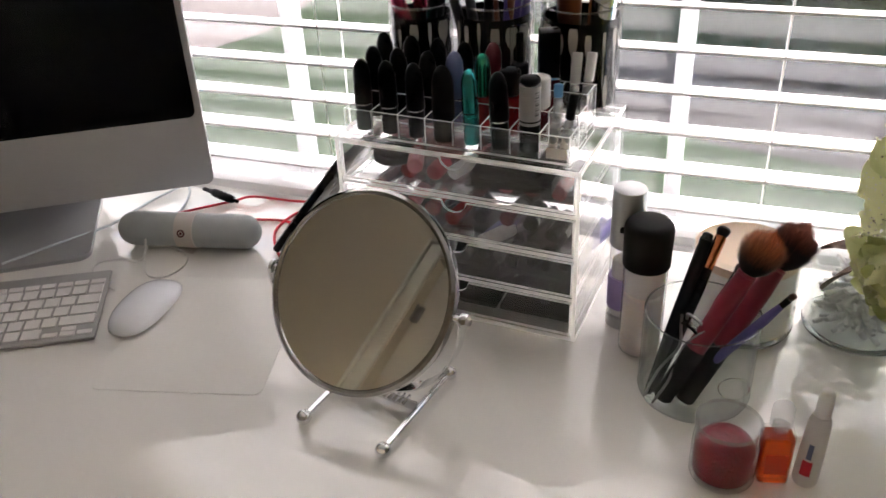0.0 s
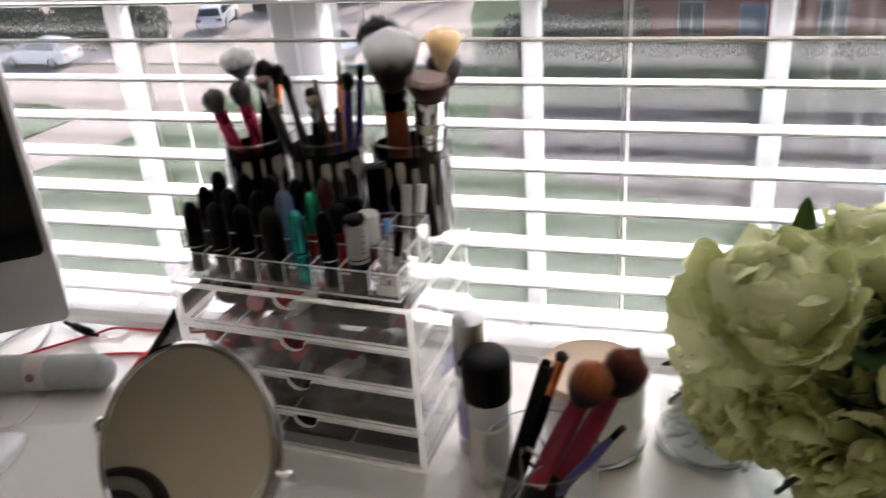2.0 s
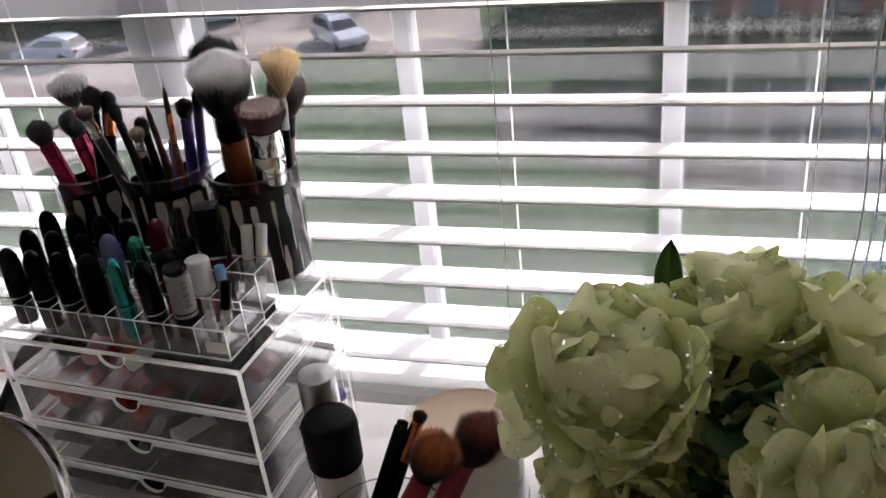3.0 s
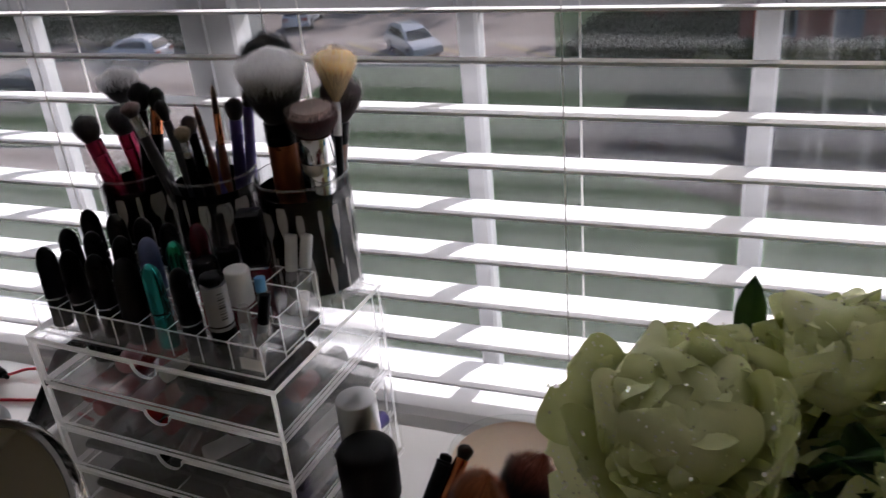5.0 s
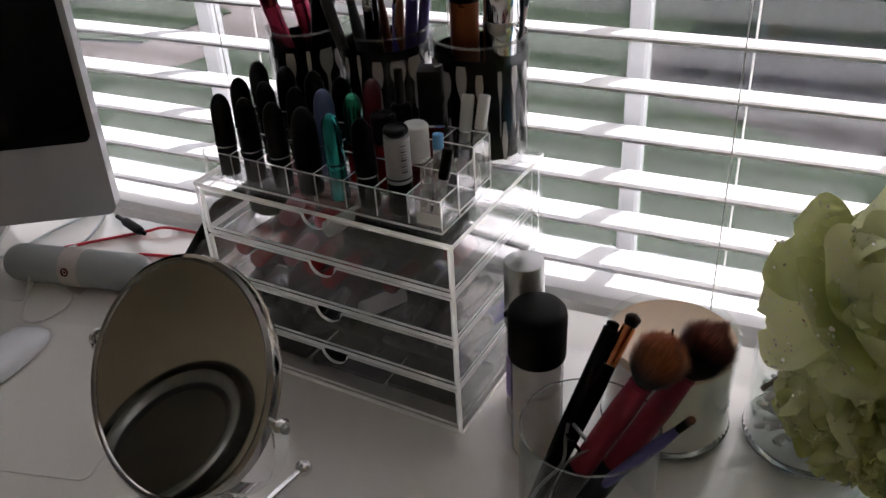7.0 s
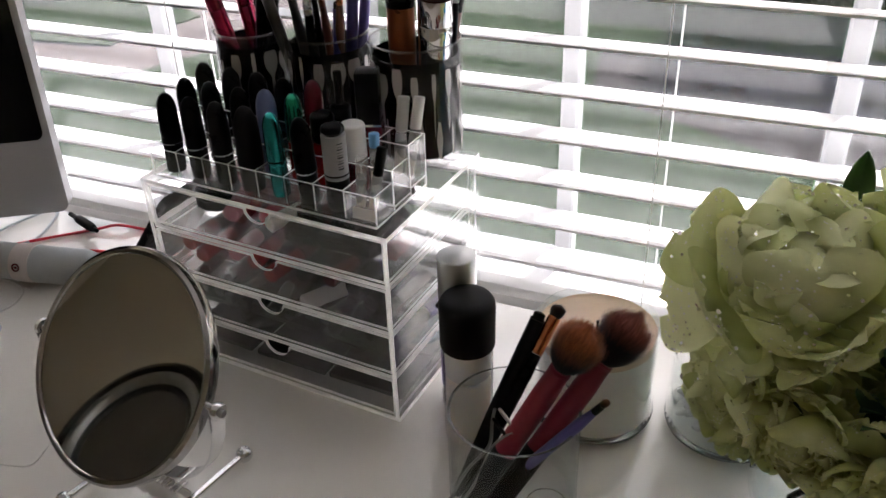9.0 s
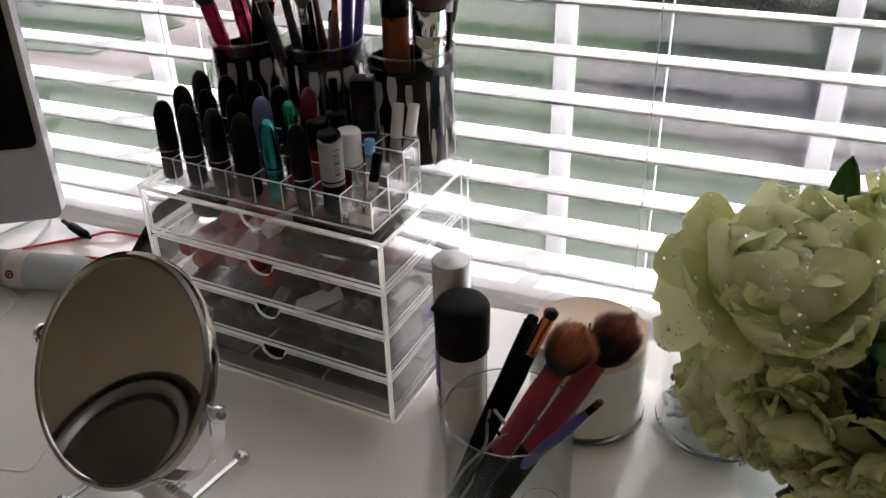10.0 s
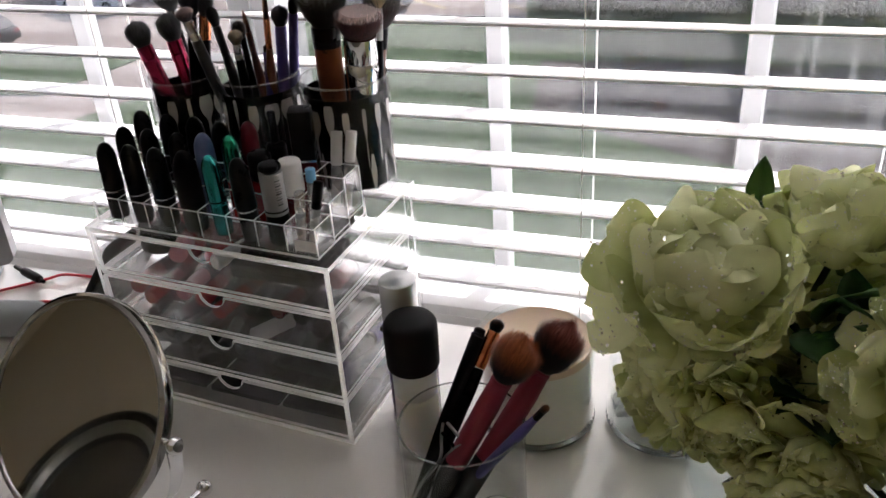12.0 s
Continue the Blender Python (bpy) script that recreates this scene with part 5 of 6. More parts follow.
def key(x0, x1, y0, y1):
    w, d = round(x1 - x0, 4), round(y1 - y0, 4)
    if (w, d) not in keymesh:
        ob = part("key", boxed(0, w, 0, d, 0, 0.0022, bevel=0.0006), key_white, kb)
        keymesh[w, d] = ob.data
    else:
        ob = new("key", keymesh[w, d])
        ob.parent = kb
    ob.matrix_basis = Matrix.Translation((x0, y0, 0.0056))


pitch = 0.01905
for r, wide in enumerate((None, 2.25, 1.75, 1.5, 1.0)):
    y0 = 0.006 + r * pitch
    x = -0.004
    widths = [1, 1, 1, 1.25, 1, 4.8, 1.25, 1, 1] if r == 0 else [wide] + [1] * 14
    for w in widths:
        x1 = x - w * pitch + 0.0028
        if x1 < -0.277:
            break
        if r == 0 and w == 1 and x > -0.07:
            key(x1, x, y0, y0 + 0.0075)
            if x < -0.01 and x > -0.03:
                key(x1, x, y0 + 0.0085, y0 + 0.016)
        else:
            key(x1, x, y0, y0 + pitch - 0.0028)
        x -= w * pitch
x = -0.004
for i in range(14):
    key(x - 0.0166, x, 0.006 + 5 * pitch, 0.006 + 5 * pitch + 0.0085)
    x -= 0.0194

def mouse_mesh():
    """A low arched shell: oval outline, a rounded ridge that falls to thin ends."""
    bm = bmesh.new()
    n, mseg = 22, 24
    rings = []
    for i in range(n + 1):
        u = -math.cos(math.pi * i / n)
        w = 0.0295 * max(1e-3, 1 - abs(u) ** 2.6) ** (1 / 2.6)
        h = 0.0195 * max(1e-3, 1 - abs(u) ** 2.4) ** 0.7 * (1 - 0.12 * u)
        rings.append([bm.verts.new((w * math.cos(math.pi * k / mseg), 0.0575 * u, 0.0025 + h * math.sin(math.pi * k / mseg) ** 0.75)) for k in range(mseg + 1)])
    for a, b in zip(rings, rings[1:]):
        for k in range(mseg):
            bm.faces.new((a[k], a[k + 1], b[k + 1], b[k]))
        bm.faces.new((a[0], b[0], b[-1], a[-1]))
    bm.faces.new(rings[0]), bm.faces.new(list(reversed(rings[-1])))
    return bm


ms = thing("computer_mouse", "glossy white wireless mouse on a white sheet", "mouse", m=pose(-0.4965, -0.076, DESK + 0.0022, 0, 0, 3))
part("shell", mouse_mesh(), mouse_white, ms)
part("base", boxed(-0.018, 0.018, -0.042, 0.042, 0.0003, 0.0030, bevel=0.001), alu_paint, ms, "grey metal base")

P0, P1 = Vector((-0.471, -0.217)), Vector((-0.292, -0.176))
sh = thing("desk_sheet", "thin white glossy mat lying on the desk", "mat", m=Matrix.Translation((P0.x, P0.y, DESK + 0.0003)) @ pose(0, 0, 0, 0, 0, math.degrees(math.atan2(P1.y - P0.y, P1.x - P0.x))))
bm = bmesh.new()
outline = []
for cx, cy, a0 in ((0.176, 0.010, -90), (0.176, 0.205, 0), (0.010, 0.205, 90), (0.010, 0.010, 180)):
    outline += [(cx + 0.010 * math.cos(radians(a0 + k * 15)), cy + 0.010 * math.sin(radians(a0 + k * 15))) for k in range(7)]
lo, hi = [bm.verts.new((x, y, 0)) for x, y in outline], [bm.verts.new((x, y, 0.0007)) for x, y in outline]
bm.faces.new(lo), bm.faces.new(hi)
for k in range(len(outline)):
    bm.faces.new((lo[k], lo[(k + 1) % len(lo)], hi[(k + 1) % len(lo)], hi[k]))
part("mat", bm, paper_white, sh)

S0, S1 = Vector((-0.623, 0.053, 0.7735)), Vector((-0.431, 0.089, 0.7735))
spk = thing("bluetooth_speaker", "pale grey pill-shaped portable speaker on the desk", "speaker", m=along(S0, S1))
SL = (S1 - S0).length
RS = 0.0228
prof = [(RS * math.sin(a), RS - RS * math.cos(a)) for a in np.linspace(0, math.pi / 2, 10)] + [(RS, SL - RS)] + [(RS * math.cos(a), SL - RS + RS * math.sin(a)) for a in np.linspace(0, math.pi / 2, 10)][1:]
part("body", turned([(0, 0)] + prof[1:-1] + [(0, SL)], 32), speaker_grey, spk)
part("band", turned([(RS - 0.001, SL / 2 - 0.013), (RS + 0.0008, SL / 2 - 0.0125), (RS + 0.0008, SL / 2 + 0.0125), (RS - 0.001, SL / 2 + 0.013)], 32, caps=False), band_white, spk, "warm white centre band")
inv = along(S0, S1).inverted()
mid = (S0 + S1) / 2
out = Vector((0.2, -0.93, 0.30)).normalized()
axs = (S1 - S0).normalized()
out = (out - axs * out.dot(axs)).normalized()
lp = mid - axs * 0.002 + out * (RS + 0.0006)
part("badge", turned([(0.0032, 0), (0.0052, 0), (0.0052, 0.0008), (0.0032, 0.0008), (0.0032, 0)], 24, inv @ along(lp, lp + out), caps=False), wine_plastic, spk, "dark red ring badge")
part("badge", turned([(0, 0), (0.0018, 0), (0.0018, 0.0008), (0, 0.0008)], 16, inv @ along(lp, lp + out)), wine_plastic, spk)
part("stand_pad", boxed(-0.012, 0.012, -0.02, 0.02, 0, 0.0012), band_white, spk, m=inv @ Matrix.Translation((mid.x, mid.y, DESK + 0.0001)))


def cable(name, pts, r, mat, label):
    return tagged(link_mesh(name, tube(pts, r, 8), mat, smooth=True), label, "cable", "cables on the desk")


z = DESK + 0.0021
cable("usb_cable", [(-0.575, 0.040, z + 0.018), (-0.570, 0.018, z), (-0.600, 0.012, z), (-0.622, -0.004, z), (-0.613, -0.024, z), (-0.590, -0.040, z), (-0.560, -0.052, z)], 0.0016, cord_white, "white cable looping in front of the speaker")
cable("usb_cable", [(-0.580, 0.045, z + 0.004), (-0.562, 0.012, z), (-0.538, -0.012, z), (-0.516, -0.008, z), (-0.508, 0.020, z), (-0.522, 0.046, z), (-0.556, 0.050, z + 0.004), (-0.590, 0.040, z)], 0.0015, cord_white, "white cable loop beside the mouse")
cable("power_cable", [(-0.735, -0.048, z + 0.007), (-0.700, 0.015, z + 0.006), (-0.668, 0.085, z + 0.001), (-0.657, 0.155, z), (-0.642, 0.205, z), (-0.64, 0.216, z)], 0.0018, surf("pale_blue_grey_cable", (0.50, 0.55, 0.58), 0.45), "pale grey cable behind the computer")
cable("power_cable", [(-0.605, 0.125, z), (-0.596, 0.149, z), (-0.612, 0.195, z), (-0.625, 0.214, z)], 0.0018, surf("grey_blue_cable", (0.50, 0.55, 0.58), 0.45), "pale grey cable behind the speaker")
cable("charging_cable", [(-0.61, 0.125, z), (-0.580, 0.153, z), (-0.536, 0.192, z), (-0.515, 0.205, z + 0.003), (-0.49, 0.213, z), (-0.45, 0.214, z), (-0.40, 0.213, z + 0.004)], 0.0019, red_cable, "red charging cable behind the speaker")
cable("charging_cable", [(-0.505, 0.145, z), (-0.475, 0.152, z), (-0.438, 0.158, z), (-0.40, 0.150, z), (-0.36, 0.14, z)], 0.0019, red_cable, "red charging cable by the tablet")
cable("charging_cable", [(-0.365, 0.200, z + 0.015), (-0.405, 0.205, z + 0.004), (-0.430, 0.180, z), (-0.436, 0.140, z), (-0.425, 0.109, z), (-0.400, 0.075, z), (-0.385, 0.062, z)], 0.0019, red_cable, "red charging cable curling behind the mirror")
plug = thing("cable_plug", "black plug on the end of a red cable", "plug", m=along((-0.592, 0.205, DESK + 0.008), (-0.512, 0.172, DESK + 0.0135)))
part("grip", turned([(0, 0), (0.003, 0), (0.0034, 0.02), (0.0055, 0.024), (0.0062, 0.03), (0.0062, 0.064), (0.005, 0.070), (0, 0.071)], 16), black_soft, plug)
part("tip", turned(round_cap(0.0028, 0.0712, 0.082, 0.0008), 12), black_plastic, plug)

tab = thing("tablet", "black tablet leaning against the organiser's side", "tablet", m=Matrix.Translation((-0.402, 0.085, DESK + 0.002)) @ pose(0, 0, 0, 0, 0, -4.7) @ pose(0, 0, 0, 0, -52, 0))
part("body", boxed(0, 0.186, -0.01, 0.105, 0, 0.011, bevel=0.004, seg=2), black_plastic, tab)
part("screen", boxed(0.006, 0.180, -0.004, 0.099, 0.0111, 0.0118), screen_black, tab)

# ---- things in the drawers ----
def in_drawer(k, x, y, dz=0.0):
    return on_org(x, y, k * LEVEL + T + 0.0038 + dz)


def lying_tube(k, x, y, length, r, body, cap, label, turn=90, dz=0.0):
    """A cosmetic tube on its side, its cap towards the front."""
    dz += 0.0066 if k < 2 else 0.0002
    p = in_drawer(k, x, y, r + dz)
    d = MO.to_3x3() @ Vector((math.cos(radians(turn)), math.sin(radians(turn)), 0))
    b = thing("cosmetic_tube", label, "cosmetic", "cosmetics in the drawers", m=along(p, p + d))
    part("cap", turned(round_cap(r, 0, length * 0.42, 0.0015), 18), cap, b)
    part("body", turned(round_cap(r * 0.94, length * 0.42 + 0.0004, length, 0.0015), 18), body, b)


def compact(k, x, y, r, h, mat, label, turn=0, square=False, dz=0.0):
    b = thing("compact", label, "compact", "cosmetics in the drawers", m=Matrix.Translation(in_drawer(k, x, y, dz)) @ pose(0, 0, 0, 0, 0, turn - 4.7))
    if square:
        part("case", boxed(-r, r, -r * 0.75, r * 0.75, 0, h * 0.55, bevel=0.002, seg=2), mat, b)
        part("lid", boxed(-r, r, -r * 0.75, r * 0.75, h * 0.56, h, bevel=0.002, seg=2), mat, b)
    else:
        part("case", turned(round_cap(r, 0, h * 0.55), 28), mat, b)
        part("lid", turned(round_cap(r, h * 0.56, h, 0.003), 28), mat, b)


rd = random.Random(9)
# top drawer: palettes and compacts
compact(3, -0.085, 0.060, 0.045, 0.016, black_plastic, "flat black square palette", 4, True)
compact(3, -0.105, 0.130, 0.042, 0.018, black_soft, "flat matt black palette", -6, True)
compact(3, -0.085, 0.062, 0.036, 0.012, black_soft, "smaller black palette on top", -10, True, dz=0.0165)
compact(3, -0.235, 0.060, 0.024, 0.018, black_plastic, "round black compact in the drawer")
compact(3, -0.240, 0.125, 0.027, 0.016, pink_plastic, "round pink compact in the drawer")
compact(3, -0.185, 0.095, 0.022, 0.020, surf("dusty_rose", (0.40, 0.20, 0.20), 0.35), "round dusty rose compact")
lying_tube(3, -0.150, 0.030, 0.10, 0.008, pink_plastic, frosted, "pink lip gloss lying in the drawer", 75)
lying_tube(3, -0.128, 0.050, 0.11, 0.007, frosted, silver_band, "pale tube lying in the drawer", 62)
lying_tube(3, -0.195, 0.030, 0.08, 0.009, red_plastic, pink_plastic, "red lip tube lying in the drawer", 110)
# Thin dark plates, added to darken the floors of the two lower drawers.
for k in (0, 1):
    for x in (-0.232, -0.142, -0.052):
        for y in (0.052, 0.122):
            compact(k, x + rd.uniform(-0.002, 0.002), y + rd.uniform(-0.002, 0.002), 0.0425, 0.0062, black_soft if k == 0 or rd.random() < 0.5 else gunmetal, "thin dark plate lining the drawer floor under the tubes", rd.uniform(-2, 2), True)
for x in (-0.225, -0.130, -0.045):
    compact(2, x, 0.136, 0.040, 0.012, black_soft, "flat black palette at the back of the drawer", rd.uniform(-3, 3), True)
# second drawer: lip colours lying in a row, ends to the front
for i in range(9):
    x = -0.262 + 0.0285 * i
    body, cap = rd.choice([(wine_plastic, red_plastic), (wine_plastic, black_plastic), (plastic_clear, black_plastic), (black_plastic, wine_plastic), (black_soft, pink_plastic)])
    lying_tube(2, x, 0.016 + rd.uniform(0, 0.02), rd.uniform(0.085, 0.12), rd.uniform(0.0075, 0.0095), body, cap, "lip colour tube lying in the drawer", 90 + rd.uniform(-9, 9))
for i, mm in enumerate((red_plastic, red_cable, wine_plastic, black_plastic, pink_plastic, wine_plastic, red_plastic)):
    lying_tube(2, -0.225 + 0.030 * i, 0.070 + rd.uniform(0, 0.01), 0.075, 0.0098, black_plastic, mm, "lip colour tube on the pile in the drawer", 90 + rd.uniform(-6, 6), dz=0.0190)
# third drawer: pencils and mascaras
for i in range(14):
    x = -0.264 + 0.0184 * i
    body, cap = rd.choice([(black_plastic, black_plastic), (black_plastic, black_soft), (black_soft, gunmetal), (wine_plastic, black_plastic), (violet_metal, black_plastic)])
    lying_tube(1, x, 0.014 + rd.uniform(0, 0.02), rd.uniform(0.10, 0.13), rd.uniform(0.0055, 0.0085), body, cap, "mascara or pencil lying in the drawer", 90 + rd.uniform(-16, 16))
lying_tube(1, -0.115, 0.022, 0.11, 0.0085, clear_cap, white_plastic, "clear tube with a white cap in the drawer", 62, dz=0.018)
lying_tube(1, -0.215, 0.030, 0.10, 0.008, black_plastic, black_plastic, "black mascara on the pile in the drawer", 70, dz=0.018)
lying_tube(1, -0.040, 0.030, 0.09, 0.007, label_white, black_plastic, "black and white tube in the drawer", 84, dz=0.018)
# bottom drawer: dark odds and ends
compact(0, -0.215, 0.075, 0.026, 0.018, black_plastic, "round black compact in the bottom drawer")
compact(0, -0.155, 0.110, 0.030, 0.020, black_soft, "square black compact in the bottom drawer", 20, True)
compact(0, -0.040, 0.120, 0.024, 0.022, surf("teal_compact", (0.03, 0.16, 0.22), 0.3), "dark teal round compact")
for i in range(6):
    lying_tube(0, -0.255 + 0.042 * i, 0.035 + rd.uniform(0, 0.03), rd.uniform(0.09, 0.12), rd.uniform(0.006, 0.009), rd.choice([black_plastic, black_soft]), rd.choice([black_plastic, black_soft]), "dark tube lying in the bottom drawer", 90 + rd.uniform(-35, 35))

# ---- vase of flowers ----
VX, VY, VR = 0.395, -0.005, 0.082
FC = Vector((0.400, -0.005, 0.985))
vase = thing("glass_vase", "round clear glass vase with water on the desk", "vase", m=Matrix.Translation((VX, VY, DESK)))
vp = [(0.035, 0.0), (0.05, 0.002), (0.068, 0.018), (VR, 0.055), (0.076, 0.095), (0.056, 0.125), (0.052, 0.14), (0.056, 0.15)]
part("glass", turned([(0, 0)] + vp + [(r - 0.003, z) for r, z in reversed(vp)] + [(0, 0.003)], 56), glass_clear, vase)
part("rim", turned([(0.0528, 0.1500), (0.0545, 0.1516), (0.0562, 0.1502), (0.0545, 0.1494), (0.0528, 0.1500)], 56, caps=False), tumbler_glass, vase, "rounded glass rim")
part("water", turned([(0, 0.0036), (0.045, 0.0046), (0.0642, 0.019), (VR - 0.0036, 0.055), (0.0776, 0.072), (0, 0.0722)], 48), clear("still_water", (0.975, 0.985, 0.98), 1.33), vase, "clear still water")
bq = thing("flower_bouquet", "bunch of pale green artificial peonies dusted with glitter", "flowers", m=Matrix.Translation(FC))


def petal_mesh(seed, length, width, bend, ruffle, glitter, cup):
    """A rounded silk petal, cupped both ways, with a crimped rim and loose glitter flakes stuck on it."""
    rr = random.Random(seed)
    nu, nv = 11, 12
    ph = [rr.uniform(0, 6.28) for _ in range(6)]
    verts, faces, mats = [], [], []
    for i in range(nu + 1):
        u = i / nu
        w = width * (0.30 + 0.70 * math.sin(math.pi * u)) if u < 0.5 else width * math.sqrt(max(0.0, 1 - ((u - 0.5) / 0.515) ** 3))
        for j in range(nv + 1):
            v = 2 * j / nv - 1
            e = max(u ** 3, abs(v) ** 3 * u)
            notch = 1 - e * (0.06 * math.sin(4 * v + ph[0]) + 0.02 * math.sin(10 * v + ph[5]))
            y = length * math.sin(bend * u) / bend * notch
            z = length * (1 - math.cos(bend * u)) / bend
            z += cup * width * v * v * math.sin(math.pi * min(1, 0.15 + 0.8 * u)) * (1 - 0.35 * e)
            z += ruffle * e * (math.sin(4 * v + ph[1]) + 0.4 * math.sin(10 * v + ph[2])) + 0.5 * ruffle * math.sin(6 * u + ph[3]) * math.sin(3 * v + ph[4])
            z -= 0.10 * length * max(0, u - 0.75) ** 2 * 16 * (0.5 + 0.5 * math.sin(2 * v + ph[4]))
            verts.append(Vector((w * v, y, z)))
    for i in range(nu):
        for j in range(nv):
            k = i * (nv + 1) + j
            faces.append((k, k + 1, k + nv + 2, k + nv + 1))
            mats.append(0)
    spots = [(min(nu, int(nu * (0.55 + 0.5 * rr.random()))), rr.randrange(1, nv)) for _ in range(3)]
    for _ in range(glitter):
        i, j = rr.choice(spots)
        i, j = max(3, min(nu, i + round(rr.gauss(0, 0.9)))), max(0, min(nv, j + round(rr.gauss(0, 1.1))))
        p = verts[i * (nv + 1) + j].copy() + Vector((rr.uniform(-0.002, 0.002), rr.uniform(-0.002, 0.002), 0))
        side = rr.choice((-1, 1)) * 0.0006
        a = Vector((rr.gauss(0, 1), rr.gauss(0, 1), 0.5 * rr.gauss(0, 1))).normalized()
        b = a.cross(Vector((rr.gauss(0, 0.4), rr.gauss(0, 0.4), 1))).normalized()
        q = rr.uniform(0.0004, 0.0012)
        k = len(verts)
        verts += [p + Vector((0, 0, side)) + (a * math.cos(t) + b * math.sin(t)) * q for t in (0, 1.26, 2.51, 3.77, 5.03)]
        faces.append(tuple(range(k, k + 5)))
        mats.append(1)
    me = bpy.data.meshes.new("petal")
    me.from_pydata([tuple(v) for v in verts], [], faces)
    me.materials.append(petal_mat)
    me.materials.append(glitter_mat)
    me.polygons.foreach_set("material_index", mats)
    me.shade_smooth()
    return me


glitter_mat = surf("silver_glitter", (0.97, 0.97, 0.95), 0.12, 1.0, vary=0.0)
PETALS = [petal_mesh(k, ln, w, c, r, g, 0.78) for k, ln, w, c, r, g in ((1, 0.048, 0.026, 2.0, 0.0018, 45), (2, 0.048, 0.028, 1.8, 0.0022, 16), (3, 0.047, 0.024, 2.3, 0.0018, 80), (4, 0.050, 0.027, 1.5, 0.0028, 14),
                                                                  (5, 0.050, 0.029, 1.6, 0.0030, 50), (6, 0.048, 0.023, 1.2, 0.0034, 0), (7, 0.052, 0.028, 1.0, 0.0038, 90), (8, 0.050, 0.026, 1.1, 0.0040, 8))]
# broad smooth shells that fold over the heart of the open heads
SHELLS = [petal_mesh(k, ln, w, c, r, g, 0.62) for k, ln, w, c, r, g in ((21, 0.066, 0.033, 2.2, 0.0030, 110), (22, 0.062, 0.034, 2.0, 0.0036, 20), (23, 0.068, 0.031, 2.4, 0.0026, 150), (24, 0.060, 0.033, 1.8, 0.0040, 60))]
core_green = surf("green_flower_heart", (0.14, 0.19, 0.05), 0.6, vary=0.3, scale=60, bump=0.5)


def bloom(centre, out, size, seed, shells=False):
    """A peony head: whorls of cupped petals, tight inside, spread outside."""
    rr = random.Random(seed)
    at = along(Vector(centre) - FC, Vector(centre) - FC + Vector(out), rr.uniform(0, 360))
    head = part("bloom", turned([(0, -0.004), (0.016 * size, 0.0), (0.022 * size, 0.012 * size), (0.014 * size, 0.030 * size), (0, 0.034 * size)], 14), core_green, bq, m=at)
    whorls = ((4, 74, 0.007, 0.72), (5, 58, 0.014, 0.86), (7, 44, 0.020, 0.94), (8, 26, 0.026, 1.0), (9, 8, 0.030, 1.05), (9, -12, 0.030, 1.05), (8, -34, 0.025, 1.0), (7, -58, 0.018, 0.9))
    if shells:
        whorls = ((3, 88, 0.018, 0.86), (4, 74, 0.030, 0.98), (6, 56, 0.034, 0.98), (8, 26, 0.028, 1.0), (9, 8, 0.030, 1.05), (11, -12, 0.028, 0.86))
    for ring_, (n, lift, rad, sc) in enumerate(whorls):
        for i in range(n):
            a = 360 * i / n + rr.uniform(-16, 16) + ring_ * 23
            broad = shells and ring_ < 3
            k = sc * size * (rr.uniform(0.92, 1.08) if broad else rr.uniform(0.78, 1.18))
            ob = new("petal", rr.choice(SHELLS) if broad else PETALS[rr.randrange(5) if ring_ < 4 else rr.randrange(3, 8)])
            ob.parent = head
            tilt = 0.7 if broad else 1.0
            m = pose(0, 0, 0, 0, 0, a) @ pose(0, rad * size, 0.005 * size * (3 - ring_), lift + tilt * rr.uniform(-15, 15), tilt * rr.uniform(-24, 24), rr.uniform(-18, 18))
            ob.matrix_basis = m @ Matrix.Diagonal((k * rr.uniform(0.85, 1.2), k, k, 1))


BLOOMS = [((0.315, -0.062, 1.017), (-0.22, -0.42, 0.88), 1.06), ((0.298, -0.020, 0.905), (-0.80, -0.35, -0.25), 0.82), ((0.342, -0.050, 0.905), (-0.3, -0.75, -0.35), 0.68), ((0.402, -0.072, 0.898), (0.1, -0.8, -0.3), 0.66), ((0.325, 0.020, 0.985), (-0.45, 0.35, 0.6), 0.85),
          ((0.402, 0.022, 1.016), (0.0, 0.2, 1.0), 0.92), ((0.462, -0.085, 0.978), (0.25, -0.75, 0.5), 0.9), ((0.395, -0.082, 0.868), (-0.1, -0.7, -0.7), 0.70),
          ((0.478, 0.010, 0.998), (0.6, 0.1, 0.7), 0.95), ((0.505, -0.060, 0.915), (0.85, -0.4, 0.0), 0.9), ((0.305, 0.040, 0.895), (-0.8, 0.5, -0.1), 0.85), ((0.430, 0.085, 0.950), (0.2, 0.9, 0.3), 0.9),
          ((0.368, -0.018, 0.905), (-0.15, -0.6, -0.8), 0.66), ((0.465, -0.095, 0.862), (0.4, -0.7, -0.6), 0.72), ((0.412, -0.015, 0.935), (0.1, -0.8, 0.1), 0.85), ((0.395, 0.045, 0.900), (-0.2, 0.6, -0.3), 0.85), ((0.430, -0.015, 0.880), (0.1, -0.6, -0.8), 0.66)]
for i, (c, o, s) in enumerate(BLOOMS):
    bloom(c, o, s, 100 + i, shells=i in (0, 5, 6, 8))
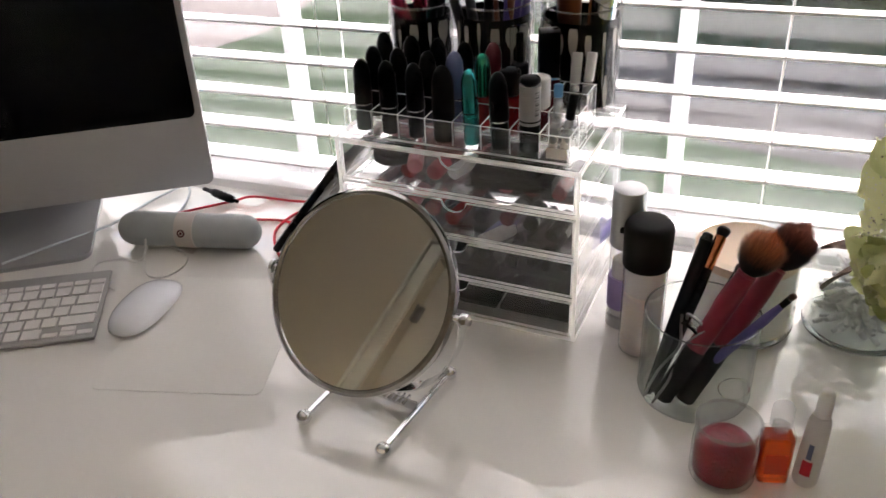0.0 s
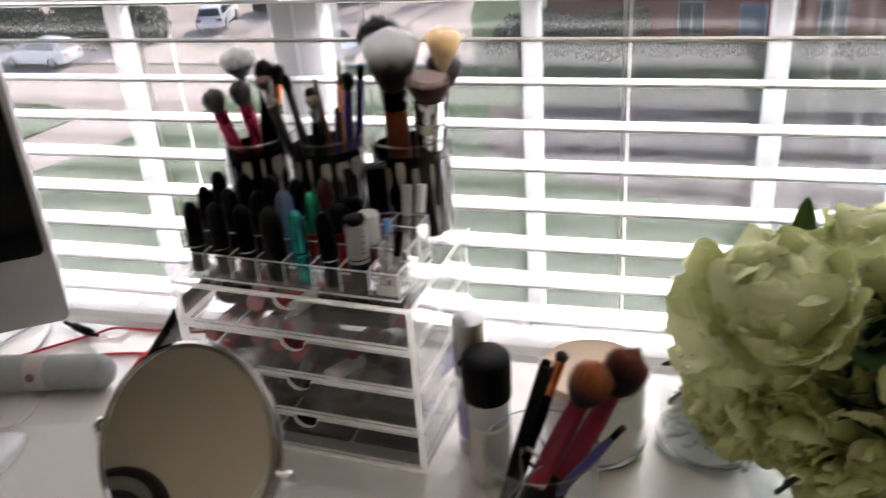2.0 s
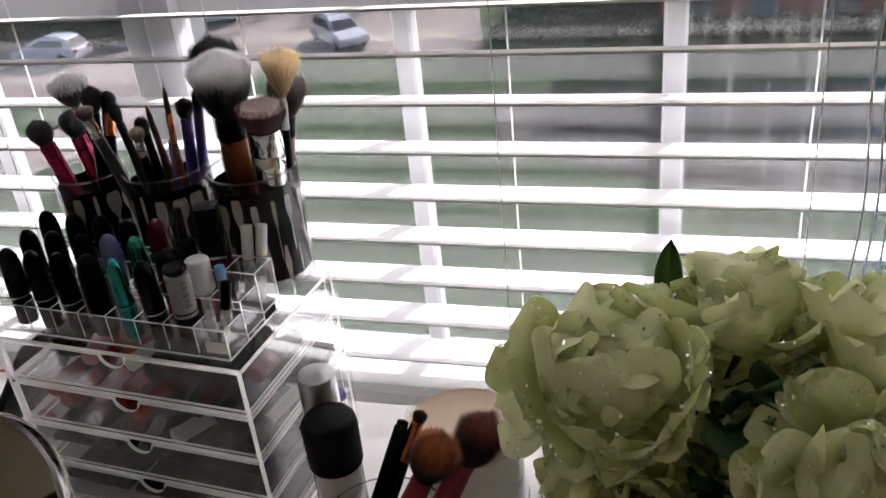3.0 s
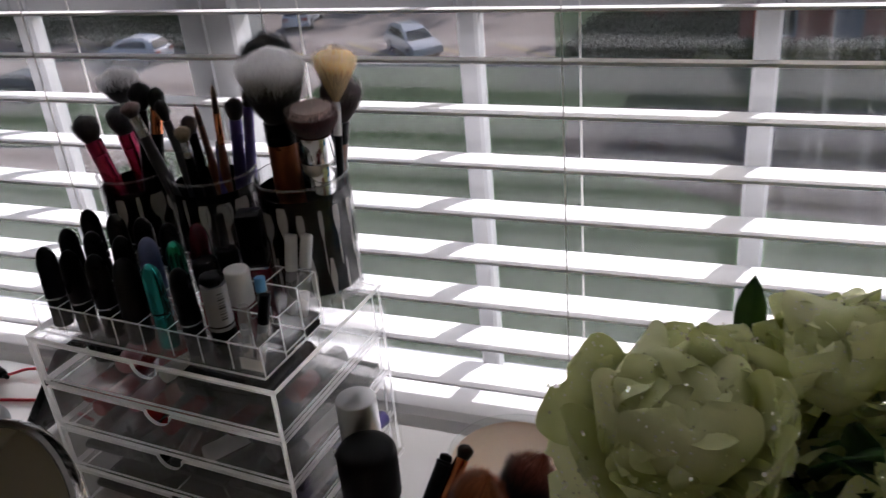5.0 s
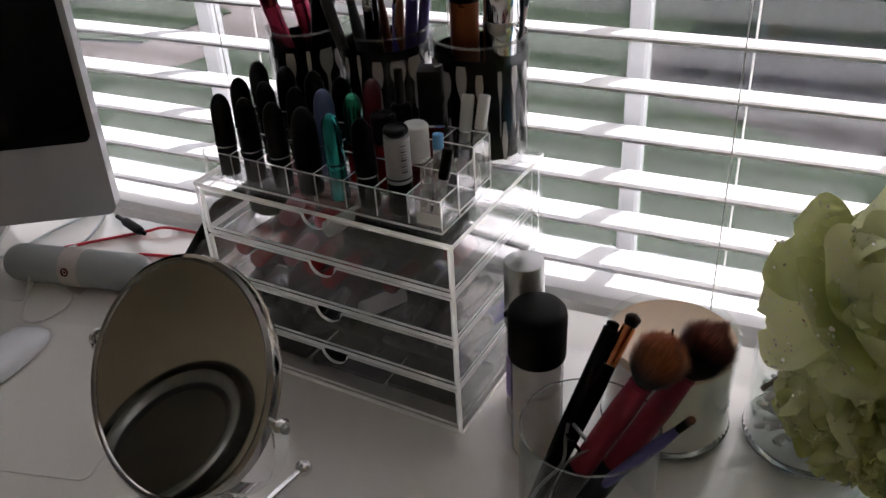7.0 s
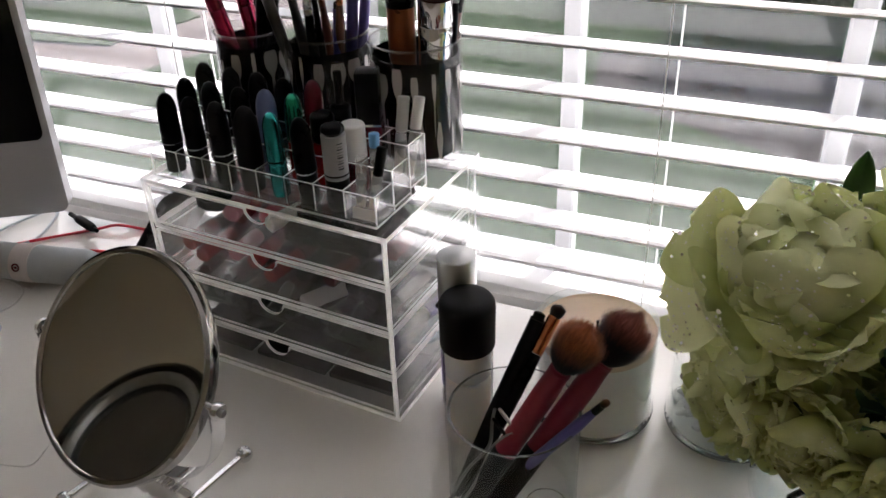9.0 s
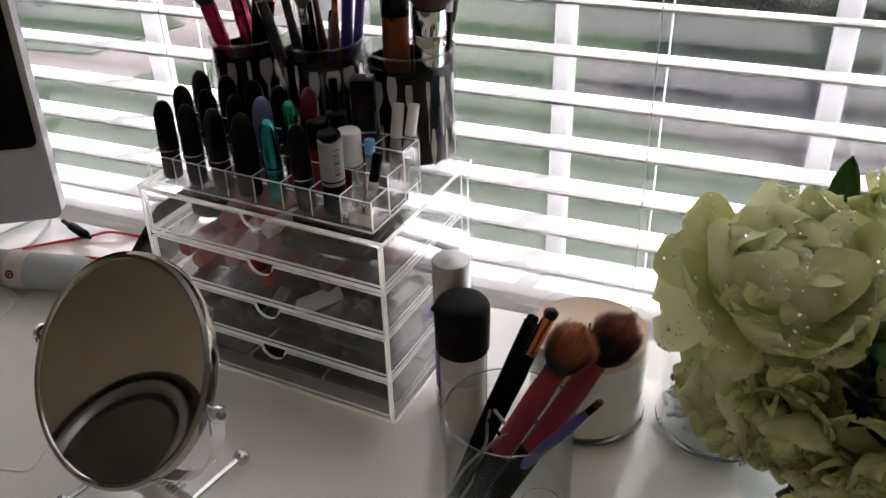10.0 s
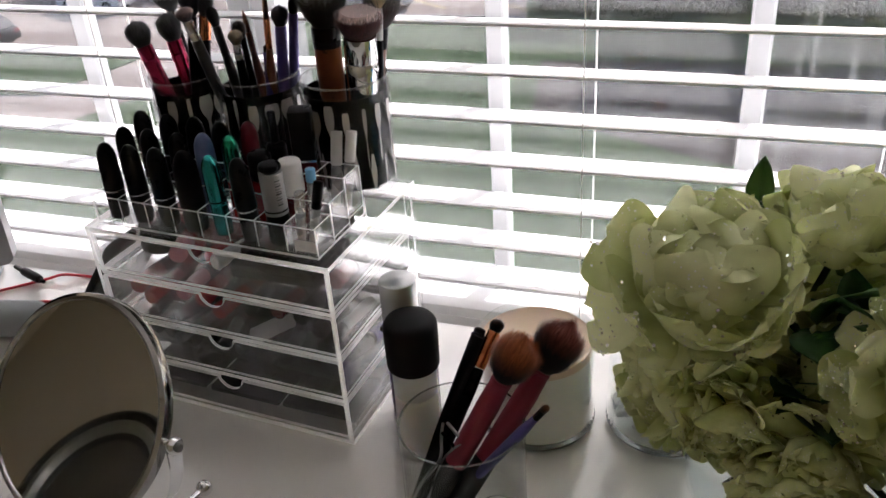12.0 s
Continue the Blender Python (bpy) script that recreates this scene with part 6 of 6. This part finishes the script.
for i, (c, o, s) in enumerate(BLOOMS):
    c, f = Vector(c) - FC, Vector((VX + 0.05 * math.cos(i * 2.4), VY + 0.05 * math.sin(i * 2.4), DESK + 0.02)) - FC
    neck = Vector((VX + 0.03 * math.cos(i * 2.4 + 2.6), VY + 0.03 * math.sin(i * 2.4 + 2.6), DESK + 0.135)) - FC
    part("stem", tube([f, neck, c - Vector(o).normalized() * 0.01], 0.0028, 7), stem_green, bq)


def leaf_mesh(length, width):
    bm = bmesh.new()
    rows = []
    for i in range(9):
        u = i / 8
        w = width * math.sin(math.pi * min(1, 0.03 + u * 0.97)) ** 0.8 + 0.0005
        rows.append([bm.verts.new((w * v, length * u, 0.12 * length * math.sin(2.4 * u) + abs(v) * 0.004)) for v in (-1, -0.5, 0, 0.5, 1)])
    for a, b in zip(rows, rows[1:]):
        for k in range(4):
            bm.faces.new((a[k], a[k + 1], b[k + 1], b[k]))
    return bm


def leaf(base, tip, width, mat, label):
    d = Vector(tip) - Vector(base)
    q = d.to_track_quat("Y", "Z").to_matrix().to_4x4()
    ob = part("leaf", leaf_mesh(d.length, width), mat, bq, label, m=Matrix.Translation(Vector(base) - FC) @ q)
    sol = ob.modifiers.new("thickness", "SOLIDIFY")
    sol.thickness = 0.0006


leaf((0.347, 0.050, 1.01), (0.349, 0.069, 1.060), 0.010, green_leaf, "dark green leaf")
leaf((0.39, -0.04, 0.93), (0.425, -0.095, 0.965), 0.020, green_leaf, "dark green leaf")
leaf((0.40, -0.04, 0.95), (0.418, -0.080, 1.005), 0.018, green_leaf, "dark green leaf")
leaf((0.40, -0.04, 0.91), (0.405, -0.110, 0.93), 0.020, green_leaf, "dark green leaf")
leaf((0.42, -0.03, 0.94), (0.40, -0.05, 1.03), 0.022, green_leaf, "dark green leaf")
leaf((0.40, -0.02, 0.92), (0.46, -0.03, 1.0), 0.022, green_leaf, "dark green leaf")
rl = random.Random(5)
for _ in range(16):
    q = Vector((rl.uniform(0.375, 0.455), rl.uniform(-0.055, 0.02), rl.uniform(0.895, 0.985)))
    leaf(q, q + Vector((rl.uniform(-0.04, 0.04), rl.uniform(-0.05, -0.015), rl.uniform(-0.02, 0.05))), rl.uniform(0.012, 0.020), green_leaf, "dark green leaf")
# Inner leaf mass, added to keep window light off the lower blooms.
for _ in range(64):
    q = Vector((rl.uniform(0.335, 0.470), rl.uniform(-0.030, 0.050), rl.uniform(0.860, 0.950)))
    leaf(q, q + Vector((rl.uniform(-0.05, 0.05), rl.uniform(-0.03, 0.03), rl.uniform(-0.03, 0.03))), rl.uniform(0.016, 0.026), green_leaf, "dark green leaf")
leaf((0.300, 0.060, 0.872), (0.238, 0.090, 0.846), 0.013, brown_leaf, "dry brown leaf")
leaf((0.300, 0.060, 0.865), (0.250, 0.092, 0.795), 0.017, brown_leaf, "dry brown leaf")

# blue folder at the end of the desk
fo = thing("blue_folder", "sky blue upright file box at the end of the desk", "file box", m=Matrix.Translation((0.540, 0.165, DESK)))
part("case", boxed(0, 0.07, -0.10, 0.045, 0, 0.30, bevel=0.003), blue_plastic, fo)
part("label", boxed(0.015, 0.055, -0.1012, -0.1004, 0.12, 0.20), label_white, fo)

# ---- outside, three floors down ----
GZ, FAR = -10.9, 1.60      # ground level; how far the layout below is spread
def mottled(name, dark, light, scale, turn, stretch):
    """Rough ground: two pigments in ragged patches with a fine grain."""
    m = surf(name, light, 0.95, vary=0.25, scale=scale * 6, bump=0.6, bump_scale=14, spec=0.1)
    n, l = m.node_tree.nodes, m.node_tree.links
    co, mp, no, rp = n.new("ShaderNodeTexCoord"), n.new("ShaderNodeMapping"), n.new("ShaderNodeTexNoise"), n.new("ShaderNodeValToRGB")
    mp.inputs["Rotation"].default_value, mp.inputs["Scale"].default_value = (0, 0, radians(turn)), stretch
    no.inputs["Scale"].default_value, no.inputs["Detail"].default_value, no.inputs["Roughness"].default_value = scale, 8, 0.65
    rp.color_ramp.elements[0].position, rp.color_ramp.elements[1].position = 0.40, 0.62
    rp.color_ramp.elements[0].color, rp.color_ramp.elements[1].color = lin(dark), lin(light)
    l.new(co.outputs["Object"], mp.inputs[0]), l.new(mp.outputs[0], no.inputs[0]), l.new(no.outputs[0], rp.inputs[0])
    mix = next(q for q in n if q.bl_idname == "ShaderNodeMix")
    l.new(rp.outputs[0], mix.inputs[6])
    return m


grass_mat = mottled("lawn", (0.046, 0.080, 0.034), (0.078, 0.118, 0.056), 0.35, 0, (1, 0.5, 1))
concrete = surf("pale_concrete_paving", (0.36, 0.295, 0.26), 0.85, vary=0.2, scale=0.35, bump=0.3, bump_scale=9)
mulch = mottled("dark_gravel_bed", (0.055, 0.046, 0.042), (0.200, 0.178, 0.165), 0.9, 35, (0.35, 1, 1))
kerb_mat = surf("kerb_concrete", (0.42, 0.40, 0.37), 0.85, vary=0.15, scale=1.5)
brick_mat = surf("red_brick", (0.36, 0.095, 0.06), 0.85, vary=0.3, scale=2.0, stretch=(4, 4, 13), bump=0.3)
paint_line = surf("yellow_line_paint", (0.62, 0.50, 0.26), 0.7, vary=0.2, scale=3)
foliage = surf("tree_leaves", (0.022, 0.048, 0.012), 0.9, vary=0.45, scale=1.5, spec=0.1)
bark = surf("grey_bark", (0.09, 0.075, 0.06), 0.9, vary=0.4, scale=6, bump=0.6, bump_scale=20)
car_white = surf("white_car_paint", (0.85, 0.86, 0.88), 0.25, vary=0.03, coat=0.6)
car_silver = surf("silver_car_paint", (0.62, 0.64, 0.68), 0.25, 0.2, vary=0.04, coat=0.6)
car_dark = surf("dark_car_paint", (0.05, 0.055, 0.065), 0.25, vary=0.05, coat=0.6)
car_glass = surf("car_window", (0.02, 0.025, 0.03), 0.05, coat=0.5)
tyre_mat = surf("tyre_rubber", (0.02, 0.02, 0.02), 0.8)
lamp_red = surf("tail_lamp", (0.30, 0.02, 0.02), 0.2, coat=0.5)
lamp_clear = surf("head_lamp", (0.6, 0.62, 0.64), 0.1, coat=0.5)

tagged(link_mesh("ground", boxed(-400, 400, -400, 800, GZ - 0.5, GZ), grass_mat), "green lawn round the building", "ground", kind="structure")


tagged(link_mesh("outer_wall", boxed(-3.1, 1.9, -1.78, 0.43, GZ + 0.003, -0.35), brick_mat), "red brick storeys below the room", "wall", kind="structure")


def slab(name, pts, h, mat, label, cat):
    bm = bmesh.new()
    pts = [(x * FAR, y * FAR) for x, y in pts]
    a = [bm.verts.new((x, y, GZ + 0.004)) for x, y in pts]
    b = [bm.verts.new((x, y, GZ + h)) for x, y in pts]
    bm.faces.new(a), bm.faces.new(b)
    for i in range(len(pts)):
        j = (i + 1) % len(pts)
        bm.faces.new((a[i], a[j], b[j], b[i]))
    return tagged(link_mesh(name, bm, mat), label, cat, kind="structure")


slab("parking_lot", [(-90, 25.9), (-6.1, 26.1), (-7.7, 32.5), (-12, 60), (-90, 60)], 0.02, concrete, "pale concrete car park", "car park")
slab("road", [(-60, 8), (-15.5, 16), (-13.0, 21.5), (-13.2, 25.86), (-60, 25.86)], 0.02, concrete, "pale concrete drive to the car park", "road")
slab("grass_island", [(-26, 16.5), (-17.4, 17.6), (-16.6, 20.6), (-18.4, 21.5), (-27, 20.6)], 0.12, grass_mat, "grass island between drive and car park", "lawn")
slab("gravel_bed", [(-4.8, 22.2), (-4.2, 18.4), (0, 16.4), (16, 13.5), (18, 22.5), (0, 22.6)], 0.008, mulch, "dark grey gravel bed in the lawn", "gravel bed")
slab("kerb", [(-13.1, 25.72), (-6.15, 25.92), (-6.15, 26.04), (-13.1, 25.86)], 0.16, kerb_mat, "concrete kerb of the car park", "kerb")
for i, x in enumerate((-14.6, -11.6, -8.8, -18, -21, -24, -27)):
    slab("parking_line", [(x, 28.6), (x + 0.10, 28.7), (x + 2.6, 27.0), (x + 2.5, 26.9)], 0.026, paint_line, "painted bay line on the car park", "road marking")


def car(p, yaw, paint, label):
    c = thing("car", label, "car", "parked cars", m=Matrix.Translation((p[0], p[1], GZ + 0.02)) @ pose(0, 0, 0, 0, 0, yaw))
    lower = [(-2.2, 0.35), (-2.25, 0.6), (-2.2, 0.88), (-1.9, 0.98), (1.05, 0.98), (1.95, 0.82), (2.2, 0.65), (2.22, 0.4), (2.1, 0.28), (-2.1, 0.28)]
    upper = [(-2.05, 0.97), (-1.75, 1.42), (-1.3, 1.52), (0.0, 1.50), (0.5, 1.38), (1.15, 0.97)]

    def prism(pts, w0, w1):
        bm = bmesh.new()
        zm = max(z for x, z in pts)
        z0 = min(z for x, z in pts)
        a = [bm.verts.new((x, -(w0 + (w1 - w0) * (z - z0) / (zm - z0)), z)) for x, z in pts]
        b = [bm.verts.new((x, (w0 + (w1 - w0) * (z - z0) / (zm - z0)), z)) for x, z in pts]
        bm.faces.new(a), bm.faces.new(list(reversed(b)))
        for i in range(len(pts)):
            j = (i + 1) % len(pts)
            bm.faces.new((a[i], a[j], b[j], b[i]))
        bmesh.ops.bevel(bm, geom=list(bm.edges), offset=0.05, segments=2, affect="EDGES")
        return bm

    part("body", prism(lower, 0.88, 0.84), paint, c)
    part("cabin", prism(upper, 0.78, 0.60), paint, c)
    for sy in (-1, 1):
        bm = bmesh.new()
        q = [(-1.62, 1.02), (-1.45, 1.36), (0.0, 1.38), (0.82, 1.02)]
        bm.faces.new([bm.verts.new((x, sy * (0.80 - 0.335 * (z - 0.97)), z)) for x, z in q])
        part("side_window", bm, car_glass, c)
    for q in ([(1.16, 1.0), (0.56, 1.36)], [(-2.07, 1.02), (-1.80, 1.38)]):
        bm = bmesh.new()
        sgn = 1 if q[0][0] > 0 else -1
        (xa, za), (xb, zb) = q
        bm.faces.new([bm.verts.new(v) for v in ((xa + 0.03 * sgn, -0.68, za), (xa + 0.03 * sgn, 0.68, za), (xb + 0.04 * sgn, 0.56, zb), (xb + 0.04 * sgn, -0.56, zb))])
        part("windscreen", bm, car_glass, c)
    for sx in (-1.35, 1.38):
        for sy in (-0.82, 0.82):
            w = part("wheel", turned([(0, -0.1), (0.31, -0.1), (0.33, -0.06), (0.33, 0.06), (0.31, 0.1), (0, 0.1)], 20), tyre_mat, c, m=Matrix.Translation((sx, sy, 0.33)) @ pose(0, 0, 0, 90, 0, 0))
            part("rim", turned([(0, -0.105), (0.19, -0.104), (0.20, -0.09), (0.20, 0.09), (0.19, 0.104), (0, 0.105)], 16), alu_paint, w)
    for sy in (-0.62, 0.62):
        part("tail_lamp", boxed(-2.27, -2.18, sy - 0.18, sy + 0.18, 0.68, 0.86, bevel=0.02), lamp_red, c)
        part("head_lamp", boxed(2.12, 2.24, sy - 0.2, sy + 0.2, 0.60, 0.74, bevel=0.02), lamp_clear, c)
    for z in (1.53, ):
        for sy in (-0.5, 0.5):
            part("roof_rail", boxed(-1.3, 0.0, sy - 0.03, sy + 0.03, z, z + 0.05, bevel=0.01), alu_paint, c)


car((-18.3, 43.9), -46, car_silver, "silver hatchback with pale bonnet parked on the concrete")
car((-35.0, 41.4), 178, car_white, "white estate car parked under the trees")
car((-37.0, 34.2), 176, car_dark, "dark car parked in the shade")
car((-28.6, 50.6), 104, car_white, "white car at the far side of the car park")


def leaf_cloud(n, blobs, seed, size):
    """Many small leaf blades filling uneven clumps."""
    rr = random.Random(seed)
    verts, faces = [], []
    for _ in range(n):
        (cx, cy, cz), r = rr.choice(blobs)
        d = Vector((rr.gauss(0, 1), rr.gauss(0, 1), rr.gauss(0, 1))).normalized() * r * rr.random() ** 0.4
        p = Vector((cx, cy, cz)) + d
        a = Vector((rr.gauss(0, 1), rr.gauss(0, 1), rr.gauss(0, 1))).normalized()
        b = a.orthogonal().normalized()
        s = size * rr.uniform(0.6, 1.4)
        k = len(verts)
        verts += [p - a * s, p + b * s * 0.45, p + a * s, p - b * s * 0.45]
        faces.append((k, k + 1, k + 2, k + 3))
    me = bpy.data.meshes.new("leaves")
    me.from_pydata([tuple(v) for v in verts], [], faces)
    me.materials.append(foliage)
    return me


def tree(p, h, seed, spread=2.2):
    rr = random.Random(seed)
    t = thing("tree", "leafy green tree beside the car park", "tree", "trees round the car park", m=Matrix.Translation((p[0], p[1], GZ)))
    part("trunk", tube([(0, 0, -0.1), (0.05, 0.02, h * 0.3), (rr.uniform(-0.2, 0.2), 0.1, h * 0.6), (rr.uniform(-0.3, 0.3), 0, h * 0.9)], 0.13, 8), bark, t)
    blobs = []
    for i in range(9):
        a, z = rr.uniform(0, 6.28), h * rr.uniform(0.42, 1.0)
        q = (math.cos(a) * spread * rr.uniform(0.3, 0.9), math.sin(a) * spread * rr.uniform(0.3, 0.9), z)
        part("limb", tube([(0, 0, z * 0.6), (q[0] * 0.5, q[1] * 0.5, z * 0.85), q], 0.045, 6), bark, t)
        blobs.append((q, rr.uniform(0.6, 1.2)))
    ob = new("crown", leaf_cloud(2600, blobs, seed, 0.13))
    ob.parent = t


for i, (x, y, h, s) in enumerate(((-44, 50, 8, 3.2), (-37, 51, 8, 3.2), (-31.5, 55, 8, 3.0), (-52, 46, 9, 3.4), (-24, 58, 8, 3.0), (-18.5, 60, 8, 3.0), (-13, 62, 8, 3.0), (-8.5, 52.5, 6, 2.0), (-47, 40, 7, 2.4))):
    tree((x, y), h, 60 + i, s)
hb = [((x, 46.5 + 1.2 * math.sin(x), GZ + 1.0 + 0.7 * math.sin(1.7 * x)), 1.6) for x in np.arange(-60, -30.5, 1.1)] + [((x, 53 + 0.55 * (x + 30), GZ + 0.7), 1.1) for x in np.arange(-27.0, -17.0, 0.8)]
tagged(new("hedge", leaf_cloud(30000, hb, 3, 0.2)), "dense dark green hedge behind the car park", "hedge", kind="stuff")
hb = [((x, 43.6 + 0.4 * math.sin(3 * x), GZ + 0.4), 0.6) for x in np.arange(-1.0, 30, 0.7)]
hb += [((x, y + math.sin(2 * x + y), GZ + 0.25 + 0.25 * math.sin(1.3 * x + y)), 0.7) for x in np.arange(-9.0, -1.6, 0.8) for y in (43.4, 45.4, 47.4, 49.4)]
tagged(new("shrubs", leaf_cloud(24000, hb, 4, 0.14)), "low green shrubs along the brick building", "shrubs", kind="stuff")
# brick building across the lawn
hs = thing("brick_building", "red brick apartment building with white-framed windows", "building")
BX0, BX1, BY = -1.3, 38.0, 44.4
part("wall", boxed(BX0, BX1, BY, BY + 9, GZ + 0.02, GZ + 9.5), brick_mat, hs, smooth=False)
part("wall", boxed(-7.5, BX0 - 0.003, BY + 7.0, BY + 9, GZ + 0.02, GZ + 9.5), brick_mat, hs, smooth=False)
part("roof", boxed(BX0 - 0.4, BX1 + 0.4, BY - 0.5, BY + 9.4, GZ + 9.52, GZ + 9.9), bark, hs, smooth=False)
part("base_course", boxed(BX0 - 0.03, BX1 + 0.03, BY - 0.06, BY - 0.003, GZ + 0.02, GZ + 0.35), kerb_mat, hs, smooth=False)
slate = surf("slate_blue_paint", (0.10, 0.14, 0.20), 0.5, vary=0.1)
for f in range(3):
    for i, x in enumerate((0.1, 3.0, 6.6, 10.2, 14.2, 18.2, 22.2, 26.2)):
        z = GZ + 0.9 + 3.0 * f
        ground_door = f == 0 and i in (1, 4)
        z0, z1 = (GZ + 0.1, GZ + 2.25) if ground_door else (z, z + 1.5)
        w = part("door" if ground_door else "window", boxed(x, x + 1.1, BY - 0.04, BY - 0.004, z0, z1), slate if ground_door else car_glass, hs, smooth=False)
        for a in ((x - 0.09, x, z0 - 0.09, z1 + 0.09), (x + 1.1, x + 1.19, z0 - 0.09, z1 + 0.09), (x, x + 1.1, z1, z1 + 0.09), (x, x + 1.1, z0 - 0.09, z0), (x + 0.52, x + 0.58, z0, z1)):
            part("frame", boxed(a[0], a[1], BY - 0.09, BY - 0.041, a[2], a[3]), muntin_paint, w, smooth=False)
